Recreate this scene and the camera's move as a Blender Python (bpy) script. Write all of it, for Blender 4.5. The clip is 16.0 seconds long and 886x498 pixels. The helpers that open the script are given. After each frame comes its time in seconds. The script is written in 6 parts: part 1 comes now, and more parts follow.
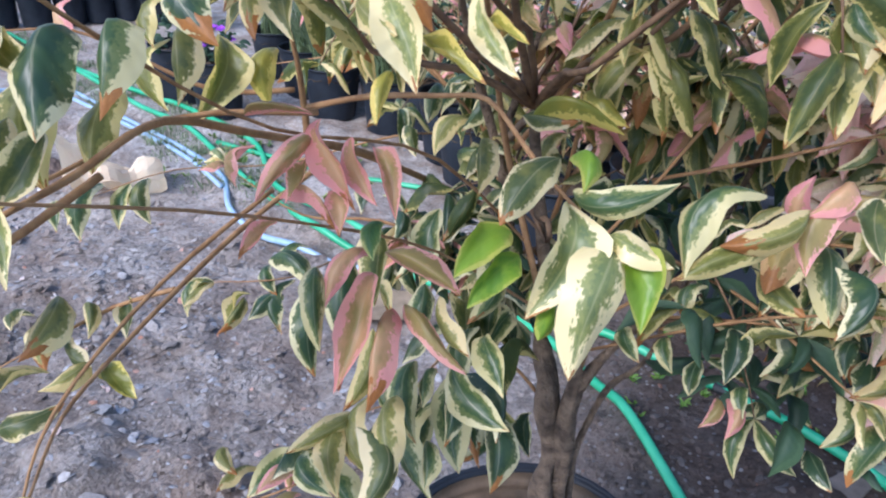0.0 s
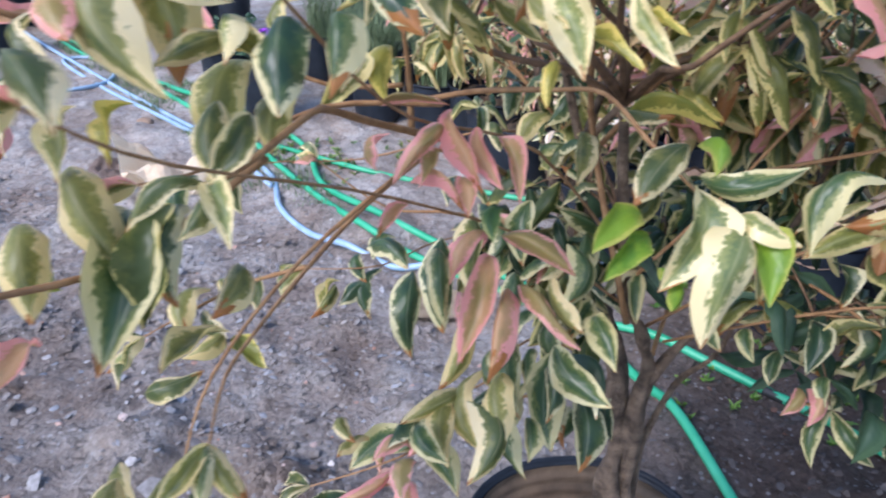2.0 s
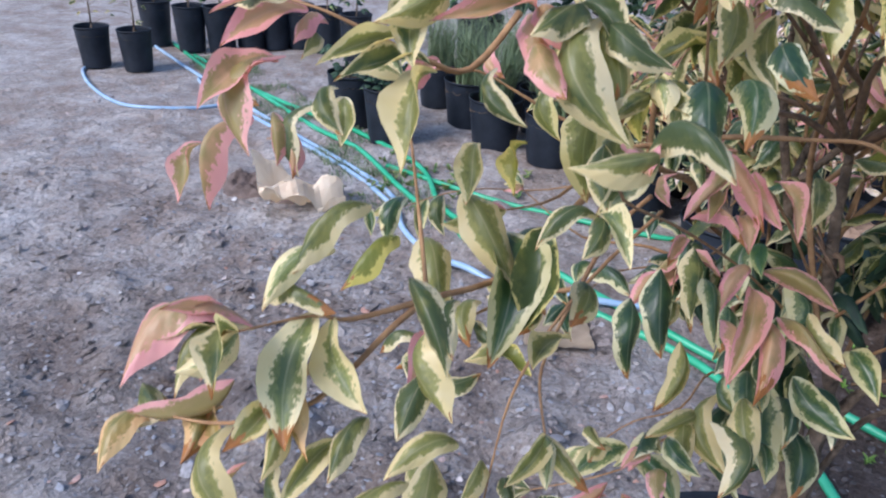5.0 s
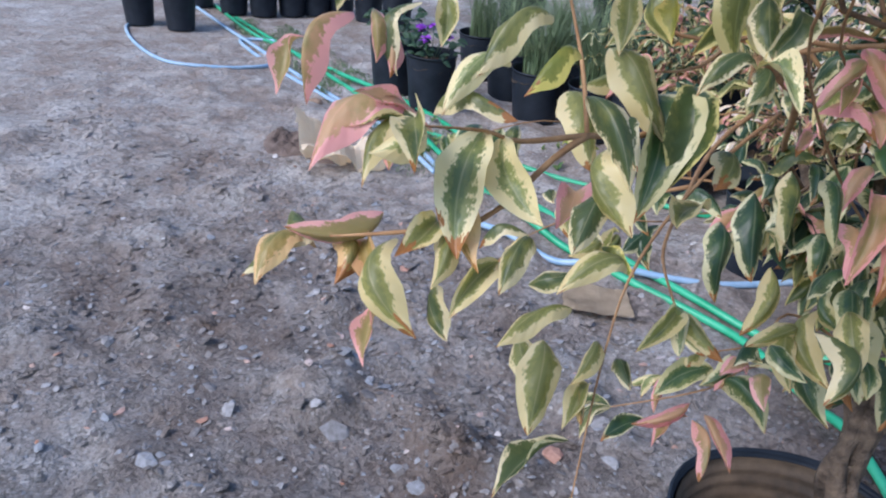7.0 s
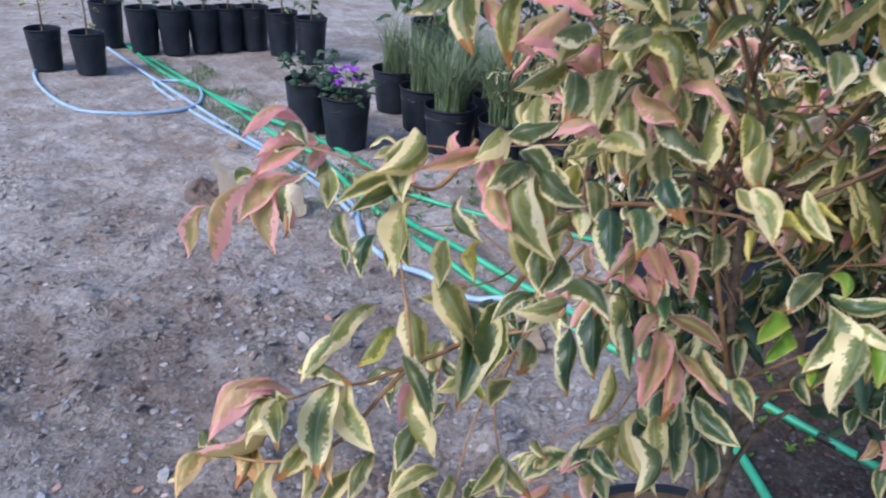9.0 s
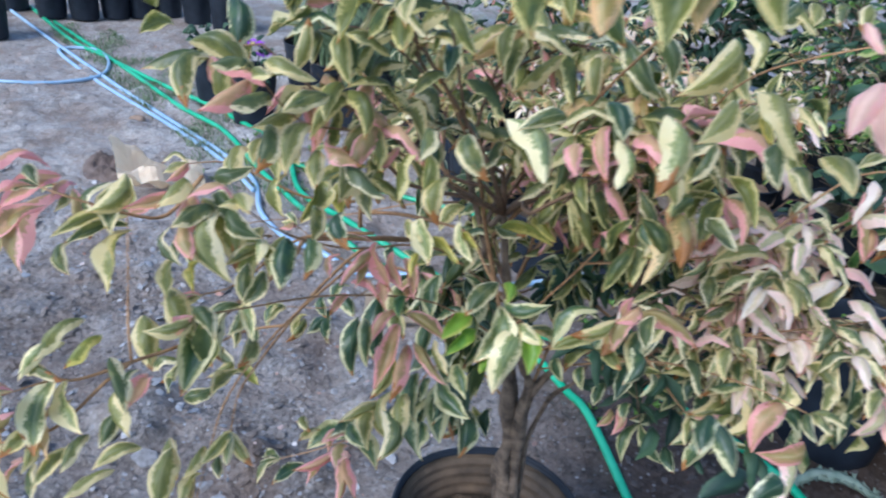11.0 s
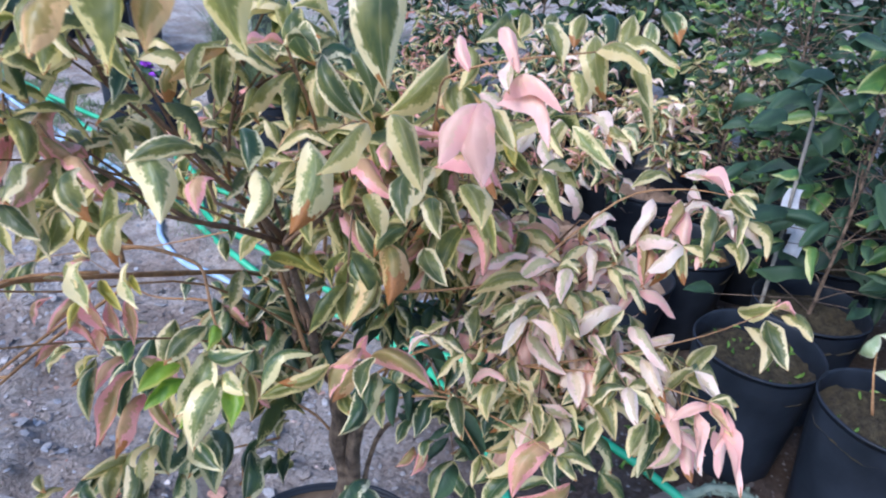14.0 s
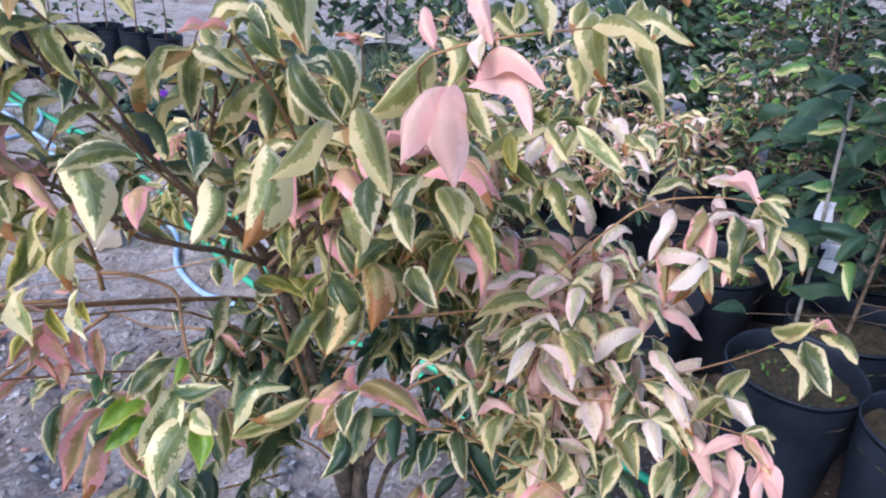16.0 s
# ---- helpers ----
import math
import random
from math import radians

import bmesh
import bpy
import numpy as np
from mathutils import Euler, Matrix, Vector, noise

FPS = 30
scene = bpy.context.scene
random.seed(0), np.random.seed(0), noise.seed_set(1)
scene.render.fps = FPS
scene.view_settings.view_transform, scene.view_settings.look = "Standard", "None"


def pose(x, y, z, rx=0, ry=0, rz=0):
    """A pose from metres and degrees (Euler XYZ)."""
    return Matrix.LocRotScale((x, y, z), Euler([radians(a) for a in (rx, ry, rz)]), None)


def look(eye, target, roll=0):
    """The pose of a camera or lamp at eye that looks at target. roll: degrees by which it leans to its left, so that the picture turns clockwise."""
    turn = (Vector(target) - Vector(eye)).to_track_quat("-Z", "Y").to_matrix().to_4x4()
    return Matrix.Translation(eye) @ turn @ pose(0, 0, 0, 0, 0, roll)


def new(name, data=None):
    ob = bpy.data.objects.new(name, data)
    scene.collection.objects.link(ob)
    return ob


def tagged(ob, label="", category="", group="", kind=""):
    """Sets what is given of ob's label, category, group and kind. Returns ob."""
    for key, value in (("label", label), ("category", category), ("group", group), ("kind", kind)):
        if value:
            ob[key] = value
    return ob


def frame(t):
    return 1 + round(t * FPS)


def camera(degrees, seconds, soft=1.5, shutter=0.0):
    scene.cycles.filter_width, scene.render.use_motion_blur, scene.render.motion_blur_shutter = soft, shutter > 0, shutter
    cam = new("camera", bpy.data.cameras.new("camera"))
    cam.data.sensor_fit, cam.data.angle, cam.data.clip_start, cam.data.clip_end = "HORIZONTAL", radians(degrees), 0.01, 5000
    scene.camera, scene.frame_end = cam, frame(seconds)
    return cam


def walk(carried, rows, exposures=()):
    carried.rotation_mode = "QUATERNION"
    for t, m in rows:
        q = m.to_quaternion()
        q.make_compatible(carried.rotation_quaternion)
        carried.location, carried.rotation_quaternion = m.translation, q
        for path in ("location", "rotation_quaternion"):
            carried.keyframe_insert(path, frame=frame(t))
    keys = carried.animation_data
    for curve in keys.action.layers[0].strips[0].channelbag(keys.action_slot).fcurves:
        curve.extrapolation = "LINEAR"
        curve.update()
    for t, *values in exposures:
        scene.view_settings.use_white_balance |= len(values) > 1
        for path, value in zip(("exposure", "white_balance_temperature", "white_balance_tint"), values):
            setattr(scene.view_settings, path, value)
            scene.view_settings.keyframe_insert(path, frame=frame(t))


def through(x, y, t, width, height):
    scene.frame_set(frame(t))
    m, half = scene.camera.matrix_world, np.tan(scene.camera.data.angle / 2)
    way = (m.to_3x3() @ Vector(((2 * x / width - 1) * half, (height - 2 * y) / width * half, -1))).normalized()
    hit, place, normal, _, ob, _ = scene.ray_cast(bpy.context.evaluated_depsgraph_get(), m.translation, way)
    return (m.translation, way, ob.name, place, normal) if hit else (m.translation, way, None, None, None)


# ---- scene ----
cam = camera(62.0, 16.0, soft=2.1, shutter=0.5)
PATH = [
    (0, (0.321, 0.272, 1.269), (-0.01, 1.986, 0.294), 2.7),
    (0.5, (0.326, 0.272, 1.27), (0.006, 1.989, 0.295), 2.5),
    (1, (0.322, 0.274, 1.272), (-0.002, 1.993, 0.302), 2.9),
    (1.5, (0.304, 0.26, 1.283), (-0.045, 1.984, 0.332), 2.4),
    (2, (0.274, 0.225, 1.27), (-0.139, 1.926, 0.302), 2.2),
    (2.5, (0.236, 0.207, 1.275), (-0.248, 1.898, 0.322), 2.2),
    (3, (0.203, 0.184, 1.289), (-0.358, 1.859, 0.351), 2.0),
    (3.5, (0.175, 0.173, 1.304), (-0.432, 1.839, 0.378), 2.9),
    (3.7, (0.167, 0.169, 1.312), (-0.46, 1.836, 0.403), 2.0),
    (5.8, (0.151, 0.101, 1.263), (-0.497, 1.754, 0.342), 3.1),
    (6, (0.146, 0.095, 1.254), (-0.513, 1.74, 0.328), 3.2),
    (6.5, (0.122, 0.082, 1.229), (-0.572, 1.696, 0.273), 3.9),
    (7, (0.112, 0.079, 1.222), (-0.564, 1.702, 0.267), 4.6),
    (7.5, (0.112, 0.083, 1.232), (-0.548, 1.712, 0.279), 4.8),
    (8, (0.13, 0.074, 1.282), (-0.471, 1.743, 0.358), 5.8),
    (8.2, (0.14, 0.063, 1.31), (-0.444, 1.747, 0.403), 5.1),
    (10.3, (0.27, 0.004, 1.487), (-0.125, 1.701, 0.506), 5.5),
    (10.5, (0.298, -0.002, 1.494), (-0.076, 1.702, 0.516), 5.9),
    (11, (0.375, 0.001, 1.517), (0.034, 1.703, 0.523), 6.6),
    (11.5, (0.444, -0.02, 1.554), (0.152, 1.692, 0.562), 6.0),
    (12, (0.487, -0.007, 1.567), (0.2, 1.707, 0.577), 5.0),
    (12.5, (0.528, 0.009, 1.562), (0.265, 1.729, 0.576), 5.6),
    (13, (0.563, 0.045, 1.556), (0.3, 1.77, 0.578), 4.8),
    (13.5, (0.583, 0.083, 1.543), (0.334, 1.819, 0.581), 5.9),
    (14, (0.588, 0.119, 1.526), (0.331, 1.858, 0.573), 6.3),
    (14.5, (0.612, 0.144, 1.497), (0.345, 1.902, 0.582), 5.9),
    (15, (0.605, 0.161, 1.506), (0.302, 1.917, 0.597), 4.3),
    (15.5, (0.603, 0.174, 1.495), (0.256, 1.916, 0.576), 3.6),
    (16, (0.607, 0.183, 1.490), (0.269, 1.937, 0.591), 4.0),
]
walk(cam, [(t, look(eye, target, roll)) for t, eye, target, roll in PATH], [(0.0, 0.79, 5650, 16), (3.5, 0.62, 5750, 18), (7.0, 0.38, 5680, 14), (8.2, 0.42, 5850, 18), (11.0, 0.54, 5330, 9), (13.0, 0.69, 5370, 14), (16.0, 0.66, 5560, 20)])

# ---- world and sun ----
SUN_AZ, SUN_EL = radians(211), radians(42)
world = bpy.data.worlds.new("sky")
scene.world = world
world.use_nodes = True
wn = world.node_tree.nodes
sky = wn.new("ShaderNodeTexSky")
sky.sky_type, sky.sun_disc = "NISHITA", False
sky.sun_elevation, sky.sun_rotation = SUN_EL, SUN_AZ
world.node_tree.links.new(sky.outputs[0], wn["Background"].inputs[0])
wn["Background"].inputs[1].default_value = 0.18
sun = new("sun", bpy.data.lights.new("sun", "SUN"))
sun.data.energy, sun.data.angle, sun.data.color = 2.6, radians(24), (1.0, 0.93, 0.85)
sun_from = Vector((math.sin(SUN_AZ) * math.cos(SUN_EL), math.cos(SUN_AZ) * math.cos(SUN_EL), math.sin(SUN_EL)))
sun.matrix_world = look(sun_from * 20, (0, 0, 0))


# ---- materials ----
def mat(name, rough=0.7, spec=0.4):
    m = bpy.data.materials.new(name)
    m.use_nodes = True
    b = m.node_tree.nodes["Principled BSDF"]
    b.inputs["Roughness"].default_value = rough
    b.inputs["Specular IOR Level"].default_value = spec
    return m, m.node_tree.nodes, m.node_tree.links, b


def ramp(nodes, links, source, stops):
    r = nodes.new("ShaderNodeValToRGB")
    while len(r.color_ramp.elements) < len(stops):
        r.color_ramp.elements.new(0.5)
    for e, (p, c) in zip(r.color_ramp.elements, stops):
        e.position, e.color = p, (*c, 1)
    links.new(source, r.inputs[0])
    return r.outputs[0]


def noise_node(nodes, links, scale, detail=4, rough=0.55, coord="Object"):
    tc = nodes.new("ShaderNodeTexCoord")
    n = nodes.new("ShaderNodeTexNoise")
    n.inputs["Scale"].default_value, n.inputs["Detail"].default_value, n.inputs["Roughness"].default_value = scale, detail, rough
    links.new(tc.outputs[coord], n.inputs["Vector"])
    return n.outputs[0]


def bumped(nodes, links, bsdf, height, strength, dist=0.003):
    b = nodes.new("ShaderNodeBump")
    b.inputs["Strength"].default_value, b.inputs["Distance"].default_value = strength, dist
    links.new(height, b.inputs["Height"])
    links.new(b.outputs[0], bsdf.inputs["Normal"])


def math_node(nodes, links, op, a, b=None, c=None):
    n = nodes.new("ShaderNodeMath")
    n.operation = op
    for i, v in enumerate((a, b, c)):
        if v is None:
            continue
        if isinstance(v, (int, float)):
            n.inputs[i].default_value = v
        else:
            links.new(v, n.inputs[i])
    return n.outputs[0]


def mix_color(nodes, links, fac, a, b, mode="MIX"):
    n = nodes.new("ShaderNodeMix")
    n.data_type, n.blend_type = "RGBA", mode
    for sock, v in ((n.inputs[0], fac), (n.inputs[6], a), (n.inputs[7], b)):
        if isinstance(v, (int, float)):
            sock.default_value = v
        elif isinstance(v, tuple):
            sock.default_value = (*v, 1)
        else:
            links.new(v, sock)
    return n.outputs[2]


def simple(name, c1, c2, scale, rough=0.7, bump=0.3, dist=0.002, spec=0.4, fine=None):
    m, n, l, b = mat(name, rough, spec)
    v = noise_node(n, l, scale, 6)
    l.new(ramp(n, l, v, [(0.3, c1), (0.7, c2)]), b.inputs["Base Color"])
    if bump:
        bumped(n, l, b, noise_node(n, l, fine or scale * 5, 4), bump, dist)
    return m


def leaf_random(n, l):
    """A number for each leaf, whether it is an object or a loose part of a joined mesh."""
    oi, ge = n.new("ShaderNodeObjectInfo"), n.new("ShaderNodeNewGeometry")
    s = math_node(n, l, "ADD", oi.outputs["Random"], ge.outputs["Random Per Island"])
    return math_node(n, l, "FRACT", math_node(n, l, "MULTIPLY", s, 7.31))


def leaf_material(name, centre, centre2, edge, edge2, margin, ragged=0.5, gloss=0.42, brown=0.06, through=0.30, glow=(1.0, 0.97, 0.62)):
    """A leaf with a blotched centre field and a margin of another colour: u runs across, v along."""
    m, n, l, b = mat(name, gloss, 0.5)
    uv = n.new("ShaderNodeUVMap")
    sep = n.new("ShaderNodeSeparateXYZ")
    l.new(uv.outputs[0], sep.inputs[0])
    rnd = leaf_random(n, l)
    across = math_node(n, l, "MULTIPLY", math_node(n, l, "ABSOLUTE", math_node(n, l, "SUBTRACT", sep.outputs[0], 0.5)), 2.0)
    along = math_node(n, l, "ABSOLUTE", math_node(n, l, "SUBTRACT", sep.outputs[1], 0.46))
    comb = n.new("ShaderNodeCombineXYZ")
    l.new(sep.outputs[0], comb.inputs[0])
    l.new(math_node(n, l, "MULTIPLY", sep.outputs[1], 1.6), comb.inputs[1])
    l.new(math_node(n, l, "MULTIPLY", rnd, 40.0), comb.inputs[2])
    no = n.new("ShaderNodeTexNoise")
    no.inputs["Scale"].default_value, no.inputs["Detail"].default_value = 4.2, 3
    l.new(comb.outputs[0], no.inputs["Vector"])
    jag = n.new("ShaderNodeTexNoise")
    jag.inputs["Scale"].default_value, jag.inputs["Detail"].default_value = 15.0, 3
    l.new(comb.outputs[0], jag.inputs["Vector"])
    other = math_node(n, l, "SUBTRACT", math_node(n, l, "FRACT", math_node(n, l, "MULTIPLY", rnd, 13.7)), 0.5)
    field = math_node(n, l, "ADD", across, math_node(n, l, "MULTIPLY", math_node(n, l, "POWER", along, 3.0), 4.5))
    # one half of a leaf is often paler than the other, and its line is jagged
    field = math_node(n, l, "ADD", field, math_node(n, l, "MULTIPLY", math_node(n, l, "SUBTRACT", sep.outputs[0], 0.5), math_node(n, l, "MULTIPLY", other, 0.55)))
    field = math_node(n, l, "ADD", field, math_node(n, l, "MULTIPLY", math_node(n, l, "SUBTRACT", jag.outputs[0], 0.5), ragged * 1.5))
    field = math_node(n, l, "ADD", field, math_node(n, l, "MULTIPLY", math_node(n, l, "SUBTRACT", no.outputs[0], 0.5), ragged * 1.5))
    field = math_node(n, l, "ADD", field, math_node(n, l, "MULTIPLY", math_node(n, l, "SUBTRACT", rnd, 0.5), 0.30))
    mask = n.new("ShaderNodeMapRange")
    mask.inputs[1].default_value, mask.inputs[2].default_value = margin - 0.06, margin + 0.05
    l.new(field, mask.inputs[0])
    no2 = n.new("ShaderNodeTexNoise")
    no2.inputs["Scale"].default_value = 2.3
    l.new(comb.outputs[0], no2.inputs["Vector"])
    tone = math_node(n, l, "ADD", math_node(n, l, "MULTIPLY", no2.outputs[0], 0.7), math_node(n, l, "MULTIPLY", rnd, 0.4))
    inner = ramp(n, l, tone, [(0.42, centre), (0.58, centre2)])
    outer = ramp(n, l, tone, [(0.3, edge), (0.75, edge2)])
    zone = n.new("ShaderNodeMapRange")
    zone.inputs[1].default_value, zone.inputs[2].default_value = margin - 0.34, margin - 0.18
    l.new(field, zone.inputs[0])
    middle = tuple(0.62 * a + 0.38 * b * c for a, b, c in zip(centre2, edge2, (0.80, 0.90, 0.55)))
    inner = mix_color(n, l, math_node(n, l, "MULTIPLY", zone.outputs[0], math_node(n, l, "ADD", math_node(n, l, "MULTIPLY", rnd, 0.6), 0.1)), inner, middle)
    col = mix_color(n, l, mask.outputs[0], inner, outer)
    rib = math_node(n, l, "LESS_THAN", across, 0.045)
    col = mix_color(n, l, math_node(n, l, "MULTIPLY", rib, 0.14), col, edge)
    if brown:
        # scorched ends, on some leaves far down
        brown = math_node(n, l, "MULTIPLY", math_node(n, l, "POWER", math_node(n, l, "FRACT", math_node(n, l, "MULTIPLY", rnd, 5.3)), 5.0), 0.55 * brown + 0.22)
        tip = math_node(n, l, "ADD", sep.outputs[1], math_node(n, l, "MULTIPLY", math_node(n, l, "SUBTRACT", no.outputs[0], 0.5), 0.6))
        col = mix_color(n, l, math_node(n, l, "GREATER_THAN", tip, math_node(n, l, "SUBTRACT", 1.0, brown)), col, mix_color(n, l, jag.outputs[0], (0.55, 0.24, 0.07), (0.20, 0.09, 0.035)))
    l.new(col, b.inputs["Base Color"])
    wave = math_node(n, l, "SINE", math_node(n, l, "MULTIPLY", math_node(n, l, "ADD", sep.outputs[1], math_node(n, l, "MULTIPLY", across, -0.22)), 48.0))
    bumped(n, l, b, math_node(n, l, "ADD", wave, math_node(n, l, "MULTIPLY", no.outputs[0], 3.0)), 0.10, 0.0008)
    tr = n.new("ShaderNodeBsdfTranslucent")
    l.new(mix_color(n, l, 1.0, col, glow, "MULTIPLY"), tr.inputs[0])
    mx = n.new("ShaderNodeMixShader")
    mx.inputs[0].default_value = through
    l.new(b.outputs[0], mx.inputs[1])
    l.new(tr.outputs[0], mx.inputs[2])
    l.new(mx.outputs[0], n["Material Output"].inputs[0])
    return m


CREAM, CREAM2 = (0.84, 0.74, 0.48), (0.78, 0.65, 0.33)
ROSY = (1.0, 0.86, 0.78)
LEAF = {
    "V": leaf_material("leaf_variegated", (0.082, 0.115, 0.045), (0.21, 0.22, 0.07), CREAM, CREAM2, 0.68, 0.38, brown=0.10, through=0.46),
    "E": leaf_material("leaf_olive", (0.065, 0.095, 0.03), (0.15, 0.165, 0.04), (0.66, 0.58, 0.22), (0.70, 0.60, 0.28), 0.82, 0.45, through=0.42),
    "C": leaf_material("leaf_cream", (0.12, 0.17, 0.075), (0.20, 0.24, 0.085), (0.84, 0.76, 0.48), (0.80, 0.68, 0.36), 0.50, 0.6, brown=0.12, through=0.34),
    "Y": leaf_material("leaf_yellowed", (0.20, 0.22, 0.04), (0.30, 0.28, 0.05), (0.62, 0.55, 0.14), (0.70, 0.56, 0.16), 0.7, 0.45, brown=0.15, through=0.42),
    "P": leaf_material("leaf_pink", (0.33, 0.27, 0.10), (0.56, 0.36, 0.19), (0.88, 0.48, 0.42), (0.80, 0.37, 0.35), 0.66, 0.5, brown=0.03, through=0.40, glow=ROSY),
    "S": leaf_material("leaf_pale_pink", (0.84, 0.54, 0.44), (0.90, 0.64, 0.52), (0.96, 0.66, 0.57), (0.93, 0.54, 0.49), 0.6, 0.5, brown=0.02, through=0.44, glow=ROSY),
    "R": leaf_material("leaf_rose_white", (0.50, 0.48, 0.26), (0.74, 0.60, 0.42), (0.95, 0.70, 0.62), (0.94, 0.84, 0.70), 0.40, 0.6, brown=0.05, through=0.44, glow=ROSY),
    "B": leaf_material("leaf_bright_green", (0.10, 0.22, 0.02), (0.19, 0.32, 0.03), (0.30, 0.38, 0.06), (0.42, 0.42, 0.10), 0.92, 0.3, through=0.38, brown=0.0),
    "G": leaf_material("leaf_green", (0.06, 0.15, 0.05), (0.10, 0.20, 0.05), (0.30, 0.36, 0.12), (0.5, 0.5, 0.2), 0.88, 0.35, brown=0.0),
    # D, and K below: dark leaves, also used to paint shade inside the crown
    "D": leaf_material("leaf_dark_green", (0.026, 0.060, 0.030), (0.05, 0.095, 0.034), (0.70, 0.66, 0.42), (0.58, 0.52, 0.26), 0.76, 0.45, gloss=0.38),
    "W": leaf_material("leaf_pale_green", (0.28, 0.36, 0.20), (0.38, 0.45, 0.27), (0.46, 0.50, 0.33), (0.52, 0.54, 0.38), 0.85, 0.35, gloss=0.6, brown=0.04, through=0.3),
    "O": leaf_material("leaf_scorched", (0.20, 0.18, 0.05), (0.36, 0.26, 0.08), (0.70, 0.52, 0.24), (0.62, 0.36, 0.17), 0.56, 0.6, brown=0.5),
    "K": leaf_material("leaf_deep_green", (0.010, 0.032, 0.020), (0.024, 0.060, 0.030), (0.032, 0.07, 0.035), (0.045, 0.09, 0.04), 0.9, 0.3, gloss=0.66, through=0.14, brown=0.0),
    "L": leaf_material("leaf_fresh_green", (0.07, 0.17, 0.025), (0.14, 0.27, 0.04), (0.16, 0.30, 0.05), (0.25, 0.38, 0.08), 0.9, 0.3, through=0.35, brown=0.0),
}
BARK = simple("bark", (0.050, 0.036, 0.026), (0.28, 0.20, 0.135), 45, 0.92, 1.0, 0.008)
TWIG = simple("twig_bark", (0.22, 0.115, 0.05), (0.40, 0.235, 0.11), 90, 0.8, 0.35, 0.001)
SOIL = simple("potting_soil", (0.035, 0.026, 0.018), (0.12, 0.085, 0.055), 35, 0.95, 0.8, 0.01)
SAND = simple("sandy_soil", (0.22, 0.15, 0.10), (0.34, 0.24, 0.17), 25, 0.95, 0.6, 0.006)
MOSS = simple("mossy_soil", (0.030, 0.022, 0.016), (0.125, 0.105, 0.055), 60, 0.95, 1.0, 0.02)
BLACK = simple("black_polythene", (0.006, 0.009, 0.014), (0.019, 0.025, 0.036), 9, 0.52, 0.35, 0.004, 0.28, 30)
GREEN_PVC = simple("green_pvc", (0.012, 0.27, 0.12), (0.06, 0.40, 0.22), 9, 0.42, 0.1, 0.001, 0.5)
BLUE_PVC = simple("pale_blue_pvc", (0.20, 0.33, 0.48), (0.36, 0.47, 0.58), 14, 0.4, 0.1, 0.001, 0.5)
RUBBER = simple("black_rubber", (0.012, 0.012, 0.012), (0.03, 0.03, 0.03), 40, 0.6, 0.2)
PAPER = simple("brown_paper", (0.90, 0.74, 0.55), (0.96, 0.86, 0.69), 8, 0.85, 0.25, 0.004)
DARK_EARTH = simple("dark_earth", (0.075, 0.052, 0.042), (0.20, 0.15, 0.125), 22, 0.95, 0.9, 0.012)
CARD = simple("weathered_cardboard", (0.40, 0.31, 0.21), (0.56, 0.45, 0.32), 18, 0.9, 0.3, 0.002)
TAG = simple("white_tag", (0.72, 0.74, 0.78), (0.80, 0.82, 0.85), 20, 0.5, 0.1, 0.001)
STAKE = simple("grey_stake", (0.16, 0.15, 0.13), (0.30, 0.28, 0.24), 40, 0.85, 0.4, 0.002)
PURPLE = simple("purple_petal", (0.22, 0.035, 0.42), (0.34, 0.07, 0.55), 60, 0.6, 0.1, 0.001)
GRASS = simple("grass_blade", (0.07, 0.12, 0.05), (0.20, 0.25, 0.13), 9, 0.6, 0.0)
SLATE = simple("slab_stone", (0.09, 0.075, 0.06), (0.17, 0.14, 0.12), 16, 0.9, 0.5, 0.004)


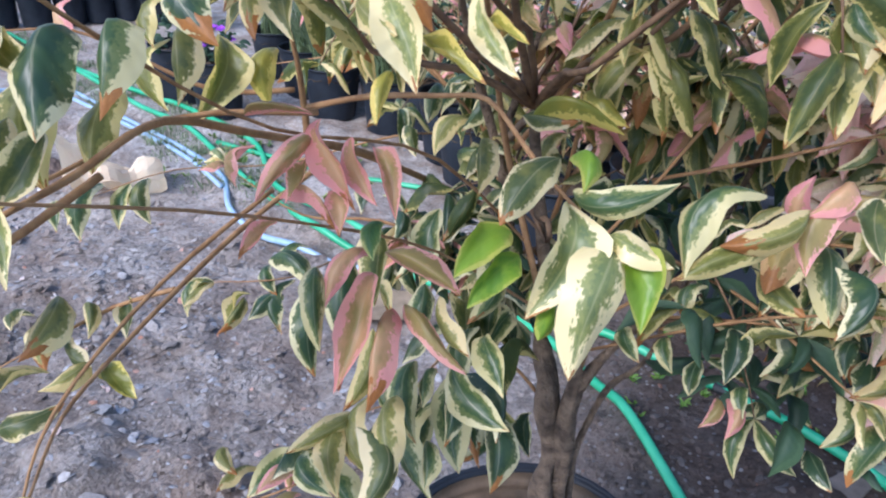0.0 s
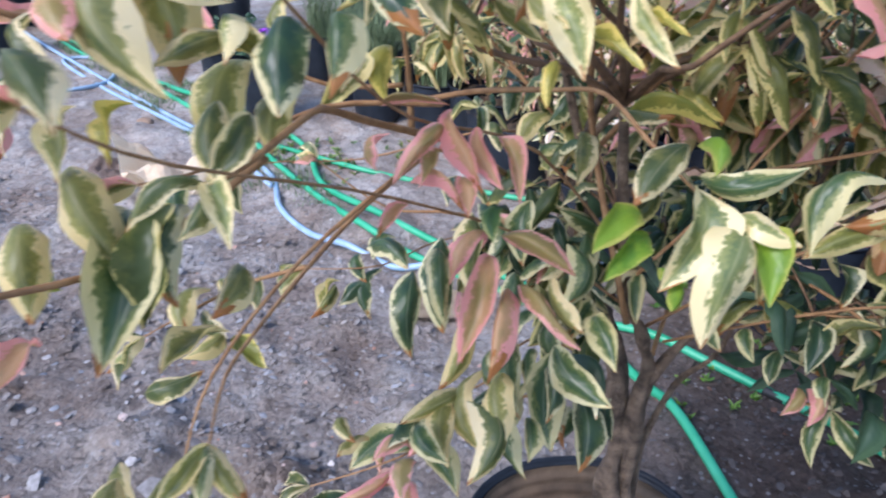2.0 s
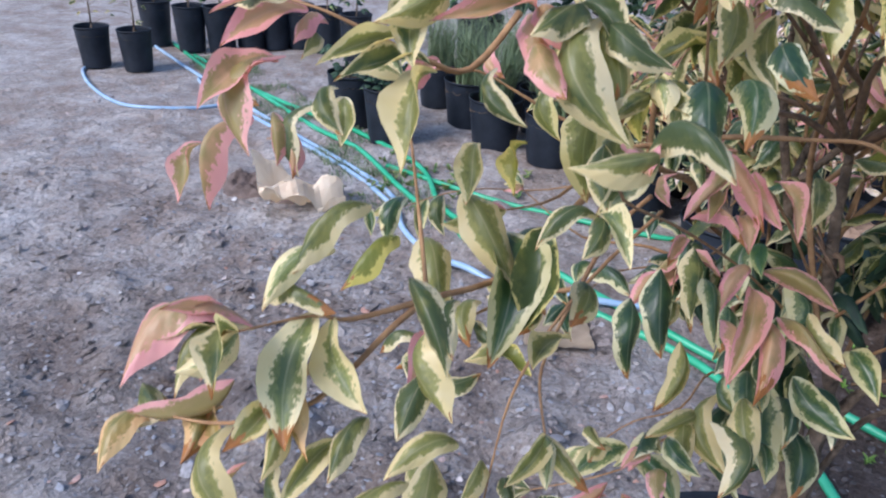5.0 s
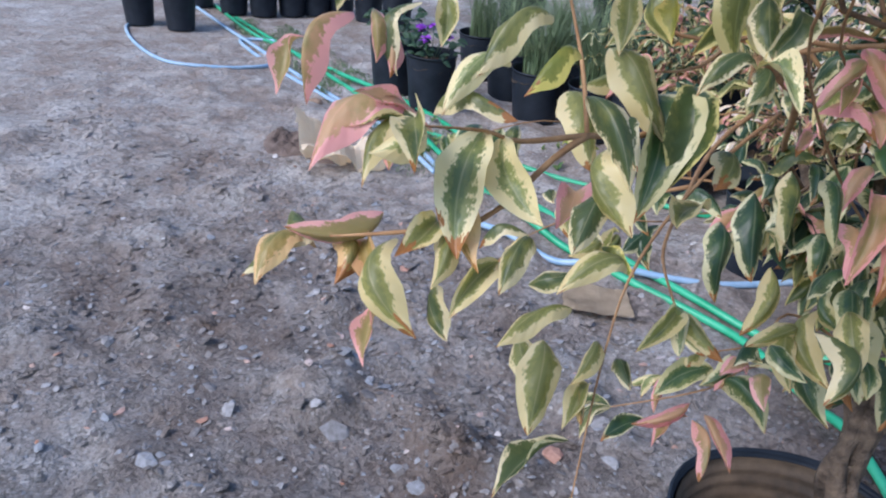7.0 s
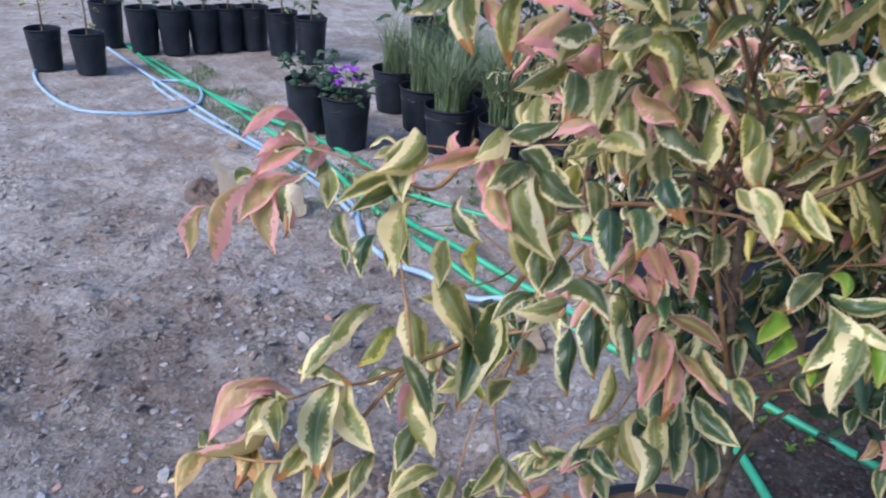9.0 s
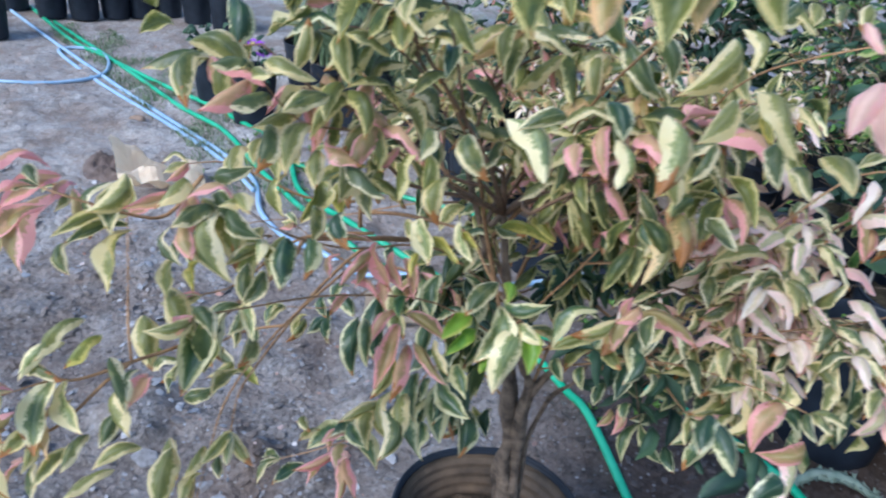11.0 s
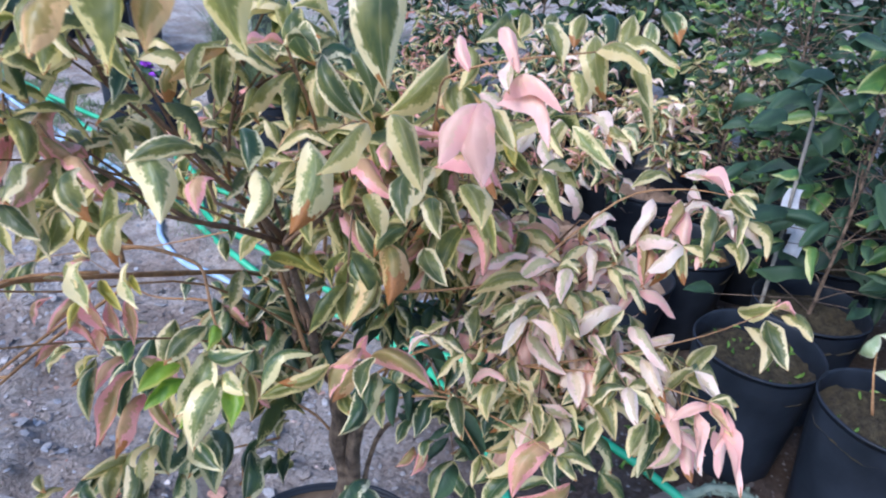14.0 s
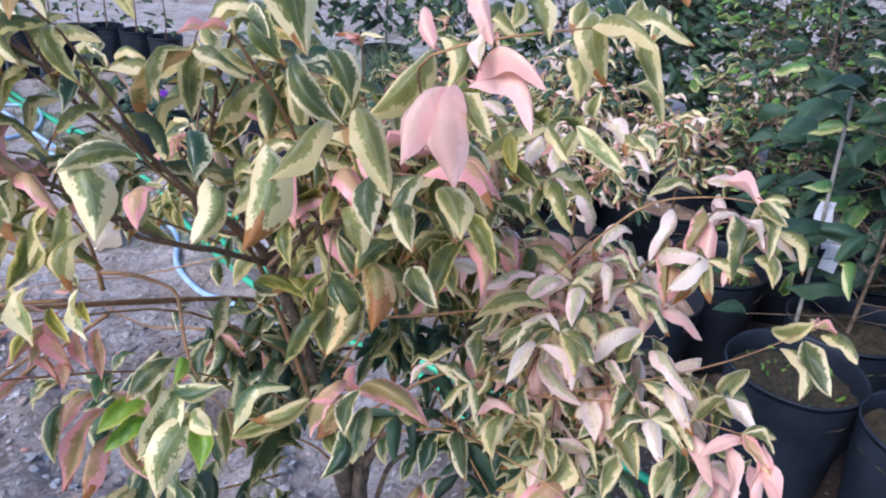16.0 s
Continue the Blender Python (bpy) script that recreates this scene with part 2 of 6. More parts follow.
def ground_material():
    m, n, l, b = mat("bare_earth", 0.93, 0.25)
    big = noise_node(n, l, 0.9, 5, 0.6)
    mid = noise_node(n, l, 4.0, 8, 0.7)
    fine = noise_node(n, l, 70, 5, 0.7)
    a = ramp(n, l, big, [(0.36, (0.225, 0.178, 0.148)), (0.62, (0.36, 0.34, 0.325))])
    c = ramp(n, l, mid, [(0.38, (0.185, 0.140, 0.115)), (0.5, (0.29, 0.26, 0.24)), (0.62, (0.43, 0.425, 0.42))])
    col = mix_color(n, l, 0.55, a, c)
    # darker near and to the right, growing paler with distance
    tc0 = n.new("ShaderNodeTexCoord")
    se = n.new("ShaderNodeSeparateXYZ")
    l.new(tc0.outputs["Object"], se.inputs[0])
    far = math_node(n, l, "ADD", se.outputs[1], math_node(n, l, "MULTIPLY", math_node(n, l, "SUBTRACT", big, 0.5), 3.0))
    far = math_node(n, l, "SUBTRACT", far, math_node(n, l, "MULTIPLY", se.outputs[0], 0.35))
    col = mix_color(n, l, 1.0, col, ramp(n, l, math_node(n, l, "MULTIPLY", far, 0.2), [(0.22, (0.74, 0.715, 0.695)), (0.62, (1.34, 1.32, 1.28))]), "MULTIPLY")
    # shade beside the pots, painted into the soil as a darker brown
    painted_shade = n.new("ShaderNodeMapRange")
    painted_shade.inputs[1].default_value, painted_shade.inputs[2].default_value = 0.2, 0.65
    l.new(math_node(n, l, "ADD", se.outputs[0], math_node(n, l, "MULTIPLY", math_node(n, l, "SUBTRACT", mid, 0.5), 0.9)), painted_shade.inputs[0])
    # fading out with the distance from the pot rows
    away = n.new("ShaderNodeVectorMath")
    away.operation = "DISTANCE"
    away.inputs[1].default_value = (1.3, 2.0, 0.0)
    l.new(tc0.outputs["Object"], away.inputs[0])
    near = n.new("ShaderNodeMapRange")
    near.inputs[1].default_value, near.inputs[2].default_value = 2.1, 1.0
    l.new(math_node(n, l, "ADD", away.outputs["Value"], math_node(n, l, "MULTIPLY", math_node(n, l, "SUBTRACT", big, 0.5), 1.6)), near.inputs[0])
    col = mix_color(n, l, math_node(n, l, "MULTIPLY", painted_shade.outputs[0], near.outputs[0]), col, mix_color(n, l, 1.0, col, (0.36, 0.31, 0.28), "MULTIPLY"))
    # pale crust, broken into flakes
    crust = noise_node(n, l, 15, 9, 0.78)
    flake = n.new("ShaderNodeMapRange")
    flake.inputs[1].default_value, flake.inputs[2].default_value = 0.53, 0.57
    l.new(crust, flake.inputs[0])
    hollow = n.new("ShaderNodeMapRange")
    hollow.inputs[1].default_value, hollow.inputs[2].default_value = 0.45, 0.40
    l.new(crust, hollow.inputs[0])
    col = mix_color(n, l, math_node(n, l, "MULTIPLY", flake.outputs[0], 0.6), col, mix_color(n, l, 1.0, col, (1.5, 1.5, 1.5), "MULTIPLY"))
    col = mix_color(n, l, math_node(n, l, "MULTIPLY", hollow.outputs[0], 0.6), col, mix_color(n, l, 1.0, col, (0.76, 0.69, 0.64), "MULTIPLY"))
    speck = ramp(n, l, fine, [(0.35, (0.62, 0.60, 0.60)), (0.52, (1.0, 1.0, 1.0)), (0.72, (1.35, 1.36, 1.4))])
    col = mix_color(n, l, 0.8, col, speck, "MULTIPLY")
    vo = n.new("ShaderNodeTexVoronoi")
    vo.inputs["Scale"].default_value = 62
    tc = n.new("ShaderNodeTexCoord")
    l.new(tc.outputs["Object"], vo.inputs["Vector"])
    sp = n.new("ShaderNodeSeparateColor")
    l.new(vo.outputs["Color"], sp.inputs[0])
    chips = math_node(n, l, "MULTIPLY", math_node(n, l, "GREATER_THAN", sp.outputs[0], 0.72), math_node(n, l, "LESS_THAN", vo.outputs["Distance"], 0.33))
    col = mix_color(n, l, math_node(n, l, "MULTIPLY", chips, 0.45), col, ramp(n, l, sp.outputs[1], [(0.0, (0.13, 0.12, 0.12)), (0.6, (0.34, 0.34, 0.35)), (1.0, (0.6, 0.58, 0.55))]))
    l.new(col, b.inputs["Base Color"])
    h = math_node(n, l, "ADD", math_node(n, l, "MULTIPLY", fine, 0.5), math_node(n, l, "ADD", math_node(n, l, "ADD", mid, math_node(n, l, "MULTIPLY", flake.outputs[0], 0.28)), math_node(n, l, "MULTIPLY", chips, 0.25)))
    bumped(n, l, b, h, 1.0, 0.028)
    return m


def pebble_material():
    m, n, l, b = mat("gravel_stone", 0.85, 0.3)
    ge = n.new("ShaderNodeNewGeometry")
    c = ramp(n, l, ge.outputs["Random Per Island"], [(0.0, (0.16, 0.14, 0.125)), (0.3, (0.24, 0.225, 0.22)), (0.55, (0.27, 0.285, 0.31)), (0.78, (0.31, 0.28, 0.255)), (0.93, (0.34, 0.345, 0.36)), (0.962, (0.40, 0.20, 0.13)), (1.0, (0.62, 0.61, 0.59))])
    v = ramp(n, l, noise_node(n, l, 90, 4), [(0.3, (0.7, 0.68, 0.66)), (0.7, (1.15, 1.15, 1.15))])
    col = mix_color(n, l, 1.0, c, v, "MULTIPLY")
    tc = n.new("ShaderNodeTexCoord")
    se = n.new("ShaderNodeSeparateXYZ")
    l.new(tc.outputs["Object"], se.inputs[0])
    # stones towards the pots carry the shade in their colour too
    painted_shade = n.new("ShaderNodeMapRange")
    painted_shade.inputs[1].default_value, painted_shade.inputs[2].default_value = 0.15, 0.55
    l.new(se.outputs[0], painted_shade.inputs[0])
    col = mix_color(n, l, painted_shade.outputs[0], col, mix_color(n, l, 1.0, col, (0.30, 0.26, 0.23), "MULTIPLY"))
    l.new(col, b.inputs["Base Color"])
    return m


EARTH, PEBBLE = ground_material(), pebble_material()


# ---- mesh helpers ----
def finish(bm, name, smooth=True):
    me = bpy.data.meshes.new(name)
    bm.normal_update()
    bm.to_mesh(me)
    bm.free()
    if smooth:
        me.polygons.foreach_set("use_smooth", [True] * len(me.polygons))
    return me


def part(name, data, material, parent=None, label="", m=None):
    """Links a bmesh or mesh as one object, under a thing or a part."""
    me = finish(data, name) if isinstance(data, bmesh.types.BMesh) else data
    if material and not me.materials:
        me.materials.append(material)
    ob = new(name, me)
    if parent:
        ob.parent = parent
    if m is not None:
        ob.matrix_basis = m
    return tagged(ob, label)


def tube(points, r0, r1=None, sides=8, steps=4, rough=0.0, seed=1, bm=None):
    """A round bar along a smooth curve through the points, tapering from r0 to r1."""
    bm = bm or bmesh.new()
    r1 = r0 if r1 is None else r1
    p = [Vector(q) for q in points]
    line = []
    for i in range(len(p) - 1):
        a, b, c, d = p[max(i - 1, 0)], p[i], p[i + 1], p[min(i + 2, len(p) - 1)]
        for k in range(steps):
            u = k / steps
            line.append(0.5 * ((2 * b) + (c - a) * u + (2 * a - 5 * b + 4 * c - d) * u * u + (3 * b - a - 3 * c + d) * u ** 3))
    line.append(p[-1])
    rings, side = [], Vector((0.31, 0.2, 0.93))
    for i, q in enumerate(line):
        ahead = (line[min(i + 1, len(line) - 1)] - line[max(i - 1, 0)]).normalized()
        x = ahead.cross(side)
        x = x.normalized() if x.length > 1e-4 else ahead.orthogonal().normalized()
        y = ahead.cross(x)
        side = x.cross(ahead)
        r = r0 + (r1 - r0) * i / (len(line) - 1)
        ring = []
        for k in range(sides):
            out = math.cos(2 * math.pi * k / sides) * x + math.sin(2 * math.pi * k / sides) * y
            n = 0.0
            if rough:
                w = q + 1.5 * r * out
                n = rough * (0.4 * noise.noise(q * 15 + Vector((seed, 0, 0))) + 0.9 * noise.noise(Vector((w.x * 45, w.y * 45, w.z * 12 + seed))))
            ring.append(bm.verts.new(q + r * (1 + n) * out))
        rings.append(ring)
    for a, b in zip(rings, rings[1:]):
        for k in range(sides):
            bm.faces.new((a[k], a[(k + 1) % sides], b[(k + 1) % sides], b[k]))
    bm.faces.new(rings[0][::-1])
    bm.faces.new(rings[-1])
    return bm


def lathe(profile, sides=40, wobble=0.0, seed=0.0):
    """A turned shape from (radius, height) pairs, slightly out of round."""
    bm = bmesh.new()
    rings = []
    for r, z in profile:
        ring = []
        for k in range(sides):
            a = 2 * math.pi * k / sides
            w = 1 + wobble * noise.noise(Vector((math.cos(a) * 1.3 + seed, math.sin(a) * 1.3, z * 5)))
            ring.append(bm.verts.new((r * w * math.cos(a), r * w * math.sin(a), z + 0.25 * r * wobble * math.sin(2 * a + seed))))
        rings.append(ring)
    for a, b in zip(rings, rings[1:]):
        for k in range(sides):
            bm.faces.new((a[k], a[(k + 1) % sides], b[(k + 1) % sides], b[k]))
    return bm


def disc(r, z, bump, seed, rings=16, sides=48):
    """An uneven surface of soil."""
    bm = bmesh.new()
    rows = []
    for i in range(rings + 1):
        row = []
        for k in range(sides):
            a, q = 2 * math.pi * k / sides, r * (i + 0.02) / rings
            v = Vector((q * math.cos(a), q * math.sin(a), 0))
            row.append(bm.verts.new((v.x, v.y, z + bump * (noise.noise(v * 18 + Vector((seed, 0, 0))) + 0.9 * noise.noise(v * 70)) - 0.1 * bump * i)))
        rows.append(row)
    for a, b in zip(rows, rows[1:]):
        for k in range(sides):
            bm.faces.new((a[k], a[(k + 1) % sides], b[(k + 1) % sides], b[k]))
    bm.faces.new(rows[0])
    return bm


def outline(steps):
    return tuple((v, max(0.012, math.sin(math.pi * v ** 0.86) ** 0.78 - 0.75 * max(0.0, v - 0.80) * (1 - v) * 5 - 0.12 * max(0.0, 0.14 - v))) for v in steps)


PROFILE = outline((0.0, 0.06, 0.17, 0.34, 0.52, 0.70, 0.85, 0.95, 1.0))
FINE = outline((0.0, 0.03, 0.08, 0.15, 0.23, 0.32, 0.41, 0.50, 0.59, 0.68, 0.77, 0.85, 0.92, 0.97, 1.0))


def leaf_bm(bm, m, half, arch, fold, wave=0.0, sickle=0.0, profile=PROFILE, curl=0.0):
    """A recurved, softly pointed leaf one unit long from base to tip along y, laid into bm by the matrix m."""
    uvl = bm.loops.layers.uv.verify()
    rows = []
    for v, w in profile:
        w *= half
        z = 4 * arch * v * (1 - v) + curl * math.sin(math.pi * v) * (0.5 - v)
        row = []
        for u in (-1, -0.5, 0, 0.5, 1) if len(profile) < 12 else (-1, -0.66, -0.33, 0, 0.33, 0.66, 1):
            e = 1 + wave * (0.8 * math.sin(v * 11 + 2.2 * u + 9 * sickle) + 0.4 * math.sin(v * 23 - u))
            zz = z + fold * abs(u) ** 1.7 * w + 1.6 * wave * math.sin(v * 10 + u * 2) * abs(u) * w
            row.append((bm.verts.new(m @ Vector((u * w * e + 4 * sickle * v * (1 - v), v, zz))), (0.5 + 0.5 * u, v)))
        rows.append(row)
    for a, b in zip(rows, rows[1:]):
        for k in range(len(a) - 1):
            q = (a[k], a[k + 1], b[k + 1], b[k])
            f = bm.faces.new([c[0] for c in q])
            f.smooth = True
            for lp, c in zip(f.loops, q):
                lp[uvl].uv = c[1]


LEAF_MESH = {}
# arch, fold along the rib, waviness, sideways bend, recurved end
SHAPES = [(0.16, -0.30, 0.06, 0.18, 0.15), (0.26, -0.45, 0.07, -0.38, 0.2), (0.34, -0.30, 0.08, 0.48, 0.25), (0.40, -0.50, 0.06, -0.55, 0.2), (0.08, 0.25, 0.08, 0.25, 0.1), (0.30, -0.40, 0.08, 0.05, 0.3), (0.36, -0.25, 0.07, 0.36, 0.25), (0.20, 0.35, 0.10, -0.22, 0.35)]


def leaf_mesh(kind, i):
    """Leaves of one colour and one curl share a mesh; half-width 1 at full breadth, scaled per leaf."""
    if (kind, i) not in LEAF_MESH:
        bm = bmesh.new()
        arch, fold, wave, sickle, curl = SHAPES[i]
        leaf_bm(bm, Matrix(), 0.5, arch, fold, wave, sickle, FINE, curl)
        me = finish(bm, "leaf")
        me.materials.append(LEAF[kind])
        LEAF_MESH[kind, i] = me
    return LEAF_MESH[kind, i]


def leaf_pose(base, tip, width, face, rng):
    """The matrix that lays a unit leaf from base to tip, its upper side towards face."""
    b, t = Vector(base), Vector(tip)
    y = t - b
    size = y.length
    y.normalize()
    f = Vector(face) + Vector((rng.uniform(-0.45, 0.45), rng.uniform(-0.3, 0.3), rng.uniform(-0.3, 0.3)))
    x = y.cross(f)
    x = x.normalized() if x.length > 1e-3 else y.orthogonal().normalized()
    x = Matrix.Rotation(rng.gauss(0, 0.25), 3, y) @ x
    z = x.cross(y)
    m = Matrix.Identity(4)
    for i in range(3):
        m[i][0], m[i][1], m[i][2], m[i][3] = x[i] * width, y[i] * size, z[i] * size, b[i]
    return m


# ---- ground ----
def axis(lo, hi, step, far):
    inner = list(np.arange(lo, hi + step / 2, step))
    out, d, p = [], step, hi
    while p < far:
        d *= 1.35
        p += d
        out.append(p)
    low, d, p = [], step, lo
    while p > -far:
        d *= 1.35
        p -= d
        low.append(p)
    return low[::-1] + inner + out


def ground_height(x, y):
    v = Vector((x, y, 0))
    near = max(0.0, 1 - max(abs(x + 0.6) - 1.8, abs(y - 1.6) - 1.8, 0) / 1.5)
    clods = 0.11 * near * max(0, noise.noise(v * 5.0) + 0.35 * noise.noise(v * 12)) * max(0, noise.noise(v * 1.1 + Vector((3, 7, 0))) + 0.4)
    clods += 0.030 * near * (0.5 - abs(noise.noise(v * 2.3 + Vector((2, 9, 0))))) + 0.016 * near * noise.noise(v * 4.1 + Vector((7, 3, 0)))
    clods += 0.018 * near * abs(noise.noise(v * 9 + Vector((5, 1, 0))))
    fine = 0.007 * near * noise.noise(v * 24)
    return 0.012 * noise.noise(v * 1.3) + clods + fine - 0.006


gx, gy = axis(-3.2, 2.0, 0.026, 400), axis(-0.2, 4.4, 0.026, 400)
gv = [(x, y, ground_height(x, y) if abs(x) < 30 and abs(y) < 30 else 0.0) for y in gy for x in gx]
nx = len(gx)
gf = [(j * nx + i, j * nx + i + 1, (j + 1) * nx + i + 1, (j + 1) * nx + i) for j in range(len(gy) - 1) for i in range(nx - 1)]
gme = bpy.data.meshes.new("ground")
gme.from_pydata(gv, [], gf)
gme.polygons.foreach_set("use_smooth", [True] * len(gme.polygons))
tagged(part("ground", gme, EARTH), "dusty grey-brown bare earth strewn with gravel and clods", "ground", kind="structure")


def scatter_stones(name, count, boxes, sizes, seed, label, material=None, category="gravel"):
    """Many small broken stones pressed into the earth, as one mesh."""
    rng = random.Random(seed)
    bm = bmesh.new()
    bmesh.ops.create_icosphere(bm, subdivisions=1, radius=1)
    base_v = [v.co.copy() for v in bm.verts]
    base_f = [[v.index for v in f.verts] for f in bm.faces]
    bm.free()
    verts, faces = [], []
    while count:
        x0, x1, y0, y1 = rng.choice(boxes)
        x, y = rng.uniform(x0, x1), rng.uniform(y0, y1)
        if noise.noise(Vector((x * 1.6, y * 1.6, seed))) < rng.uniform(-0.5, 0.25):
            continue
        count -= 1
        s = sizes[0] + (sizes[1] - sizes[0]) * rng.random() ** 3
        e = Euler((rng.uniform(-0.5, 0.5), rng.uniform(-0.5, 0.5), rng.uniform(0, 6.3))).to_matrix()
        k = Vector((s * rng.uniform(0.7, 1.4), s * rng.uniform(0.6, 1.1), s * rng.uniform(0.12, 0.30)))
        z = ground_height(x, y) + k.z * 0.35
        o = len(verts)
        for v in base_v:
            j = 1 + rng.uniform(-0.28, 0.28)
            verts.append(tuple(e @ Vector((v.x * k.x * j, v.y * k.y * j, v.z * k.z * j)) + Vector((x, y, z))))
        faces += [[o + i for i in f] for f in base_f]
    me = bpy.data.meshes.new(name)
    me.from_pydata(verts, [], faces)
    tagged(part(name, me, material or PEBBLE), label, category, kind="stuff")


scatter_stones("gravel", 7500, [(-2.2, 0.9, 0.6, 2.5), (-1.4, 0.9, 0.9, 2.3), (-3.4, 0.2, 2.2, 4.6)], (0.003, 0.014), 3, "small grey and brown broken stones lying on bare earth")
scatter_stones("gravel", 700, [(0.3, 1.3, 0.9, 2.3)], (0.003, 0.013), 23, "scattered stones on earth between the pots, painted darker as shade")
scatter_stones("rubble", 170, [(-1.6, 0.2, 0.9, 2.0), (-1.1, 0.6, 1.3, 2.2)], (0.010, 0.028), 8, "larger grey stone chips and clods on the earth")


scatter_stones("clods", 2300, [(-2.4, 0.3, 0.5, 1.9), (-1.6, 0.6, 0.8, 2.2), (-2.8, -0.6, 1.6, 2.6)], (0.006, 0.026), 17, "crumbled clods of dry earth", EARTH, "soil")


# ---- hoses ----
def hose(name, r, material, label, *xy, lift=0.0):
    pts = [(x, y, max(ground_height(x, y), ground_height(x + 0.02, y), ground_height(x, y + 0.02)) + r * 0.85 + lift) for x, y in xy]
    return tagged(part(name, tube(pts, r, r, 10, 8), material), label, "hose", "hoses on the ground")


hose("garden_hose", 0.012, BLUE_PVC, "pale blue plastic hose lying in a bend on bare earth",
     (-4.6, 5.05), (-4.0, 4.66), (-3.42, 4.28), (-2.94, 3.96), (-2.40, 3.64), (-1.85, 3.30), (-1.42, 3.05), (-1.10, 2.80), (-0.93, 2.53), (-0.74, 2.37), (-0.57, 2.30), (-0.39, 2.26), (-0.24, 2.27), (0.02, 2.33), (0.22, 2.44), (0.6, 2.75))
hose("garden_hose", 0.011, BLUE_PVC, "pale blue plastic hose in a wide loop on bare earth",
     (-3.98, 4.0), (-3.9, 3.84), (-3.51, 3.53), (-3.10, 3.33), (-2.82, 3.38), (-2.66, 3.52), (-2.58, 3.74), (-2.7, 3.98), (-2.92, 4.16), (-3.1, 4.1), (-3.02, 3.95), (-2.5, 3.63), (-1.85, 3.25), (-1.35, 2.95), (-1.04, 2.68))
hose("garden_hose", 0.013, GREEN_PVC, "bright green plastic hose running across bare earth",
     (-3.59, 4.6), (-2.59, 3.95), (-1.9, 3.48), (-1.5, 3.25), (-1.12, 2.9), (-0.8, 2.64), (-0.54, 2.42), (-0.38, 2.36), (-0.13, 2.25), (0.1, 2.17), (0.27, 2.07), (0.44, 1.87), (0.52, 1.74), (0.65, 1.50), (0.80, 1.15), (0.9, 0.7))
hose("garden_hose", 0.013, GREEN_PVC, "bright green plastic hose beside a row of pots",
     (-4.0, 4.85), (-3.2, 4.27), (-2.76, 4.05), (-2.14, 3.72), (-1.66, 3.5), (-1.15, 3.2), (-0.86, 2.78), (-0.54, 2.56), (-0.2, 2.40), (0.09, 2.24), (0.29, 2.15), (0.46, 2.09), (0.61, 2.03), (0.78, 1.94), (0.93, 1.83), (1.04, 1.74), (1.11, 1.66), (1.22, 1.4), (1.3, 1.0))
joint = bpy.data.objects["garden_hose.003"]
zc = ground_height(0.78, 1.94) + 0.013 * 0.85
part("coupling", tube([(0.755, 1.953, zc), (0.78, 1.94, zc), (0.805, 1.925, zc)], 0.0145, 0.0145, 10, 3), RUBBER, joint, "black rubber coupling")
hose("garden_hose", 0.011, GREEN_PVC, "green plastic hose half hidden behind pots",
     (-1.3, 3.15), (-0.8, 3.0), (-0.58, 2.98), (-0.42, 2.95), (-0.07, 2.91), (0.14, 2.95), (0.6, 3.1))


# ---- pots ----
def pot_parts(parent, r, h, soil_mat, seed, ribs=0, taper=0.80, fill=0.92, material=None):
    prof = [(r * taper * 0.97, 0.0), (r * taper, 0.004)]
    n = 22
    for i in range(1, n + 1):
        u = i / n
        q = r * (taper + (1 - taper) * u)
        if ribs:
            q *= 1 - 0.025 * (0.5 + 0.5 * math.cos(2 * math.pi * u * ribs))
        prof.append((q, h * u))
    prof += [(r * 1.02, h - 0.006), (r * 1.025, h + 0.002), (r * 1.005, h + 0.006), (r * 0.985, h - 0.002)]
    prof += [(r * 0.97, h * (1 - 0.06)), (r * 0.965, h * fill - 0.02)]
    bm = lathe(prof, 44, 0.045, seed)
    bm.verts.ensure_lookup_table()
    bm.faces.new(list(bm.verts)[:44][::-1])
    part("pot", bm, material or BLACK, parent, "black polythene nursery pot")
    part("soil", disc(r * 0.975, h * fill, 0.02, seed), soil_mat, parent, "uneven soil surface")


def add_leaf(parent, kind, base, tip, width, rng, face=(0, -0.4, 0.9), shape=None):
    i = rng.randrange(len(SHAPES)) if shape is None else shape
    ob = new("leaf", leaf_mesh(kind, i))
    ob.parent = parent
    ob.matrix_basis = leaf_pose(base, tip, width, face, rng)
    return ob


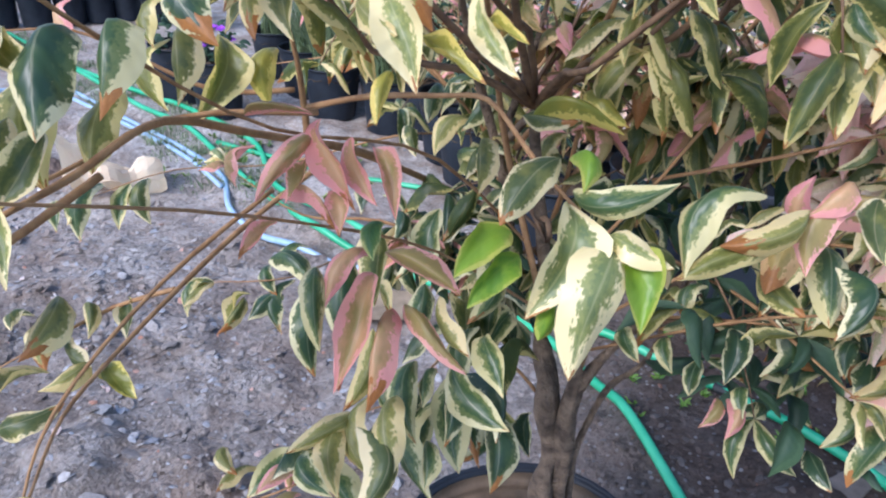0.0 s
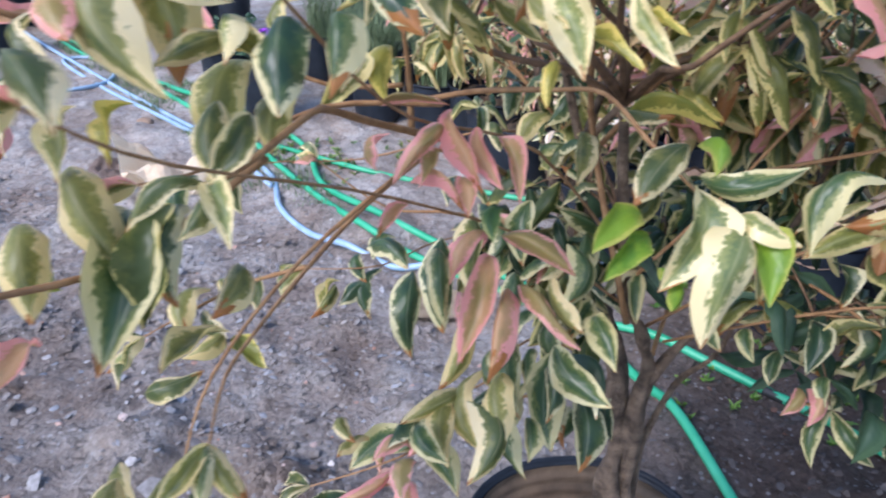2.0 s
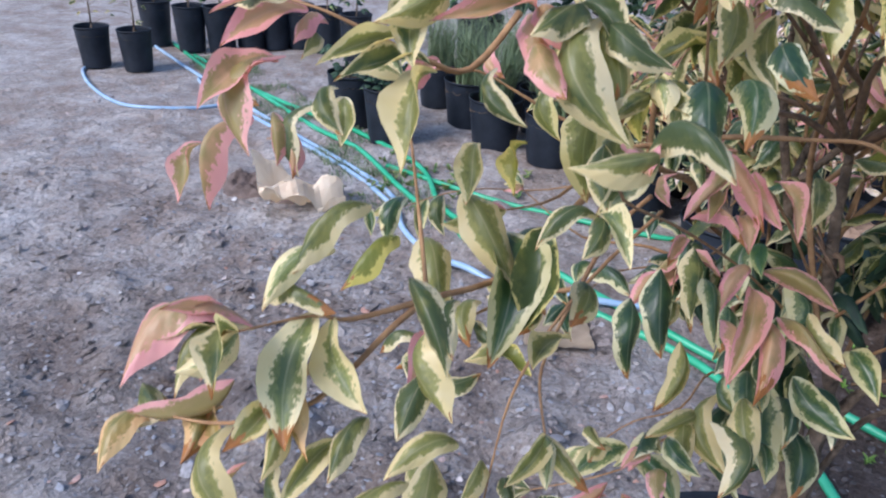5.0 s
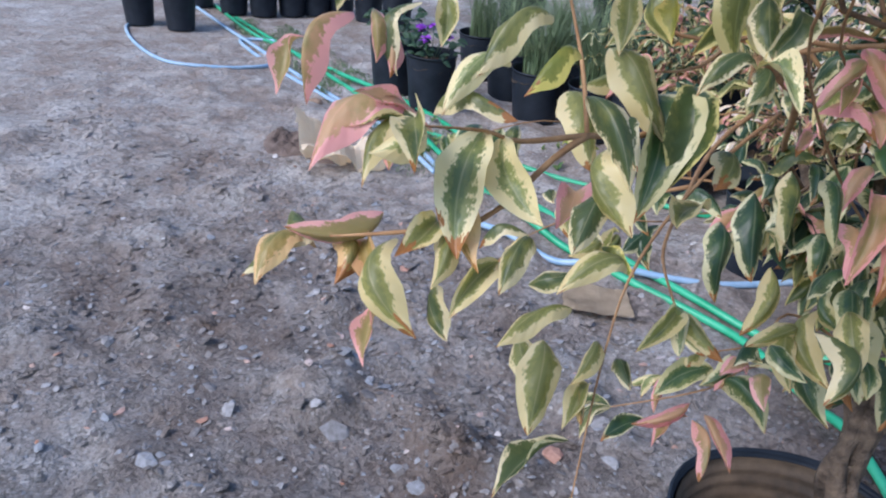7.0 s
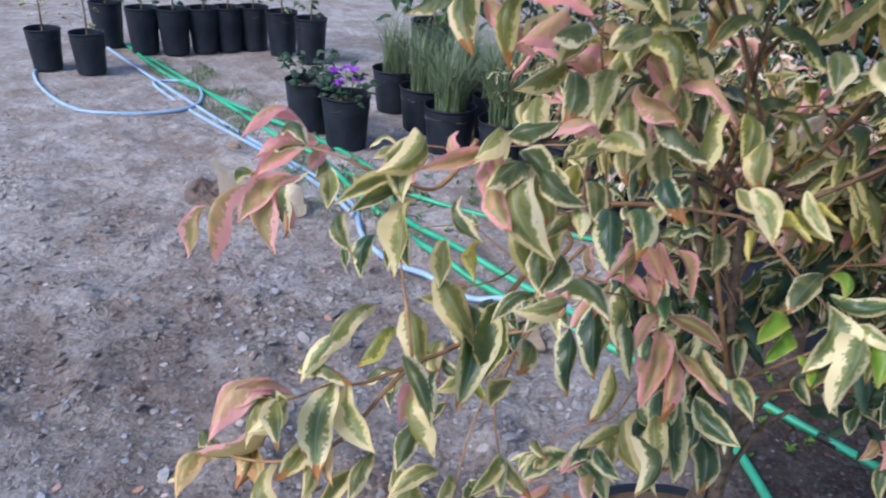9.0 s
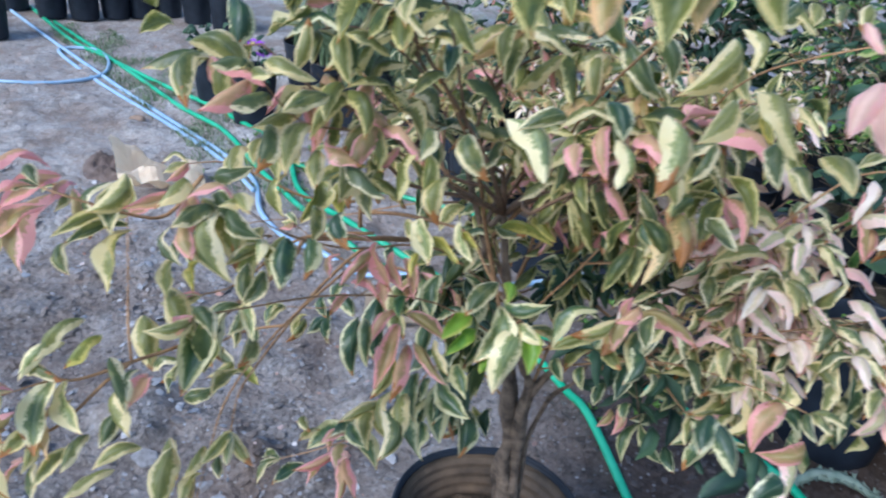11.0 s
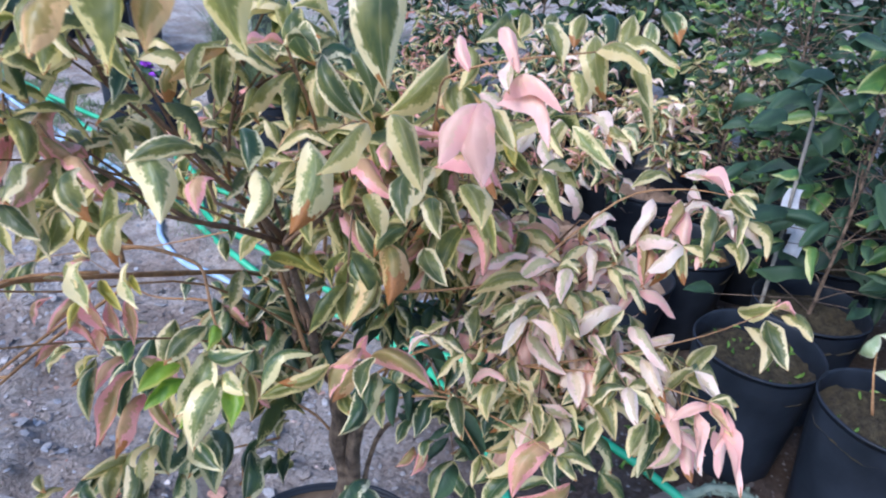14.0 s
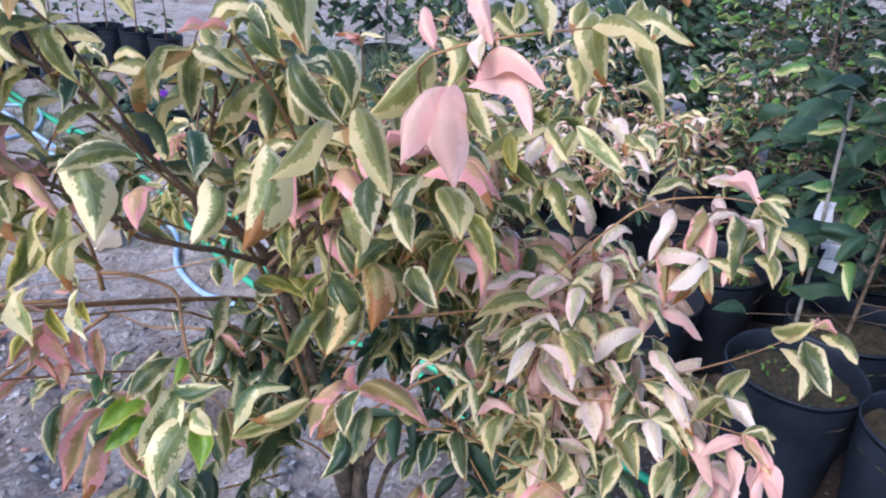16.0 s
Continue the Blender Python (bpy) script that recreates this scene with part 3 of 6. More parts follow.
def twig_leaves(parent, path, kinds, rng, size=0.05, step=0.022, lean=0.55, start=0.3, joined=None):
    """Opposite, drooping leaves along a twig's outer part."""
    p = [Vector(q) for q in path]
    cum = [0]
    for a, b in zip(p, p[1:]):
        cum.append(cum[-1] + (b - a).length)
    s = cum[-1] * start
    turn = rng.uniform(0, 3)
    while s < cum[-1]:
        i = max(k for k in range(len(cum)) if cum[k] <= s)
        i = min(i, len(p) - 2)
        u = (s - cum[i]) / max(1e-6, cum[i + 1] - cum[i])
        q, ahead = p[i].lerp(p[i + 1], u), (p[i + 1] - p[i]).normalized()
        side = ahead.cross(Vector((0, 0, 1)))
        side = side.normalized() if side.length > 0.05 else Vector((1, 0, 0))
        side = Matrix.Rotation(turn, 3, ahead) @ side
        for sgn in (-1, 1):
            if rng.random() < 0.1:
                continue
            way = (sgn * side + ahead * 0.7 + Vector((rng.uniform(-0.3, 0.3), rng.uniform(-0.3, 0.3), -lean - rng.uniform(-0.25, 0.7)))).normalized()
            z = size * rng.uniform(0.75, 1.3)
            b = q + 0.004 * sgn * side
            if joined:
                joined.leaf(rng.choice(kinds), b, b + way * z, z * rng.uniform(0.25, 0.36), rng)
            else:
                add_leaf(parent, rng.choice(kinds), b, b + way * z, z * rng.uniform(0.25, 0.36), rng)
        turn += 1.4
        s += step * rng.uniform(0.8, 1.3)
    if joined:
        # a drooping rosette closes the twig
        a0, count = rng.uniform(0, 6.3), rng.randrange(3, 6)
        for k in range(count):
            a = a0 + 2 * math.pi * (k + rng.uniform(-0.25, 0.25)) / count
            way = Vector((math.cos(a), math.sin(a), -lean * rng.uniform(0.3, 1.3))).normalized()
            z = size * rng.uniform(0.8, 1.3)
            joined.leaf(rng.choice(kinds), p[-1], p[-1] + way * z, z * rng.uniform(0.25, 0.34), rng, (0.0, -0.15, 1.0))


class Foliage:
    """Many leaves, one mesh for each colour, and their fine twigs."""

    def __init__(self, parent, bark=None):
        self.parent, self.leaves, self.twigs, self.bark = parent, {}, None, bark or TWIG

    def leaf(self, kind, base, tip, width, rng, face=(0, -0.35, 0.9)):
        bm = self.leaves.setdefault(kind, bmesh.new()) if kind not in self.leaves else self.leaves[kind]
        arch, fold, wave, sickle, curl = rng.choice(SHAPES)
        leaf_bm(bm, leaf_pose(base, tip, width, face, rng), 0.5, arch, fold, wave, sickle, curl=curl)

    def twig(self, pts, r0, r1):
        self.twigs = tube(pts, r0, r1, 5, 2, bm=self.twigs)

    def done(self):
        for kind, bm in self.leaves.items():
            tagged(part("foliage", bm, LEAF[kind], self.parent), kind="stuff")
        if self.twigs:
            tagged(part("twig_growth", self.twigs, self.bark, self.parent), kind="stuff")


# ---- the variegated shrub in front ----
shrub = tagged(new("potted_shrub"), "bushy shrub with cream-edged green and pink leaves in a black pot", "potted plant")
rng = random.Random(11)
POT_AT = Vector((0.326, 0.972, 0.0))
body = new("nursery_pot")
body.parent = shrub
body.location = POT_AT
pot_parts(body, 0.187, 0.39, SOIL, 4.0, 3, 0.82, 0.77)
lining = [(0.187 * (0.972 - 0.016 * (0.5 + 0.5 * math.cos(i * 1.45))) - 0.0012 * i, 0.383 - 0.0055 * i) for i in range(20)]
part("lining", lathe(lining, 44, 0.045, 4.0), simple("dusty_polythene", (0.035, 0.028, 0.022), (0.20, 0.14, 0.09), 14, 0.6, 0.4, 0.003), body, "dust-streaked ridged inside of the pot")


def twig(r0, r1, *pts):
    part("branch", tube(pts, 0.76 * r0, 0.5 * r1, 7, 4, 0.25, 2), BARK if r0 > 0.0055 else TWIG, shrub)
    a, b = Vector(pts[-2]), Vector(pts[-1])
    way = (b - a).normalized()
    side = way.cross(Vector((0, 0, 1))).normalized()
    for k in (-1, 0, 1):
        # the youngest leaves close every branch
        add_leaf(shrub, rng.choice("VVPC"), b, b + 0.03 * (way + 0.8 * k * side + Vector((0, 0, -0.4))), 0.012, rng)


def spray(leaves, broad=0.9):
    for kind, base, tip, width in leaves:
        b, t = Vector(base), Vector(tip)
        add_leaf(shrub, kind, b - 0.06 * (t - b), t + 0.04 * (t - b), min(broad * width, 0.46 * (t - b).length), rng, face=(0.0, -0.62, 0.72))


part("trunk", tube([(0.342, 0.988, 0.27), (0.341, 0.988, 0.42), (0.336, 0.994, 0.53), (0.331, 0.998, 0.60), (0.318, 1.005, 0.68), (0.294, 1.03, 0.75), (0.250, 1.10, 0.80), (0.205, 1.18, 0.83), (0.17, 1.21, 0.92), (0.15, 1.22, 1.02)], 0.0190, 0.003, 18, 12, 1.5, 5), BARK, shrub, "dark brown knotted trunk")
part("trunk", tube([(0.356, 0.985, 0.27), (0.355, 0.985, 0.45), (0.349, 0.987, 0.57), (0.351, 0.986, 0.65), (0.354, 0.98, 0.72), (0.325, 0.95, 0.80), (0.305, 0.935, 0.86), (0.29, 0.92, 0.95), (0.275, 0.89, 1.07)], 0.0112, 0.003, 16, 12, 1.5, 9), BARK, shrub, "dark brown knotted trunk")
part("trunk", tube([(0.354, 0.983, 0.70), (0.384, 0.99, 0.755), (0.425, 1.01, 0.81), (0.47, 1.03, 0.88), (0.50, 1.05, 0.98)], 0.0075, 0.003, 10, 6, 0.8, 12), BARK, shrub)
part("trunk", tube([(0.368, 1.012, 0.27), (0.370, 1.016, 0.45), (0.366, 1.010, 0.56), (0.378, 1.0, 0.65), (0.394, 1.0, 0.70), (0.43, 1.0, 0.75), (0.46, 1.03, 0.84), (0.55, 1.02, 0.95)], 0.006, 0.002, 8, 4, 0.4, 3), BARK, shrub)
twig(0.0055, 0.0028, (0.202, 1.184, 0.827), (0.155, 1.031, 0.924), (0.143, 0.819, 1.038), (0.124, 0.746, 1.072), (0.108, 0.690, 1.097), (0.099, 0.635, 1.122), (0.118, 0.565, 1.144), (0.107, 0.528, 1.134), (0.107, 0.484, 1.135))
twig(0.0035, 0.0015, (0.109, 0.802, 1.026), (0.094, 0.766, 1.016), (0.084, 0.697, 1.012), (0.081, 0.626, 1.010), (0.079, 0.561, 1.006), (0.082, 0.512, 1.004), (0.098, 0.466, 1.000))
twig(0.0025, 0.0010, (0.080, 0.626, 1.011), (0.025, 0.635, 0.981), (-0.007, 0.610, 0.966), (-0.026, 0.583, 0.959))
twig(0.0035, 0.0016, (0.106, 0.799, 1.079), (0.163, 0.772, 1.102), (0.224, 0.739, 1.119), (0.261, 0.706, 1.130), (0.292, 0.662, 1.117), (0.316, 0.636, 1.104), (0.346, 0.625, 1.083))
twig(0.0040, 0.0020, (0.100, 0.809, 1.051), (0.098, 0.804, 1.104), (0.097, 0.791, 1.141), (0.102, 0.766, 1.166))
twig(0.0050, 0.0030, (0.211, 1.224, 0.841), (0.222, 1.216, 0.953), (0.255, 1.238, 1.018), (0.318, 1.235, 1.088), (0.333, 1.238, 1.103))
twig(0.0050, 0.0025, (0.350, 1.0, 0.66), (0.37, 1.08, 0.74), (0.403, 1.159, 0.814), (0.439, 1.163, 0.962), (0.456, 1.162, 1.037), (0.490, 1.143, 1.117), (0.510, 1.121, 1.137))
twig(0.0040, 0.0020, (0.445, 1.164, 0.966), (0.412, 1.191, 1.045), (0.368, 1.208, 1.111))
twig(0.0040, 0.0015, (0.403, 1.159, 0.814), (0.460, 1.008, 0.867), (0.496, 0.900, 0.899), (0.527, 0.832, 0.902), (0.562, 0.785, 0.893))
twig(0.0030, 0.0015, (0.425, 1.026, 0.789), (0.468, 0.939, 0.852), (0.523, 0.878, 0.896), (0.567, 0.839, 0.940))
twig(0.0025, 0.0010, (0.17, 1.21, 0.92), (0.087, 1.130, 0.935), (-0.054, 1.095, 0.893), (-0.140, 0.987, 0.917), (-0.211, 0.926, 0.899))
twig(0.0025, 0.0010, (0.235, 1.125, 0.808), (0.135, 1.133, 0.795), (0.060, 1.068, 0.800), (0.046, 0.884, 0.863), (-0.025, 0.849, 0.865))
twig(0.0030, 0.0012, (0.211, 1.172, 0.847), (0.163, 1.004, 0.866), (0.144, 0.905, 0.908), (0.146, 0.840, 0.899))
twig(0.0030, 0.0012, (0.316, 1.0, 0.66), (0.27, 0.985, 0.72), (0.208, 0.942, 0.758), (0.179, 0.848, 0.763), (0.132, 0.804, 0.760), (0.097, 0.768, 0.739))
twig(0.0020, 0.0010, (0.104, 0.544, 1.174), (0.112, 0.515, 1.191), (0.123, 0.487, 1.200))
twig(0.0030, 0.0015, (0.095, 0.799, 1.092), (0.032, 0.790, 1.088), (-0.018, 0.768, 1.115), (-0.052, 0.749, 1.135), (-0.088, 0.720, 1.138))
twig(0.0030, 0.0010, (0.157, 0.689, 1.116), (0.095, 0.633, 1.124), (0.075, 0.537, 1.120), (0.052, 0.506, 1.119))
twig(0.0030, 0.0010, (0.040, 0.541, 1.223), (0.025, 0.505, 1.197), (0.008, 0.477, 1.207), (-0.027, 0.449, 1.229), (-0.049, 0.446, 1.234))
twig(0.0030, 0.0010, (0.089, 0.567, 1.115), (0.065, 0.477, 1.096), (0.042, 0.413, 1.107), (0.021, 0.376, 1.111), (0.009, 0.363, 1.117), (-0.003, 0.327, 1.127))
twig(0.0036, 0.0014, (0.244, 1.030, 0.793), (0.232, 1.050, 0.942), (0.172, 1.060, 1.020), (0.093, 1.080, 1.052), (-0.065, 1.120, 1.015))
twig(0.0052, 0.0014, (0.296, 1.000, 0.826), (0.308, 1.000, 0.947), (0.370, 1.000, 1.048), (0.380, 0.980, 1.132), (0.367, 0.940, 1.243), (0.378, 0.880, 1.338))
twig(0.0036, 0.0014, (0.232, 1.050, 0.942), (0.251, 1.060, 1.034), (0.226, 1.060, 1.125), (0.235, 1.060, 1.191))
twig(0.0036, 0.0014, (0.172, 1.060, 1.020), (0.078, 1.080, 1.103), (-0.008, 1.100, 1.161), (-0.093, 1.120, 1.236))
twig(0.0036, 0.0014, (0.308, 1.000, 0.947), (0.322, 1.020, 1.106), (0.302, 1.030, 1.155), (0.229, 1.020, 1.267))
twig(0.0036, 0.0014, (0.217, 1.030, 0.840), (0.105, 1.000, 0.880), (0.024, 0.970, 0.890), (-0.053, 0.950, 0.947))
twig(0.0025, 0.0010, (0.042, 0.413, 1.107), (0.034, 0.388, 1.102), (0.016, 0.350, 1.082), (-0.012, 0.325, 1.079), (-0.060, 0.337, 1.058))
twig(0.0018, 0.0010, (0.042, 0.413, 1.107), (0.031, 0.429, 1.134), (0.012, 0.461, 1.159), (-0.012, 0.500, 1.189))
twig(0.0022, 0.0010, (0.128, 0.678, 1.064), (0.091, 0.596, 1.034), (0.067, 0.522, 0.994), (0.063, 0.481, 0.946), (0.070, 0.414, 0.881))
twig(0.0022, 0.0010, (0.265, 0.887, 0.746), (0.176, 0.793, 0.766), (0.135, 0.679, 0.801), (0.058, 0.652, 0.768))
twig(0.0050, 0.0020, (0.313, 0.916, 0.821), (0.252, 0.917, 1.019), (0.241, 0.857, 1.128), (0.234, 0.736, 1.240), (0.197, 0.698, 1.324))
twig(0.0040, 0.0020, (0.260, 0.919, 1.019), (0.316, 0.874, 1.125), (0.355, 0.776, 1.264), (0.408, 0.565, 1.405))
twig(0.0026, 0.0010, (0.301, 0.936, 0.849), (0.394, 0.887, 1.025), (0.457, 0.815, 1.201), (0.483, 0.706, 1.333), (0.519, 0.570, 1.405), (0.600, 0.586, 1.425))
twig(0.0022, 0.0010, (0.299, 0.958, 0.879), (0.212, 0.802, 1.047), (0.151, 0.636, 1.123), (0.146, 0.491, 1.213), (0.142, 0.417, 1.275))
twig(0.0022, 0.0010, (0.309, 0.927, 0.835), (0.212, 0.806, 0.962), (0.150, 0.605, 1.083), (0.124, 0.437, 1.166), (0.137, 0.362, 1.212))
twig(0.0022, 0.0010, (0.229, 0.846, 1.114), (0.130, 0.737, 1.208), (0.120, 0.579, 1.276), (0.123, 0.485, 1.348))
twig(0.0030, 0.0010, (0.338, 0.962, 0.792), (0.483, 0.906, 0.954), (0.595, 0.817, 1.011), (0.694, 0.794, 1.041), (0.788, 0.768, 1.048))
twig(0.0030, 0.0010, (0.389, 0.930, 0.999), (0.508, 0.862, 1.072), (0.610, 0.857, 1.121))
twig(0.0020, 0.0010, (0.595, 0.817, 1.011), (0.699, 0.839, 1.038), (0.801, 0.907, 1.042), (0.877, 0.952, 1.066))
twig(0.0025, 0.0010, (0.359, 0.955, 0.779), (0.493, 0.829, 0.931), (0.580, 0.703, 1.022), (0.637, 0.646, 1.043))
twig(0.0020, 0.0010, (0.574, 0.828, 1.121), (0.662, 0.886, 1.204), (0.727, 0.901, 1.224), (0.776, 0.889, 1.230))
twig(0.0020, 0.0010, (0.459, 1.051, 1.107), (0.546, 1.147, 1.193), (0.621, 1.157, 1.217), (0.670, 1.152, 1.201))
twig(0.0090, 0.0050, (0.269, 0.950, 0.830), (0.255, 0.966, 0.927), (0.238, 0.967, 0.996), (0.215, 0.946, 1.079), (0.203, 0.917, 1.147), (0.200, 0.883, 1.204))
twig(0.0070, 0.0030, (0.238, 0.967, 0.996), (0.262, 0.969, 1.029), (0.295, 0.967, 1.074), (0.346, 0.907, 1.162), (0.388, 0.848, 1.268))
twig(0.0060, 0.0030, (0.238, 0.967, 0.996), (0.251, 0.988, 1.047), (0.268, 0.981, 1.119), (0.278, 0.961, 1.197))

spray([
    ("E", (0.085, 0.564, 1.166), (0.094, 0.526, 1.126), 0.041),
    ("E", (0.103, 0.575, 1.156), (0.107, 0.540, 1.131), 0.030),
])  # left front pair
spray([
    ("E", (0.051, 0.768, 1.134), (0.051, 0.728, 1.087), 0.037),
    ("E", (0.023, 0.751, 1.133), (0.034, 0.721, 1.094), 0.032),
    ("Y", (0.089, 0.785, 1.125), (0.096, 0.754, 1.093), 0.026),
    ("E", (0.026, 0.760, 1.161), (0.025, 0.729, 1.135), 0.037),
    ("P", (-0.028, 0.724, 1.163), (-0.014, 0.704, 1.144), 0.020),
])  # left hanging
spray([
    ("P", (0.170, 0.664, 1.119), (0.198, 0.635, 1.081), 0.017),
    ("P", (0.187, 0.667, 1.109), (0.210, 0.640, 1.083), 0.015),
    ("P", (0.201, 0.669, 1.103), (0.221, 0.639, 1.076), 0.014),
    ("P", (0.165, 0.659, 1.111), (0.147, 0.617, 1.087), 0.014),
    ("P", (0.183, 0.652, 1.080), (0.192, 0.625, 1.067), 0.015),
    ("P", (0.135, 0.644, 1.107), (0.137, 0.615, 1.095), 0.012),
    ("P", (0.169, 0.653, 1.094), (0.162, 0.622, 1.085), 0.012),
    ("P", (0.130, 0.649, 1.124), (0.171, 0.646, 1.130), 0.007),
    ("P", (0.152, 0.639, 1.078), (0.188, 0.626, 1.071), 0.009),
    ("P", (0.150, 0.631, 1.066), (0.143, 0.598, 1.059), 0.011),
])  # pink upper
spray([
    ("P", (0.198, 0.663, 1.035), (0.183, 0.622, 1.018), 0.016),
    ("P", (0.202, 0.656, 1.021), (0.197, 0.596, 0.979), 0.022),
    ("P", (0.210, 0.667, 1.035), (0.259, 0.648, 1.025), 0.018),
    ("P", (0.217, 0.648, 1.003), (0.217, 0.594, 0.969), 0.019),
    ("P", (0.226, 0.653, 1.006), (0.270, 0.622, 0.987), 0.014),
    ("P", (0.186, 0.637, 1.002), (0.199, 0.597, 0.979), 0.013),
    ("D", (0.168, 0.647, 1.027), (0.184, 0.607, 0.998), 0.018),
    ("G", (0.204, 0.674, 1.051), (0.206, 0.646, 1.042), 0.018),
    ("V", (0.246, 0.660, 1.011), (0.271, 0.628, 0.995), 0.019),
    ("D", (0.278, 0.652, 0.992), (0.295, 0.617, 0.978), 0.021),
])  # pink lower
spray([
    ("D", (0.221, 0.703, 0.921), (0.234, 0.654, 0.893), 0.025),
    ("D", (0.247, 0.697, 0.907), (0.254, 0.656, 0.891), 0.017),
    ("D", (0.256, 0.705, 0.914), (0.289, 0.665, 0.896), 0.021),
    ("D", (0.239, 0.669, 0.878), (0.246, 0.633, 0.870), 0.017),
    ("D", (0.236, 0.704, 0.918), (0.235, 0.671, 0.910), 0.014),
    ("D", (0.207, 0.698, 0.919), (0.225, 0.663, 0.904), 0.017),
])  # lower center
spray([
    ("V", (0.182, 0.658, 0.890), (0.191, 0.611, 0.871), 0.025),
    ("V", (0.200, 0.679, 0.906), (0.219, 0.625, 0.875), 0.027),
    ("V", (0.182, 0.664, 0.896), (0.152, 0.620, 0.894), 0.018),
    ("D", (0.158, 0.640, 0.882), (0.146, 0.604, 0.882), 0.017),
    ("V", (0.106, 0.618, 0.887), (0.124, 0.598, 0.888), 0.013),
    ("P", (0.157, 0.623, 0.866), (0.139, 0.594, 0.877), 0.015),
    ("V", (0.126, 0.617, 0.875), (0.115, 0.586, 0.882), 0.017),
    ("D", (0.164, 0.640, 0.879), (0.167, 0.617, 0.885), 0.021),
])  # lower left center
spray([
    ("V", (0.310, 0.615, 1.132), (0.289, 0.582, 1.111), 0.023),
    ("C", (0.317, 0.606, 1.111), (0.306, 0.562, 1.075), 0.031),
    ("C", (0.341, 0.598, 1.097), (0.330, 0.548, 1.055), 0.027),
    ("D", (0.322, 0.610, 1.120), (0.365, 0.593, 1.137), 0.014),
    ("C", (0.342, 0.600, 1.101), (0.368, 0.576, 1.103), 0.017),
    ("B", (0.291, 0.598, 1.097), (0.271, 0.566, 1.088), 0.020),
    ("B", (0.297, 0.592, 1.087), (0.279, 0.560, 1.076), 0.014),
    ("B", (0.348, 0.597, 1.096), (0.358, 0.561, 1.076), 0.017),
    ("B", (0.316, 0.615, 1.133), (0.324, 0.591, 1.128), 0.011),
    ("B", (0.306, 0.585, 1.073), (0.313, 0.556, 1.067), 0.012),
], 1.10)  # cream cluster
spray([
    ("D", (0.408, 0.615, 1.125), (0.377, 0.584, 1.095), 0.022),
    ("V", (0.426, 0.609, 1.124), (0.390, 0.590, 1.111), 0.016),
    ("E", (0.415, 0.604, 1.105), (0.374, 0.584, 1.093), 0.015),
])  # cream right
spray([
    ("P", (0.453, 0.627, 1.118), (0.433, 0.601, 1.096), 0.021),
    ("P", (0.448, 0.634, 1.129), (0.428, 0.614, 1.119), 0.018),
    ("V", (0.463, 0.627, 1.126), (0.462, 0.596, 1.109), 0.018),
    ("D", (0.450, 0.616, 1.092), (0.447, 0.583, 1.074), 0.018),
])  # right pale
spray([
    ("V", (0.245, 0.823, 1.059), (0.247, 0.788, 1.028), 0.023),
    ("Y", (0.279, 0.831, 1.072), (0.348, 0.813, 1.080), 0.019),
    ("V", (0.274, 0.833, 1.080), (0.314, 0.816, 1.086), 0.020),
    ("Y", (0.319, 0.841, 1.099), (0.352, 0.815, 1.086), 0.018),
])  # middle leaf
spray([
    ("C", (0.239, 0.563, 1.212), (0.256, 0.539, 1.184), 0.021),
    ("C", (0.274, 0.570, 1.214), (0.294, 0.547, 1.191), 0.012),
    ("Y", (0.253, 0.563, 1.198), (0.281, 0.545, 1.188), 0.010),
    ("Y", (0.277, 0.569, 1.205), (0.296, 0.550, 1.203), 0.007),
    ("Y", (0.242, 0.556, 1.182), (0.243, 0.531, 1.172), 0.008),
    ("V", (0.228, 0.559, 1.212), (0.247, 0.542, 1.204), 0.014),
])  # top cream
spray([
    ("D", (-0.210, 0.946, 0.904), (-0.208, 0.894, 0.862), 0.032),
    ("D", (-0.186, 0.963, 0.900), (-0.178, 0.921, 0.867), 0.021),
    ("V", (-0.168, 0.977, 0.904), (-0.151, 0.942, 0.868), 0.027),
    ("D", (-0.243, 0.913, 0.893), (-0.229, 0.884, 0.874), 0.016),
])  # low left spray
spray([
    ("D", (0.034, 0.878, 0.840), (0.015, 0.838, 0.834), 0.028),
    ("D", (0.043, 0.890, 0.852), (0.048, 0.843, 0.820), 0.023),
    ("D", (-0.035, 0.855, 0.859), (-0.037, 0.814, 0.844), 0.017),
    ("V", (-0.002, 0.861, 0.841), (-0.010, 0.817, 0.826), 0.016),
    ("V", (0.003, 0.865, 0.843), (-0.003, 0.821, 0.825), 0.013),
    ("D", (0.051, 0.913, 0.882), (0.040, 0.877, 0.873), 0.026),
    ("D", (0.019, 0.890, 0.868), (0.036, 0.862, 0.853), 0.018),
])  # dark low spray
spray([
    ("V", (0.004, 0.622, 0.979), (0.011, 0.582, 0.964), 0.023),
    ("V", (0.015, 0.609, 0.953), (0.010, 0.573, 0.956), 0.017),
    ("Y", (0.027, 0.615, 0.948), (0.057, 0.599, 0.939), 0.020),
    ("V", (-0.012, 0.559, 0.931), (0.022, 0.575, 0.946), 0.025),
    ("V", (0.033, 0.645, 0.978), (0.044, 0.618, 0.971), 0.015),
    ("V", (0.008, 0.628, 0.982), (0.025, 0.606, 0.976), 0.012),
    ("V", (-0.014, 0.608, 0.984), (-0.010, 0.585, 0.990), 0.012),
    ("V", (0.004, 0.612, 0.967), (0.030, 0.597, 0.961), 0.017),
])  # left low
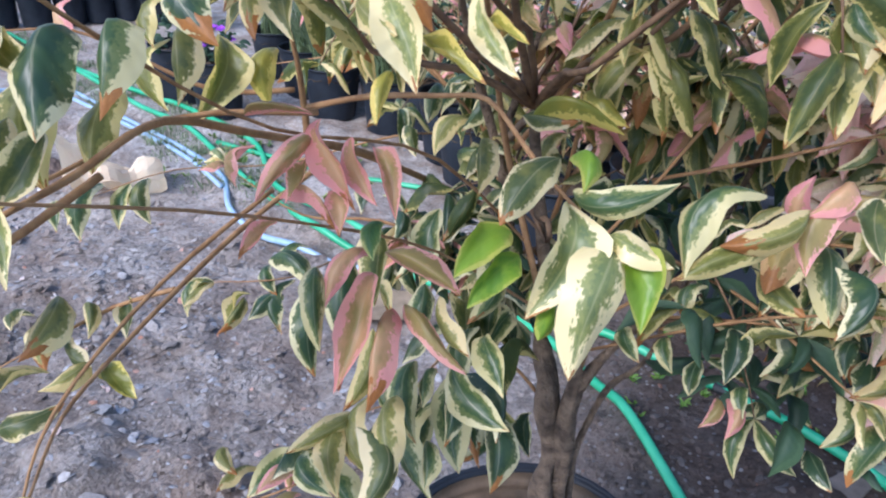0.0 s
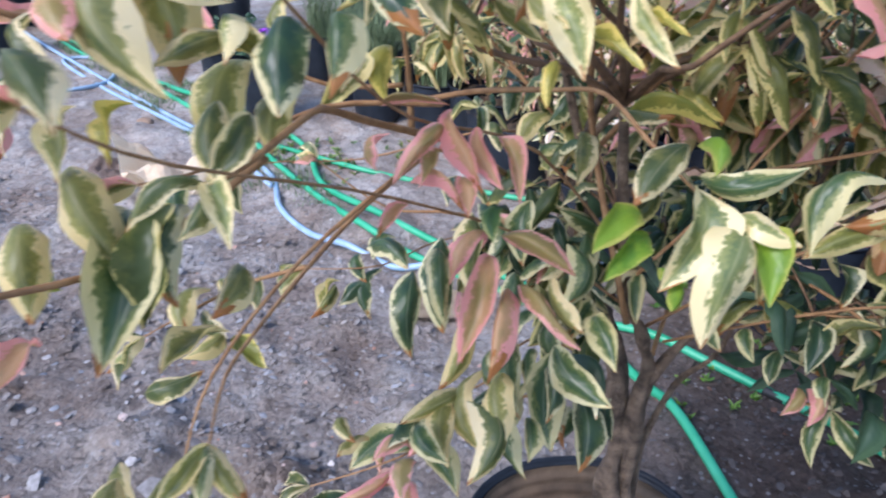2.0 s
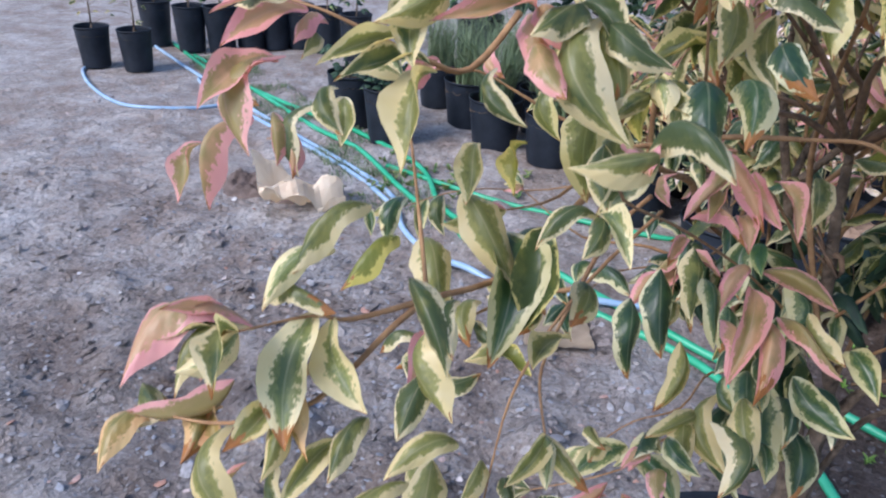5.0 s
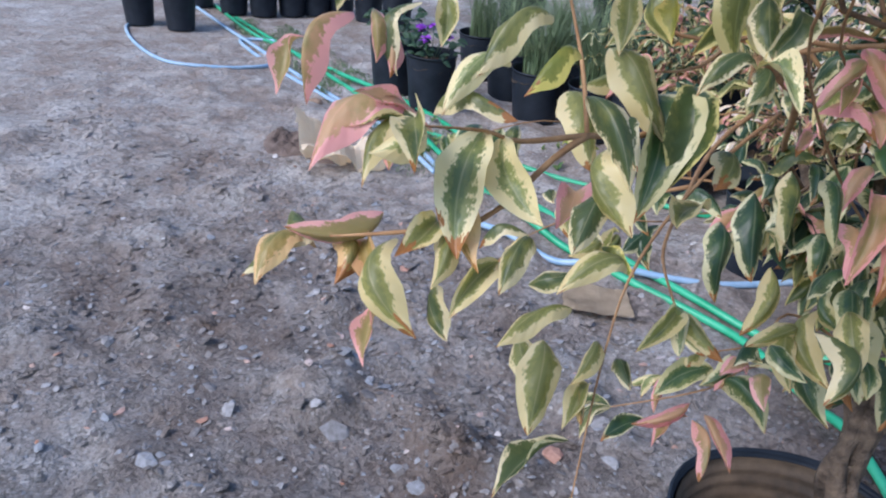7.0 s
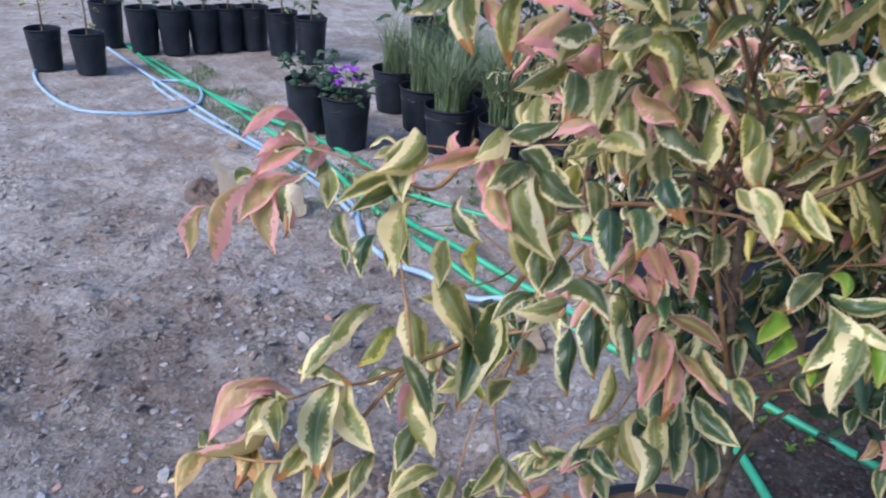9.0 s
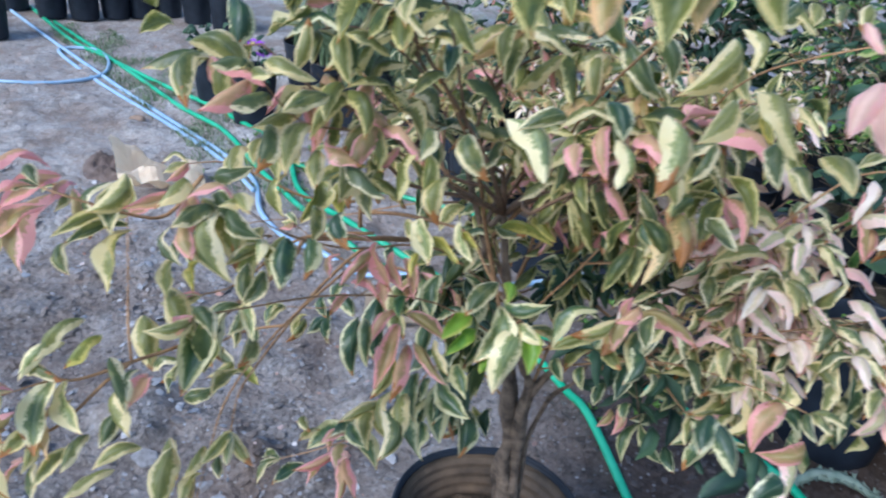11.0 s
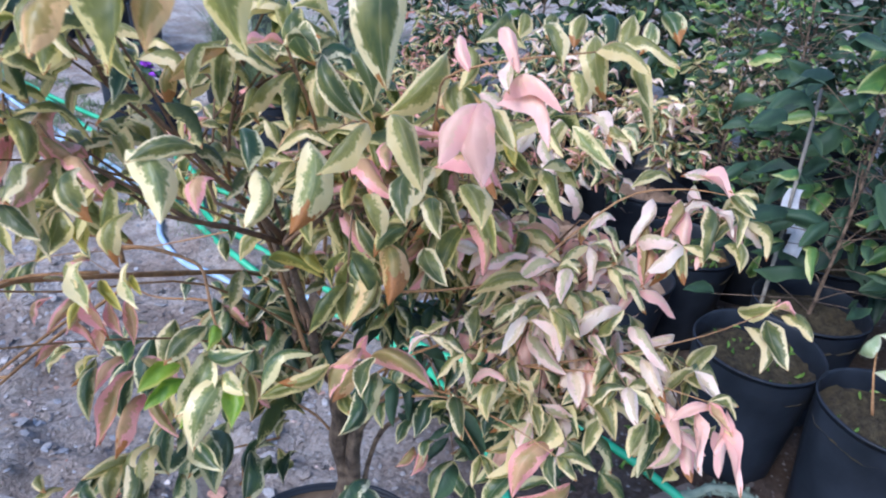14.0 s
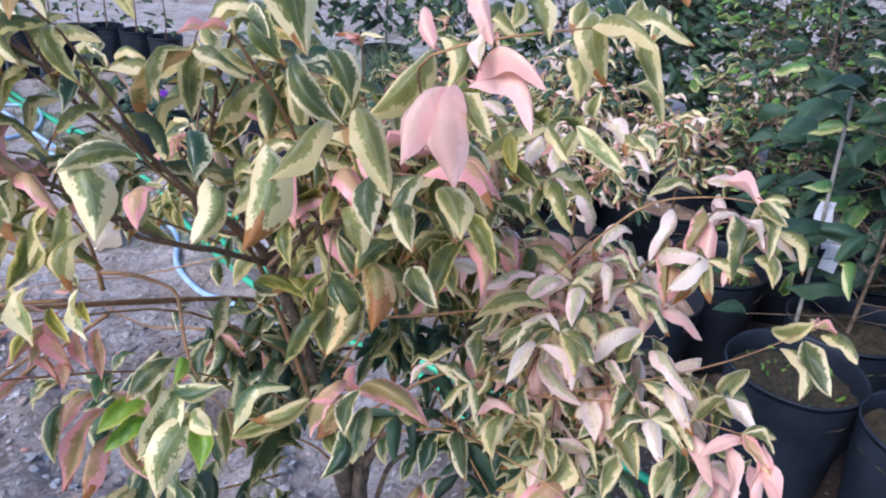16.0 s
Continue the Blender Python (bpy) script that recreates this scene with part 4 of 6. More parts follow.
spray([
    ("D", (0.481, 0.873, 0.883), (0.473, 0.831, 0.855), 0.044),
    ("P", (0.481, 0.837, 0.832), (0.478, 0.801, 0.819), 0.017),
    ("P", (0.471, 0.838, 0.830), (0.456, 0.808, 0.821), 0.015),
    ("K", (0.529, 0.820, 0.831), (0.514, 0.778, 0.807), 0.030),
    ("D", (0.576, 0.852, 0.903), (0.563, 0.822, 0.887), 0.025),
    ("D", (0.424, 0.873, 0.864), (0.429, 0.839, 0.852), 0.028),
    ("D", (0.452, 0.897, 0.912), (0.436, 0.865, 0.892), 0.033),
    ("D", (0.384, 0.880, 0.866), (0.399, 0.845, 0.854), 0.033),
    ("D", (0.496, 0.842, 0.844), (0.491, 0.811, 0.836), 0.022),
])  # right dark low
spray([
    ("E", (0.434, 0.663, 1.205), (0.435, 0.629, 1.155), 0.028),
    ("V", (0.450, 0.655, 1.187), (0.447, 0.629, 1.166), 0.019),
    ("V", (0.449, 0.659, 1.207), (0.441, 0.635, 1.184), 0.018),
    ("D", (0.442, 0.662, 1.211), (0.447, 0.636, 1.194), 0.025),
])  # top right near
spray([
    ("P", (0.518, 1.099, 1.067), (0.489, 1.076, 1.034), 0.036),
    ("V", (0.462, 1.111, 1.069), (0.444, 1.082, 1.027), 0.022),
    ("V", (0.445, 1.113, 1.068), (0.424, 1.083, 1.022), 0.022),
    ("V", (0.487, 1.116, 1.113), (0.515, 1.085, 1.094), 0.036),
    ("P", (0.463, 1.116, 1.094), (0.471, 1.089, 1.071), 0.033),
    ("V", (0.528, 1.108, 1.124), (0.525, 1.083, 1.095), 0.033),
    ("P", (0.534, 1.088, 1.042), (0.549, 1.059, 1.028), 0.030),
    ("D", (0.565, 1.074, 1.022), (0.574, 1.032, 0.974), 0.044),
    ("D", (0.535, 1.078, 1.008), (0.513, 1.044, 0.960), 0.040),
    ("D", (0.498, 1.085, 1.001), (0.430, 1.068, 0.979), 0.026),
])  # top right
spray([
    ("P", (0.410, 1.073, 1.095), (0.382, 1.044, 1.050), 0.026),
    ("P", (0.355, 1.080, 1.106), (0.416, 1.054, 1.102), 0.019),
    ("P", (0.421, 1.072, 1.097), (0.445, 1.046, 1.088), 0.019),
    ("P", (0.394, 1.078, 1.107), (0.338, 1.059, 1.101), 0.019),
    ("V", (0.324, 1.075, 1.078), (0.287, 1.058, 1.096), 0.025),
])  # pink back
spray([
    ("V", (0.200, 1.010, 1.007), (0.173, 0.973, 0.980), 0.028),
    ("V", (0.136, 0.994, 0.999), (0.153, 0.968, 0.979), 0.025),
    ("V", (0.196, 1.022, 1.043), (0.183, 0.996, 1.038), 0.024),
    ("D", (0.109, 0.962, 0.941), (0.106, 0.929, 0.923), 0.024),
    ("D", (0.135, 0.957, 0.916), (0.141, 0.925, 0.897), 0.024),
    ("D", (0.260, 1.016, 1.003), (0.282, 0.991, 0.990), 0.024),
])  # back center
spray([
    ("P", (-0.072, 0.474, 1.196), (-0.068, 0.432, 1.157), 0.025),
    ("P", (-0.076, 0.471, 1.195), (-0.090, 0.423, 1.180), 0.017),
    ("P", (-0.066, 0.487, 1.221), (-0.085, 0.440, 1.209), 0.016),
    ("P", (-0.072, 0.484, 1.229), (-0.094, 0.439, 1.233), 0.010),
    ("P", (-0.056, 0.493, 1.214), (-0.058, 0.464, 1.209), 0.012),
    ("V", (-0.062, 0.485, 1.204), (-0.055, 0.464, 1.201), 0.012),
], 1.20)  # pink top left
spray([
    ("P", (0.062, 0.482, 1.235), (0.027, 0.443, 1.232), 0.010),
    ("P", (0.063, 0.482, 1.231), (0.075, 0.458, 1.210), 0.015),
    ("P", (0.069, 0.484, 1.235), (0.088, 0.465, 1.221), 0.015),
    ("V", (0.074, 0.485, 1.230), (0.113, 0.461, 1.189), 0.023),
    ("V", (0.085, 0.490, 1.237), (0.113, 0.471, 1.219), 0.013),
    ("V", (0.025, 0.456, 1.203), (0.026, 0.417, 1.169), 0.019),
    ("V", (0.018, 0.464, 1.244), (0.023, 0.435, 1.213), 0.018),
    ("V", (0.017, 0.465, 1.250), (0.006, 0.430, 1.232), 0.017),
    ("V", (0.020, 0.455, 1.209), (-0.005, 0.414, 1.207), 0.010),
    ("V", (0.010, 0.453, 1.219), (-0.012, 0.411, 1.214), 0.010),
    ("V", (-0.014, 0.430, 1.198), (0.001, 0.408, 1.185), 0.011),
    ("V", (0.052, 0.470, 1.207), (0.074, 0.449, 1.189), 0.010),
], 1.10)  # cream top left
spray([
    ("E", (0.212, 0.627, 1.249), (0.208, 0.600, 1.206), 0.027),
    ("E", (0.226, 0.626, 1.247), (0.229, 0.601, 1.220), 0.027),
    ("V", (0.143, 0.625, 1.230), (0.149, 0.597, 1.195), 0.024),
    ("V", (0.175, 0.624, 1.221), (0.184, 0.595, 1.185), 0.021),
    ("V", (0.118, 0.610, 1.177), (0.128, 0.582, 1.152), 0.021),
    ("V", (0.068, 0.614, 1.236), (0.066, 0.590, 1.220), 0.021),
    ("V", (0.247, 0.620, 1.230), (0.250, 0.592, 1.196), 0.024),
])  # hang left
spray([
    ("P", (-0.007, 0.337, 1.121), (-0.033, 0.295, 1.113), 0.019),
    ("P", (-0.009, 0.336, 1.120), (-0.008, 0.309, 1.114), 0.012),
    ("P", (-0.016, 0.335, 1.126), (-0.025, 0.311, 1.140), 0.006),
    ("V", (-0.005, 0.337, 1.120), (-0.015, 0.302, 1.108), 0.009),
], 1.25)  # tip pink
spray([
    ("O", (-0.066, 0.343, 1.047), (-0.072, 0.307, 1.044), 0.015),
    ("O", (-0.060, 0.349, 1.051), (-0.044, 0.327, 1.043), 0.012),
    ("O", (-0.043, 0.358, 1.050), (-0.030, 0.333, 1.041), 0.016),
    ("P", (-0.043, 0.366, 1.063), (-0.068, 0.326, 1.066), 0.012),
    ("P", (-0.027, 0.351, 1.026), (-0.021, 0.316, 1.012), 0.011),
], 1.10)  # tip brown
spray([
    ("C", (0.008, 0.365, 1.114), (0.016, 0.326, 1.076), 0.020),
    ("V", (-0.016, 0.333, 1.069), (0.009, 0.304, 1.047), 0.017),
    ("V", (-0.003, 0.344, 1.077), (-0.007, 0.315, 1.074), 0.012),
    ("V", (0.005, 0.333, 1.053), (0.021, 0.309, 1.046), 0.010),
    ("V", (0.026, 0.347, 1.064), (0.020, 0.314, 1.054), 0.011),
    ("V", (0.038, 0.356, 1.074), (0.036, 0.326, 1.064), 0.011),
    ("V", (-0.002, 0.342, 1.072), (0.009, 0.316, 1.063), 0.010),
], 1.10)  # front cream
spray([
    ("C", (0.016, 0.369, 1.112), (0.044, 0.345, 1.090), 0.017),
    ("O", (0.021, 0.365, 1.096), (0.025, 0.329, 1.070), 0.017),
    ("V", (0.046, 0.384, 1.132), (0.073, 0.359, 1.108), 0.013),
    ("V", (0.060, 0.381, 1.113), (0.079, 0.353, 1.091), 0.020),
    ("V", (0.060, 0.373, 1.093), (0.059, 0.344, 1.081), 0.015),
    ("V", (0.068, 0.386, 1.126), (0.075, 0.362, 1.115), 0.010),
    ("V", (0.024, 0.386, 1.162), (0.007, 0.354, 1.143), 0.013),
    ("C", (0.011, 0.377, 1.142), (-0.003, 0.345, 1.127), 0.011),
    ("V", (-0.013, 0.361, 1.120), (0.024, 0.355, 1.127), 0.010),
    ("Y", (0.037, 0.387, 1.150), (0.026, 0.359, 1.137), 0.010),
    ("V", (0.078, 0.363, 1.068), (0.058, 0.335, 1.066), 0.011),
    ("V", (0.060, 0.350, 1.050), (0.041, 0.317, 1.045), 0.010),
], 1.10)  # front cream two
spray([
    ("E", (0.079, 0.492, 1.116), (0.080, 0.458, 1.074), 0.029),
    ("V", (0.032, 0.489, 1.130), (0.070, 0.465, 1.096), 0.021),
    ("V", (0.035, 0.495, 1.158), (0.039, 0.471, 1.134), 0.015),
    ("Y", (0.062, 0.500, 1.161), (0.064, 0.476, 1.142), 0.026),
    ("B", (0.021, 0.473, 1.081), (0.040, 0.457, 1.086), 0.011),
    ("V", (0.103, 0.503, 1.166), (0.113, 0.479, 1.141), 0.022),
    ("V", (0.117, 0.503, 1.162), (0.108, 0.479, 1.140), 0.016),
], 1.15)  # front hanging
spray([
    ("P", (-0.244, 0.673, 1.081), (-0.256, 0.620, 1.013), 0.022),
    ("P", (-0.278, 0.646, 1.060), (-0.279, 0.606, 1.020), 0.026),
    ("P", (-0.227, 0.684, 1.087), (-0.210, 0.660, 1.049), 0.020),
    ("P", (-0.212, 0.688, 1.069), (-0.197, 0.664, 1.037), 0.018),
    ("V", (-0.190, 0.705, 1.094), (-0.191, 0.668, 1.040), 0.032),
    ("V", (-0.170, 0.716, 1.101), (-0.160, 0.690, 1.066), 0.028),
    ("V", (-0.254, 0.668, 1.086), (-0.227, 0.663, 1.100), 0.016),
])  # top brown pink
spray([
    ("V", (0.023, 0.477, 0.938), (0.034, 0.428, 0.906), 0.025),
    ("V", (0.054, 0.487, 0.943), (0.050, 0.453, 0.933), 0.011),
    ("V", (0.058, 0.471, 0.921), (0.053, 0.436, 0.911), 0.012),
    ("V", (0.055, 0.446, 0.891), (0.027, 0.396, 0.876), 0.016),
    ("V", (0.071, 0.484, 0.936), (0.085, 0.461, 0.937), 0.010),
    ("O", (0.052, 0.468, 0.918), (0.063, 0.441, 0.915), 0.007),
], 1.15)  # low hanging
spray([
    ("P", (0.123, 0.678, 0.779), (0.082, 0.642, 0.766), 0.015),
    ("P", (0.126, 0.671, 0.769), (0.104, 0.634, 0.755), 0.016),
    ("P", (0.132, 0.669, 0.767), (0.149, 0.623, 0.744), 0.016),
    ("P", (0.142, 0.674, 0.774), (0.171, 0.632, 0.757), 0.015),
    ("D", (0.134, 0.699, 0.810), (0.094, 0.661, 0.790), 0.029),
    ("D", (0.144, 0.693, 0.801), (0.189, 0.657, 0.791), 0.029),
    ("D", (0.091, 0.660, 0.756), (0.060, 0.625, 0.748), 0.020),
    ("D", (0.147, 0.708, 0.825), (0.129, 0.674, 0.808), 0.017),
    ("P", (0.141, 0.705, 0.819), (0.142, 0.673, 0.808), 0.013),
])  # low pink star
spray([
    ("D", (0.131, 0.808, 0.945), (0.148, 0.758, 0.883), 0.036),
    ("D", (0.108, 0.795, 0.913), (0.122, 0.746, 0.858), 0.032),
    ("V", (0.157, 0.816, 0.972), (0.167, 0.774, 0.921), 0.036),
    ("D", (0.062, 0.801, 0.930), (0.106, 0.780, 0.928), 0.025),
    ("D", (0.214, 0.755, 0.846), (0.168, 0.719, 0.816), 0.026),
    ("D", (0.231, 0.751, 0.845), (0.242, 0.693, 0.793), 0.031),
    ("D", (0.247, 0.763, 0.872), (0.259, 0.706, 0.819), 0.039),
    ("V", (0.162, 0.781, 0.885), (0.152, 0.733, 0.837), 0.024),
    ("D", (0.226, 0.782, 0.904), (0.199, 0.752, 0.881), 0.029),
])  # low right cream
spray([
    ("D", (0.054, 0.580, 1.374), (0.069, 0.552, 1.338), 0.033),
    ("V", (0.033, 0.551, 1.338), (0.084, 0.552, 1.314), 0.026),
    ("E", (0.019, 0.545, 1.353), (0.013, 0.511, 1.352), 0.020),
    ("E", (0.049, 0.585, 1.402), (0.054, 0.558, 1.384), 0.028),
    ("E", (0.009, 0.541, 1.368), (0.015, 0.530, 1.400), 0.023),
])  # back left top
spray([
    ("P", (0.093, 0.531, 1.320), (0.075, 0.485, 1.309), 0.020),
    ("P", (0.074, 0.522, 1.330), (0.113, 0.522, 1.324), 0.016),
    ("V", (0.109, 0.537, 1.307), (0.088, 0.497, 1.311), 0.018),
    ("V", (0.149, 0.563, 1.309), (0.128, 0.523, 1.305), 0.021),
    ("V", (0.103, 0.545, 1.335), (0.145, 0.545, 1.328), 0.018),
])  # back left pink
spray([
    ("P", (0.150, 0.674, 1.291), (0.166, 0.641, 1.252), 0.023),
    ("V", (0.109, 0.648, 1.281), (0.084, 0.602, 1.270), 0.022),
    ("P", (0.138, 0.656, 1.264), (0.114, 0.619, 1.266), 0.022),
    ("E", (0.139, 0.672, 1.299), (0.118, 0.643, 1.317), 0.022),
    ("V", (0.205, 0.710, 1.322), (0.220, 0.686, 1.301), 0.027),
    ("E", (0.082, 0.664, 1.369), (0.084, 0.635, 1.349), 0.024),
    ("E", (0.059, 0.655, 1.385), (0.079, 0.635, 1.359), 0.028),
    ("P", (0.087, 0.664, 1.359), (0.124, 0.666, 1.374), 0.018),
])  # back left two
spray([
    ("V", (0.112, 0.562, 1.276), (0.134, 0.539, 1.255), 0.025),
    ("V", (0.100, 0.554, 1.277), (0.105, 0.516, 1.249), 0.025),
    ("V", (0.129, 0.572, 1.275), (0.127, 0.530, 1.247), 0.025),
    ("V", (0.071, 0.511, 1.240), (0.103, 0.517, 1.254), 0.022),
    ("V", (0.086, 0.536, 1.260), (0.090, 0.500, 1.243), 0.022),
    ("P", (0.147, 0.580, 1.269), (0.182, 0.565, 1.252), 0.025),
    ("V", (0.140, 0.569, 1.255), (0.150, 0.537, 1.236), 0.022),
    ("V", (0.164, 0.576, 1.243), (0.204, 0.563, 1.227), 0.020),
])  # left mid
spray([
    ("V", (0.253, 0.510, 1.317), (0.254, 0.479, 1.304), 0.024),
    ("V", (0.281, 0.521, 1.315), (0.304, 0.495, 1.294), 0.029),
    ("C", (0.307, 0.536, 1.326), (0.343, 0.508, 1.295), 0.029),
    ("C", (0.422, 0.567, 1.340), (0.426, 0.525, 1.296), 0.029),
    ("C", (0.390, 0.553, 1.320), (0.396, 0.521, 1.296), 0.028),
    ("D", (0.377, 0.562, 1.345), (0.393, 0.535, 1.328), 0.021),
    ("V", (0.347, 0.549, 1.330), (0.318, 0.517, 1.328), 0.016),
    ("P", (0.363, 0.545, 1.313), (0.366, 0.517, 1.301), 0.019),
])  # mid cream
spray([
    ("E", (0.449, 0.438, 1.478), (0.454, 0.409, 1.443), 0.031),
    ("V", (0.504, 0.440, 1.481), (0.515, 0.408, 1.438), 0.031),
    ("E", (0.400, 0.430, 1.473), (0.397, 0.396, 1.429), 0.031),
    ("E", (0.472, 0.440, 1.480), (0.457, 0.414, 1.461), 0.028),
    ("O", (0.369, 0.419, 1.459), (0.366, 0.389, 1.433), 0.031),
    ("E", (0.332, 0.407, 1.460), (0.333, 0.376, 1.429), 0.031),
    ("O", (0.418, 0.431, 1.462), (0.412, 0.402, 1.439), 0.027),
    ("D", (0.349, 0.416, 1.470), (0.339, 0.386, 1.453), 0.031),
])  # top near
spray([
    ("S", (0.541, 0.510, 1.403), (0.526, 0.490, 1.373), 0.017),
    ("S", (0.544, 0.510, 1.404), (0.551, 0.490, 1.366), 0.022),
    ("S", (0.552, 0.510, 1.405), (0.582, 0.490, 1.394), 0.012),
    ("S", (0.555, 0.510, 1.408), (0.586, 0.490, 1.413), 0.010),
    ("S", (0.547, 0.520, 1.443), (0.561, 0.500, 1.428), 0.009),
    ("R", (0.561, 0.510, 1.434), (0.559, 0.490, 1.419), 0.010),
    ("V", (0.550, 0.510, 1.402), (0.566, 0.490, 1.389), 0.011),
    ("S", (0.524, 0.530, 1.435), (0.534, 0.510, 1.422), 0.008),
], 1.00)  # pale pink star
spray([
    ("V", (0.600, 0.620, 1.426), (0.612, 0.600, 1.393), 0.021),
    ("V", (0.618, 0.630, 1.419), (0.654, 0.610, 1.417), 0.012),
    ("V", (0.628, 0.620, 1.415), (0.642, 0.600, 1.391), 0.014),
    ("V", (0.627, 0.660, 1.377), (0.649, 0.640, 1.363), 0.015),
    ("C", (0.599, 0.750, 1.322), (0.638, 0.730, 1.298), 0.016),
    ("V", (0.588, 0.640, 1.396), (0.597, 0.620, 1.377), 0.015),
    ("D", (0.631, 0.550, 1.456), (0.640, 0.530, 1.447), 0.017),
    ("V", (0.570, 0.560, 1.442), (0.582, 0.540, 1.424), 0.013),
])  # beside the pink star
spray([
    ("O", (0.454, 0.666, 1.221), (0.472, 0.625, 1.188), 0.027),
    ("O", (0.435, 0.655, 1.203), (0.442, 0.613, 1.169), 0.021),
    ("V", (0.434, 0.681, 1.255), (0.458, 0.649, 1.230), 0.023),
    ("E", (0.472, 0.673, 1.234), (0.454, 0.643, 1.220), 0.023),
    ("V", (0.492, 0.667, 1.221), (0.518, 0.637, 1.209), 0.021),
    ("P", (0.443, 0.700, 1.299), (0.453, 0.674, 1.286), 0.015),
])  # mid brown
spray([
    ("V", (0.481, 0.561, 1.371), (0.510, 0.527, 1.341), 0.021),
    ("V", (0.464, 0.558, 1.364), (0.444, 0.526, 1.340), 0.021),
    ("V", (0.504, 0.549, 1.340), (0.505, 0.518, 1.320), 0.019),
    ("V", (0.532, 0.546, 1.337), (0.551, 0.517, 1.326), 0.020),
    ("V", (0.516, 0.542, 1.326), (0.527, 0.515, 1.316), 0.018),
])  # curl
spray([
    ("P", (0.449, 0.672, 1.088), (0.514, 0.648, 1.088), 0.022),
    ("O", (0.444, 0.668, 1.082), (0.426, 0.630, 1.067), 0.023),
    ("P", (0.451, 0.674, 1.091), (0.445, 0.669, 1.119), 0.020),
    ("D", (0.457, 0.666, 1.078), (0.459, 0.624, 1.056), 0.033),
    ("E", (0.428, 0.654, 1.065), (0.446, 0.625, 1.059), 0.025),
])  # pink star
spray([
    ("D", (0.144, 0.496, 1.204), (0.155, 0.458, 1.182), 0.030),
    ("D", (0.159, 0.504, 1.202), (0.169, 0.471, 1.186), 0.022),
    ("V", (0.096, 0.480, 1.232), (0.122, 0.441, 1.191), 0.028),
    ("V", (0.101, 0.484, 1.231), (0.133, 0.470, 1.218), 0.022),
    ("V", (0.069, 0.470, 1.249), (0.065, 0.433, 1.246), 0.021),
    ("P", (0.074, 0.456, 1.224), (0.094, 0.432, 1.209), 0.032),
    ("D", (0.180, 0.531, 1.221), (0.196, 0.502, 1.205), 0.021),
    ("V", (0.090, 0.473, 1.229), (0.077, 0.434, 1.232), 0.019),
])  # left dark
spray([
    ("V", (0.015, 0.471, 1.106), (0.041, 0.437, 1.082), 0.032),
    ("D", (0.048, 0.499, 1.104), (0.068, 0.438, 1.060), 0.034),
    ("D", (0.070, 0.517, 1.103), (0.088, 0.474, 1.077), 0.028),
    ("V", (0.100, 0.491, 1.051), (0.090, 0.452, 1.054), 0.022),
    ("P", (0.033, 0.442, 1.061), (0.036, 0.406, 1.059), 0.031),
    ("V", (0.096, 0.513, 1.077), (0.102, 0.478, 1.070), 0.025),
])  # left low dark
spray([
    ("V", (0.590, 0.808, 1.124), (0.528, 0.784, 1.112), 0.028),
    ("V", (0.538, 0.795, 1.092), (0.536, 0.759, 1.071), 0.035),
    ("R", (0.575, 0.823, 1.149), (0.530, 0.798, 1.137), 0.027),
    ("R", (0.603, 0.819, 1.148), (0.571, 0.792, 1.133), 0.025),
    ("R", (0.623, 0.815, 1.146), (0.619, 0.781, 1.125), 0.024),
    ("V", (0.492, 0.827, 1.147), (0.504, 0.793, 1.127), 0.030),
    ("R", (0.520, 0.825, 1.145), (0.492, 0.809, 1.156), 0.021),
], 0.70)  # right white
spray([
    ("R", (0.685, 0.842, 1.094), (0.628, 0.810, 1.059), 0.029),
    ("R", (0.702, 0.830, 1.079), (0.741, 0.785, 1.065), 0.027),
    ("R", (0.650, 0.806, 1.023), (0.659, 0.768, 1.006), 0.027),
    ("R", (0.595, 0.831, 1.047), (0.640, 0.790, 1.032), 0.027),
    ("V", (0.685, 0.820, 1.056), (0.672, 0.781, 1.028), 0.026),
    ("R", (0.719, 0.809, 1.054), (0.745, 0.767, 1.038), 0.024),
    ("V", (0.668, 0.789, 1.003), (0.701, 0.746, 0.991), 0.035),
    ("R", (0.617, 0.850, 1.084), (0.602, 0.806, 1.047), 0.026),
    ("V", (0.670, 0.829, 1.065), (0.688, 0.824, 1.105), 0.023),
], 0.72)  # right white two
spray([
    ("P", (0.637, 0.706, 1.000), (0.606, 0.659, 0.968), 0.039),
    ("P", (0.657, 0.683, 0.977), (0.610, 0.659, 0.969), 0.029),
    ("V", (0.592, 0.710, 0.994), (0.576, 0.670, 0.976), 0.034),
    ("V", (0.626, 0.727, 1.024), (0.604, 0.686, 1.000), 0.032),
    ("R", (0.641, 0.672, 0.961), (0.640, 0.625, 0.940), 0.031),
    ("V", (0.570, 0.742, 1.033), (0.567, 0.705, 1.017), 0.031),
    ("V", (0.676, 0.721, 1.032), (0.667, 0.686, 1.016), 0.035),
    ("V", (0.720, 0.716, 1.043), (0.708, 0.683, 1.028), 0.029),
    ("V", (0.526, 0.731, 1.014), (0.545, 0.692, 0.997), 0.028),
], 0.72)  # right low
spray([
    ("S", (0.778, 0.774, 1.028), (0.785, 0.721, 0.995), 0.023),
    ("S", (0.799, 0.767, 1.030), (0.824, 0.701, 0.992), 0.023),
    ("S", (0.792, 0.773, 1.036), (0.753, 0.754, 1.024), 0.021),
    ("S", (0.807, 0.769, 1.039), (0.797, 0.729, 1.013), 0.021),
    ("V", (0.791, 0.777, 1.042), (0.811, 0.739, 1.034), 0.018),
], 0.62)  # far right pink
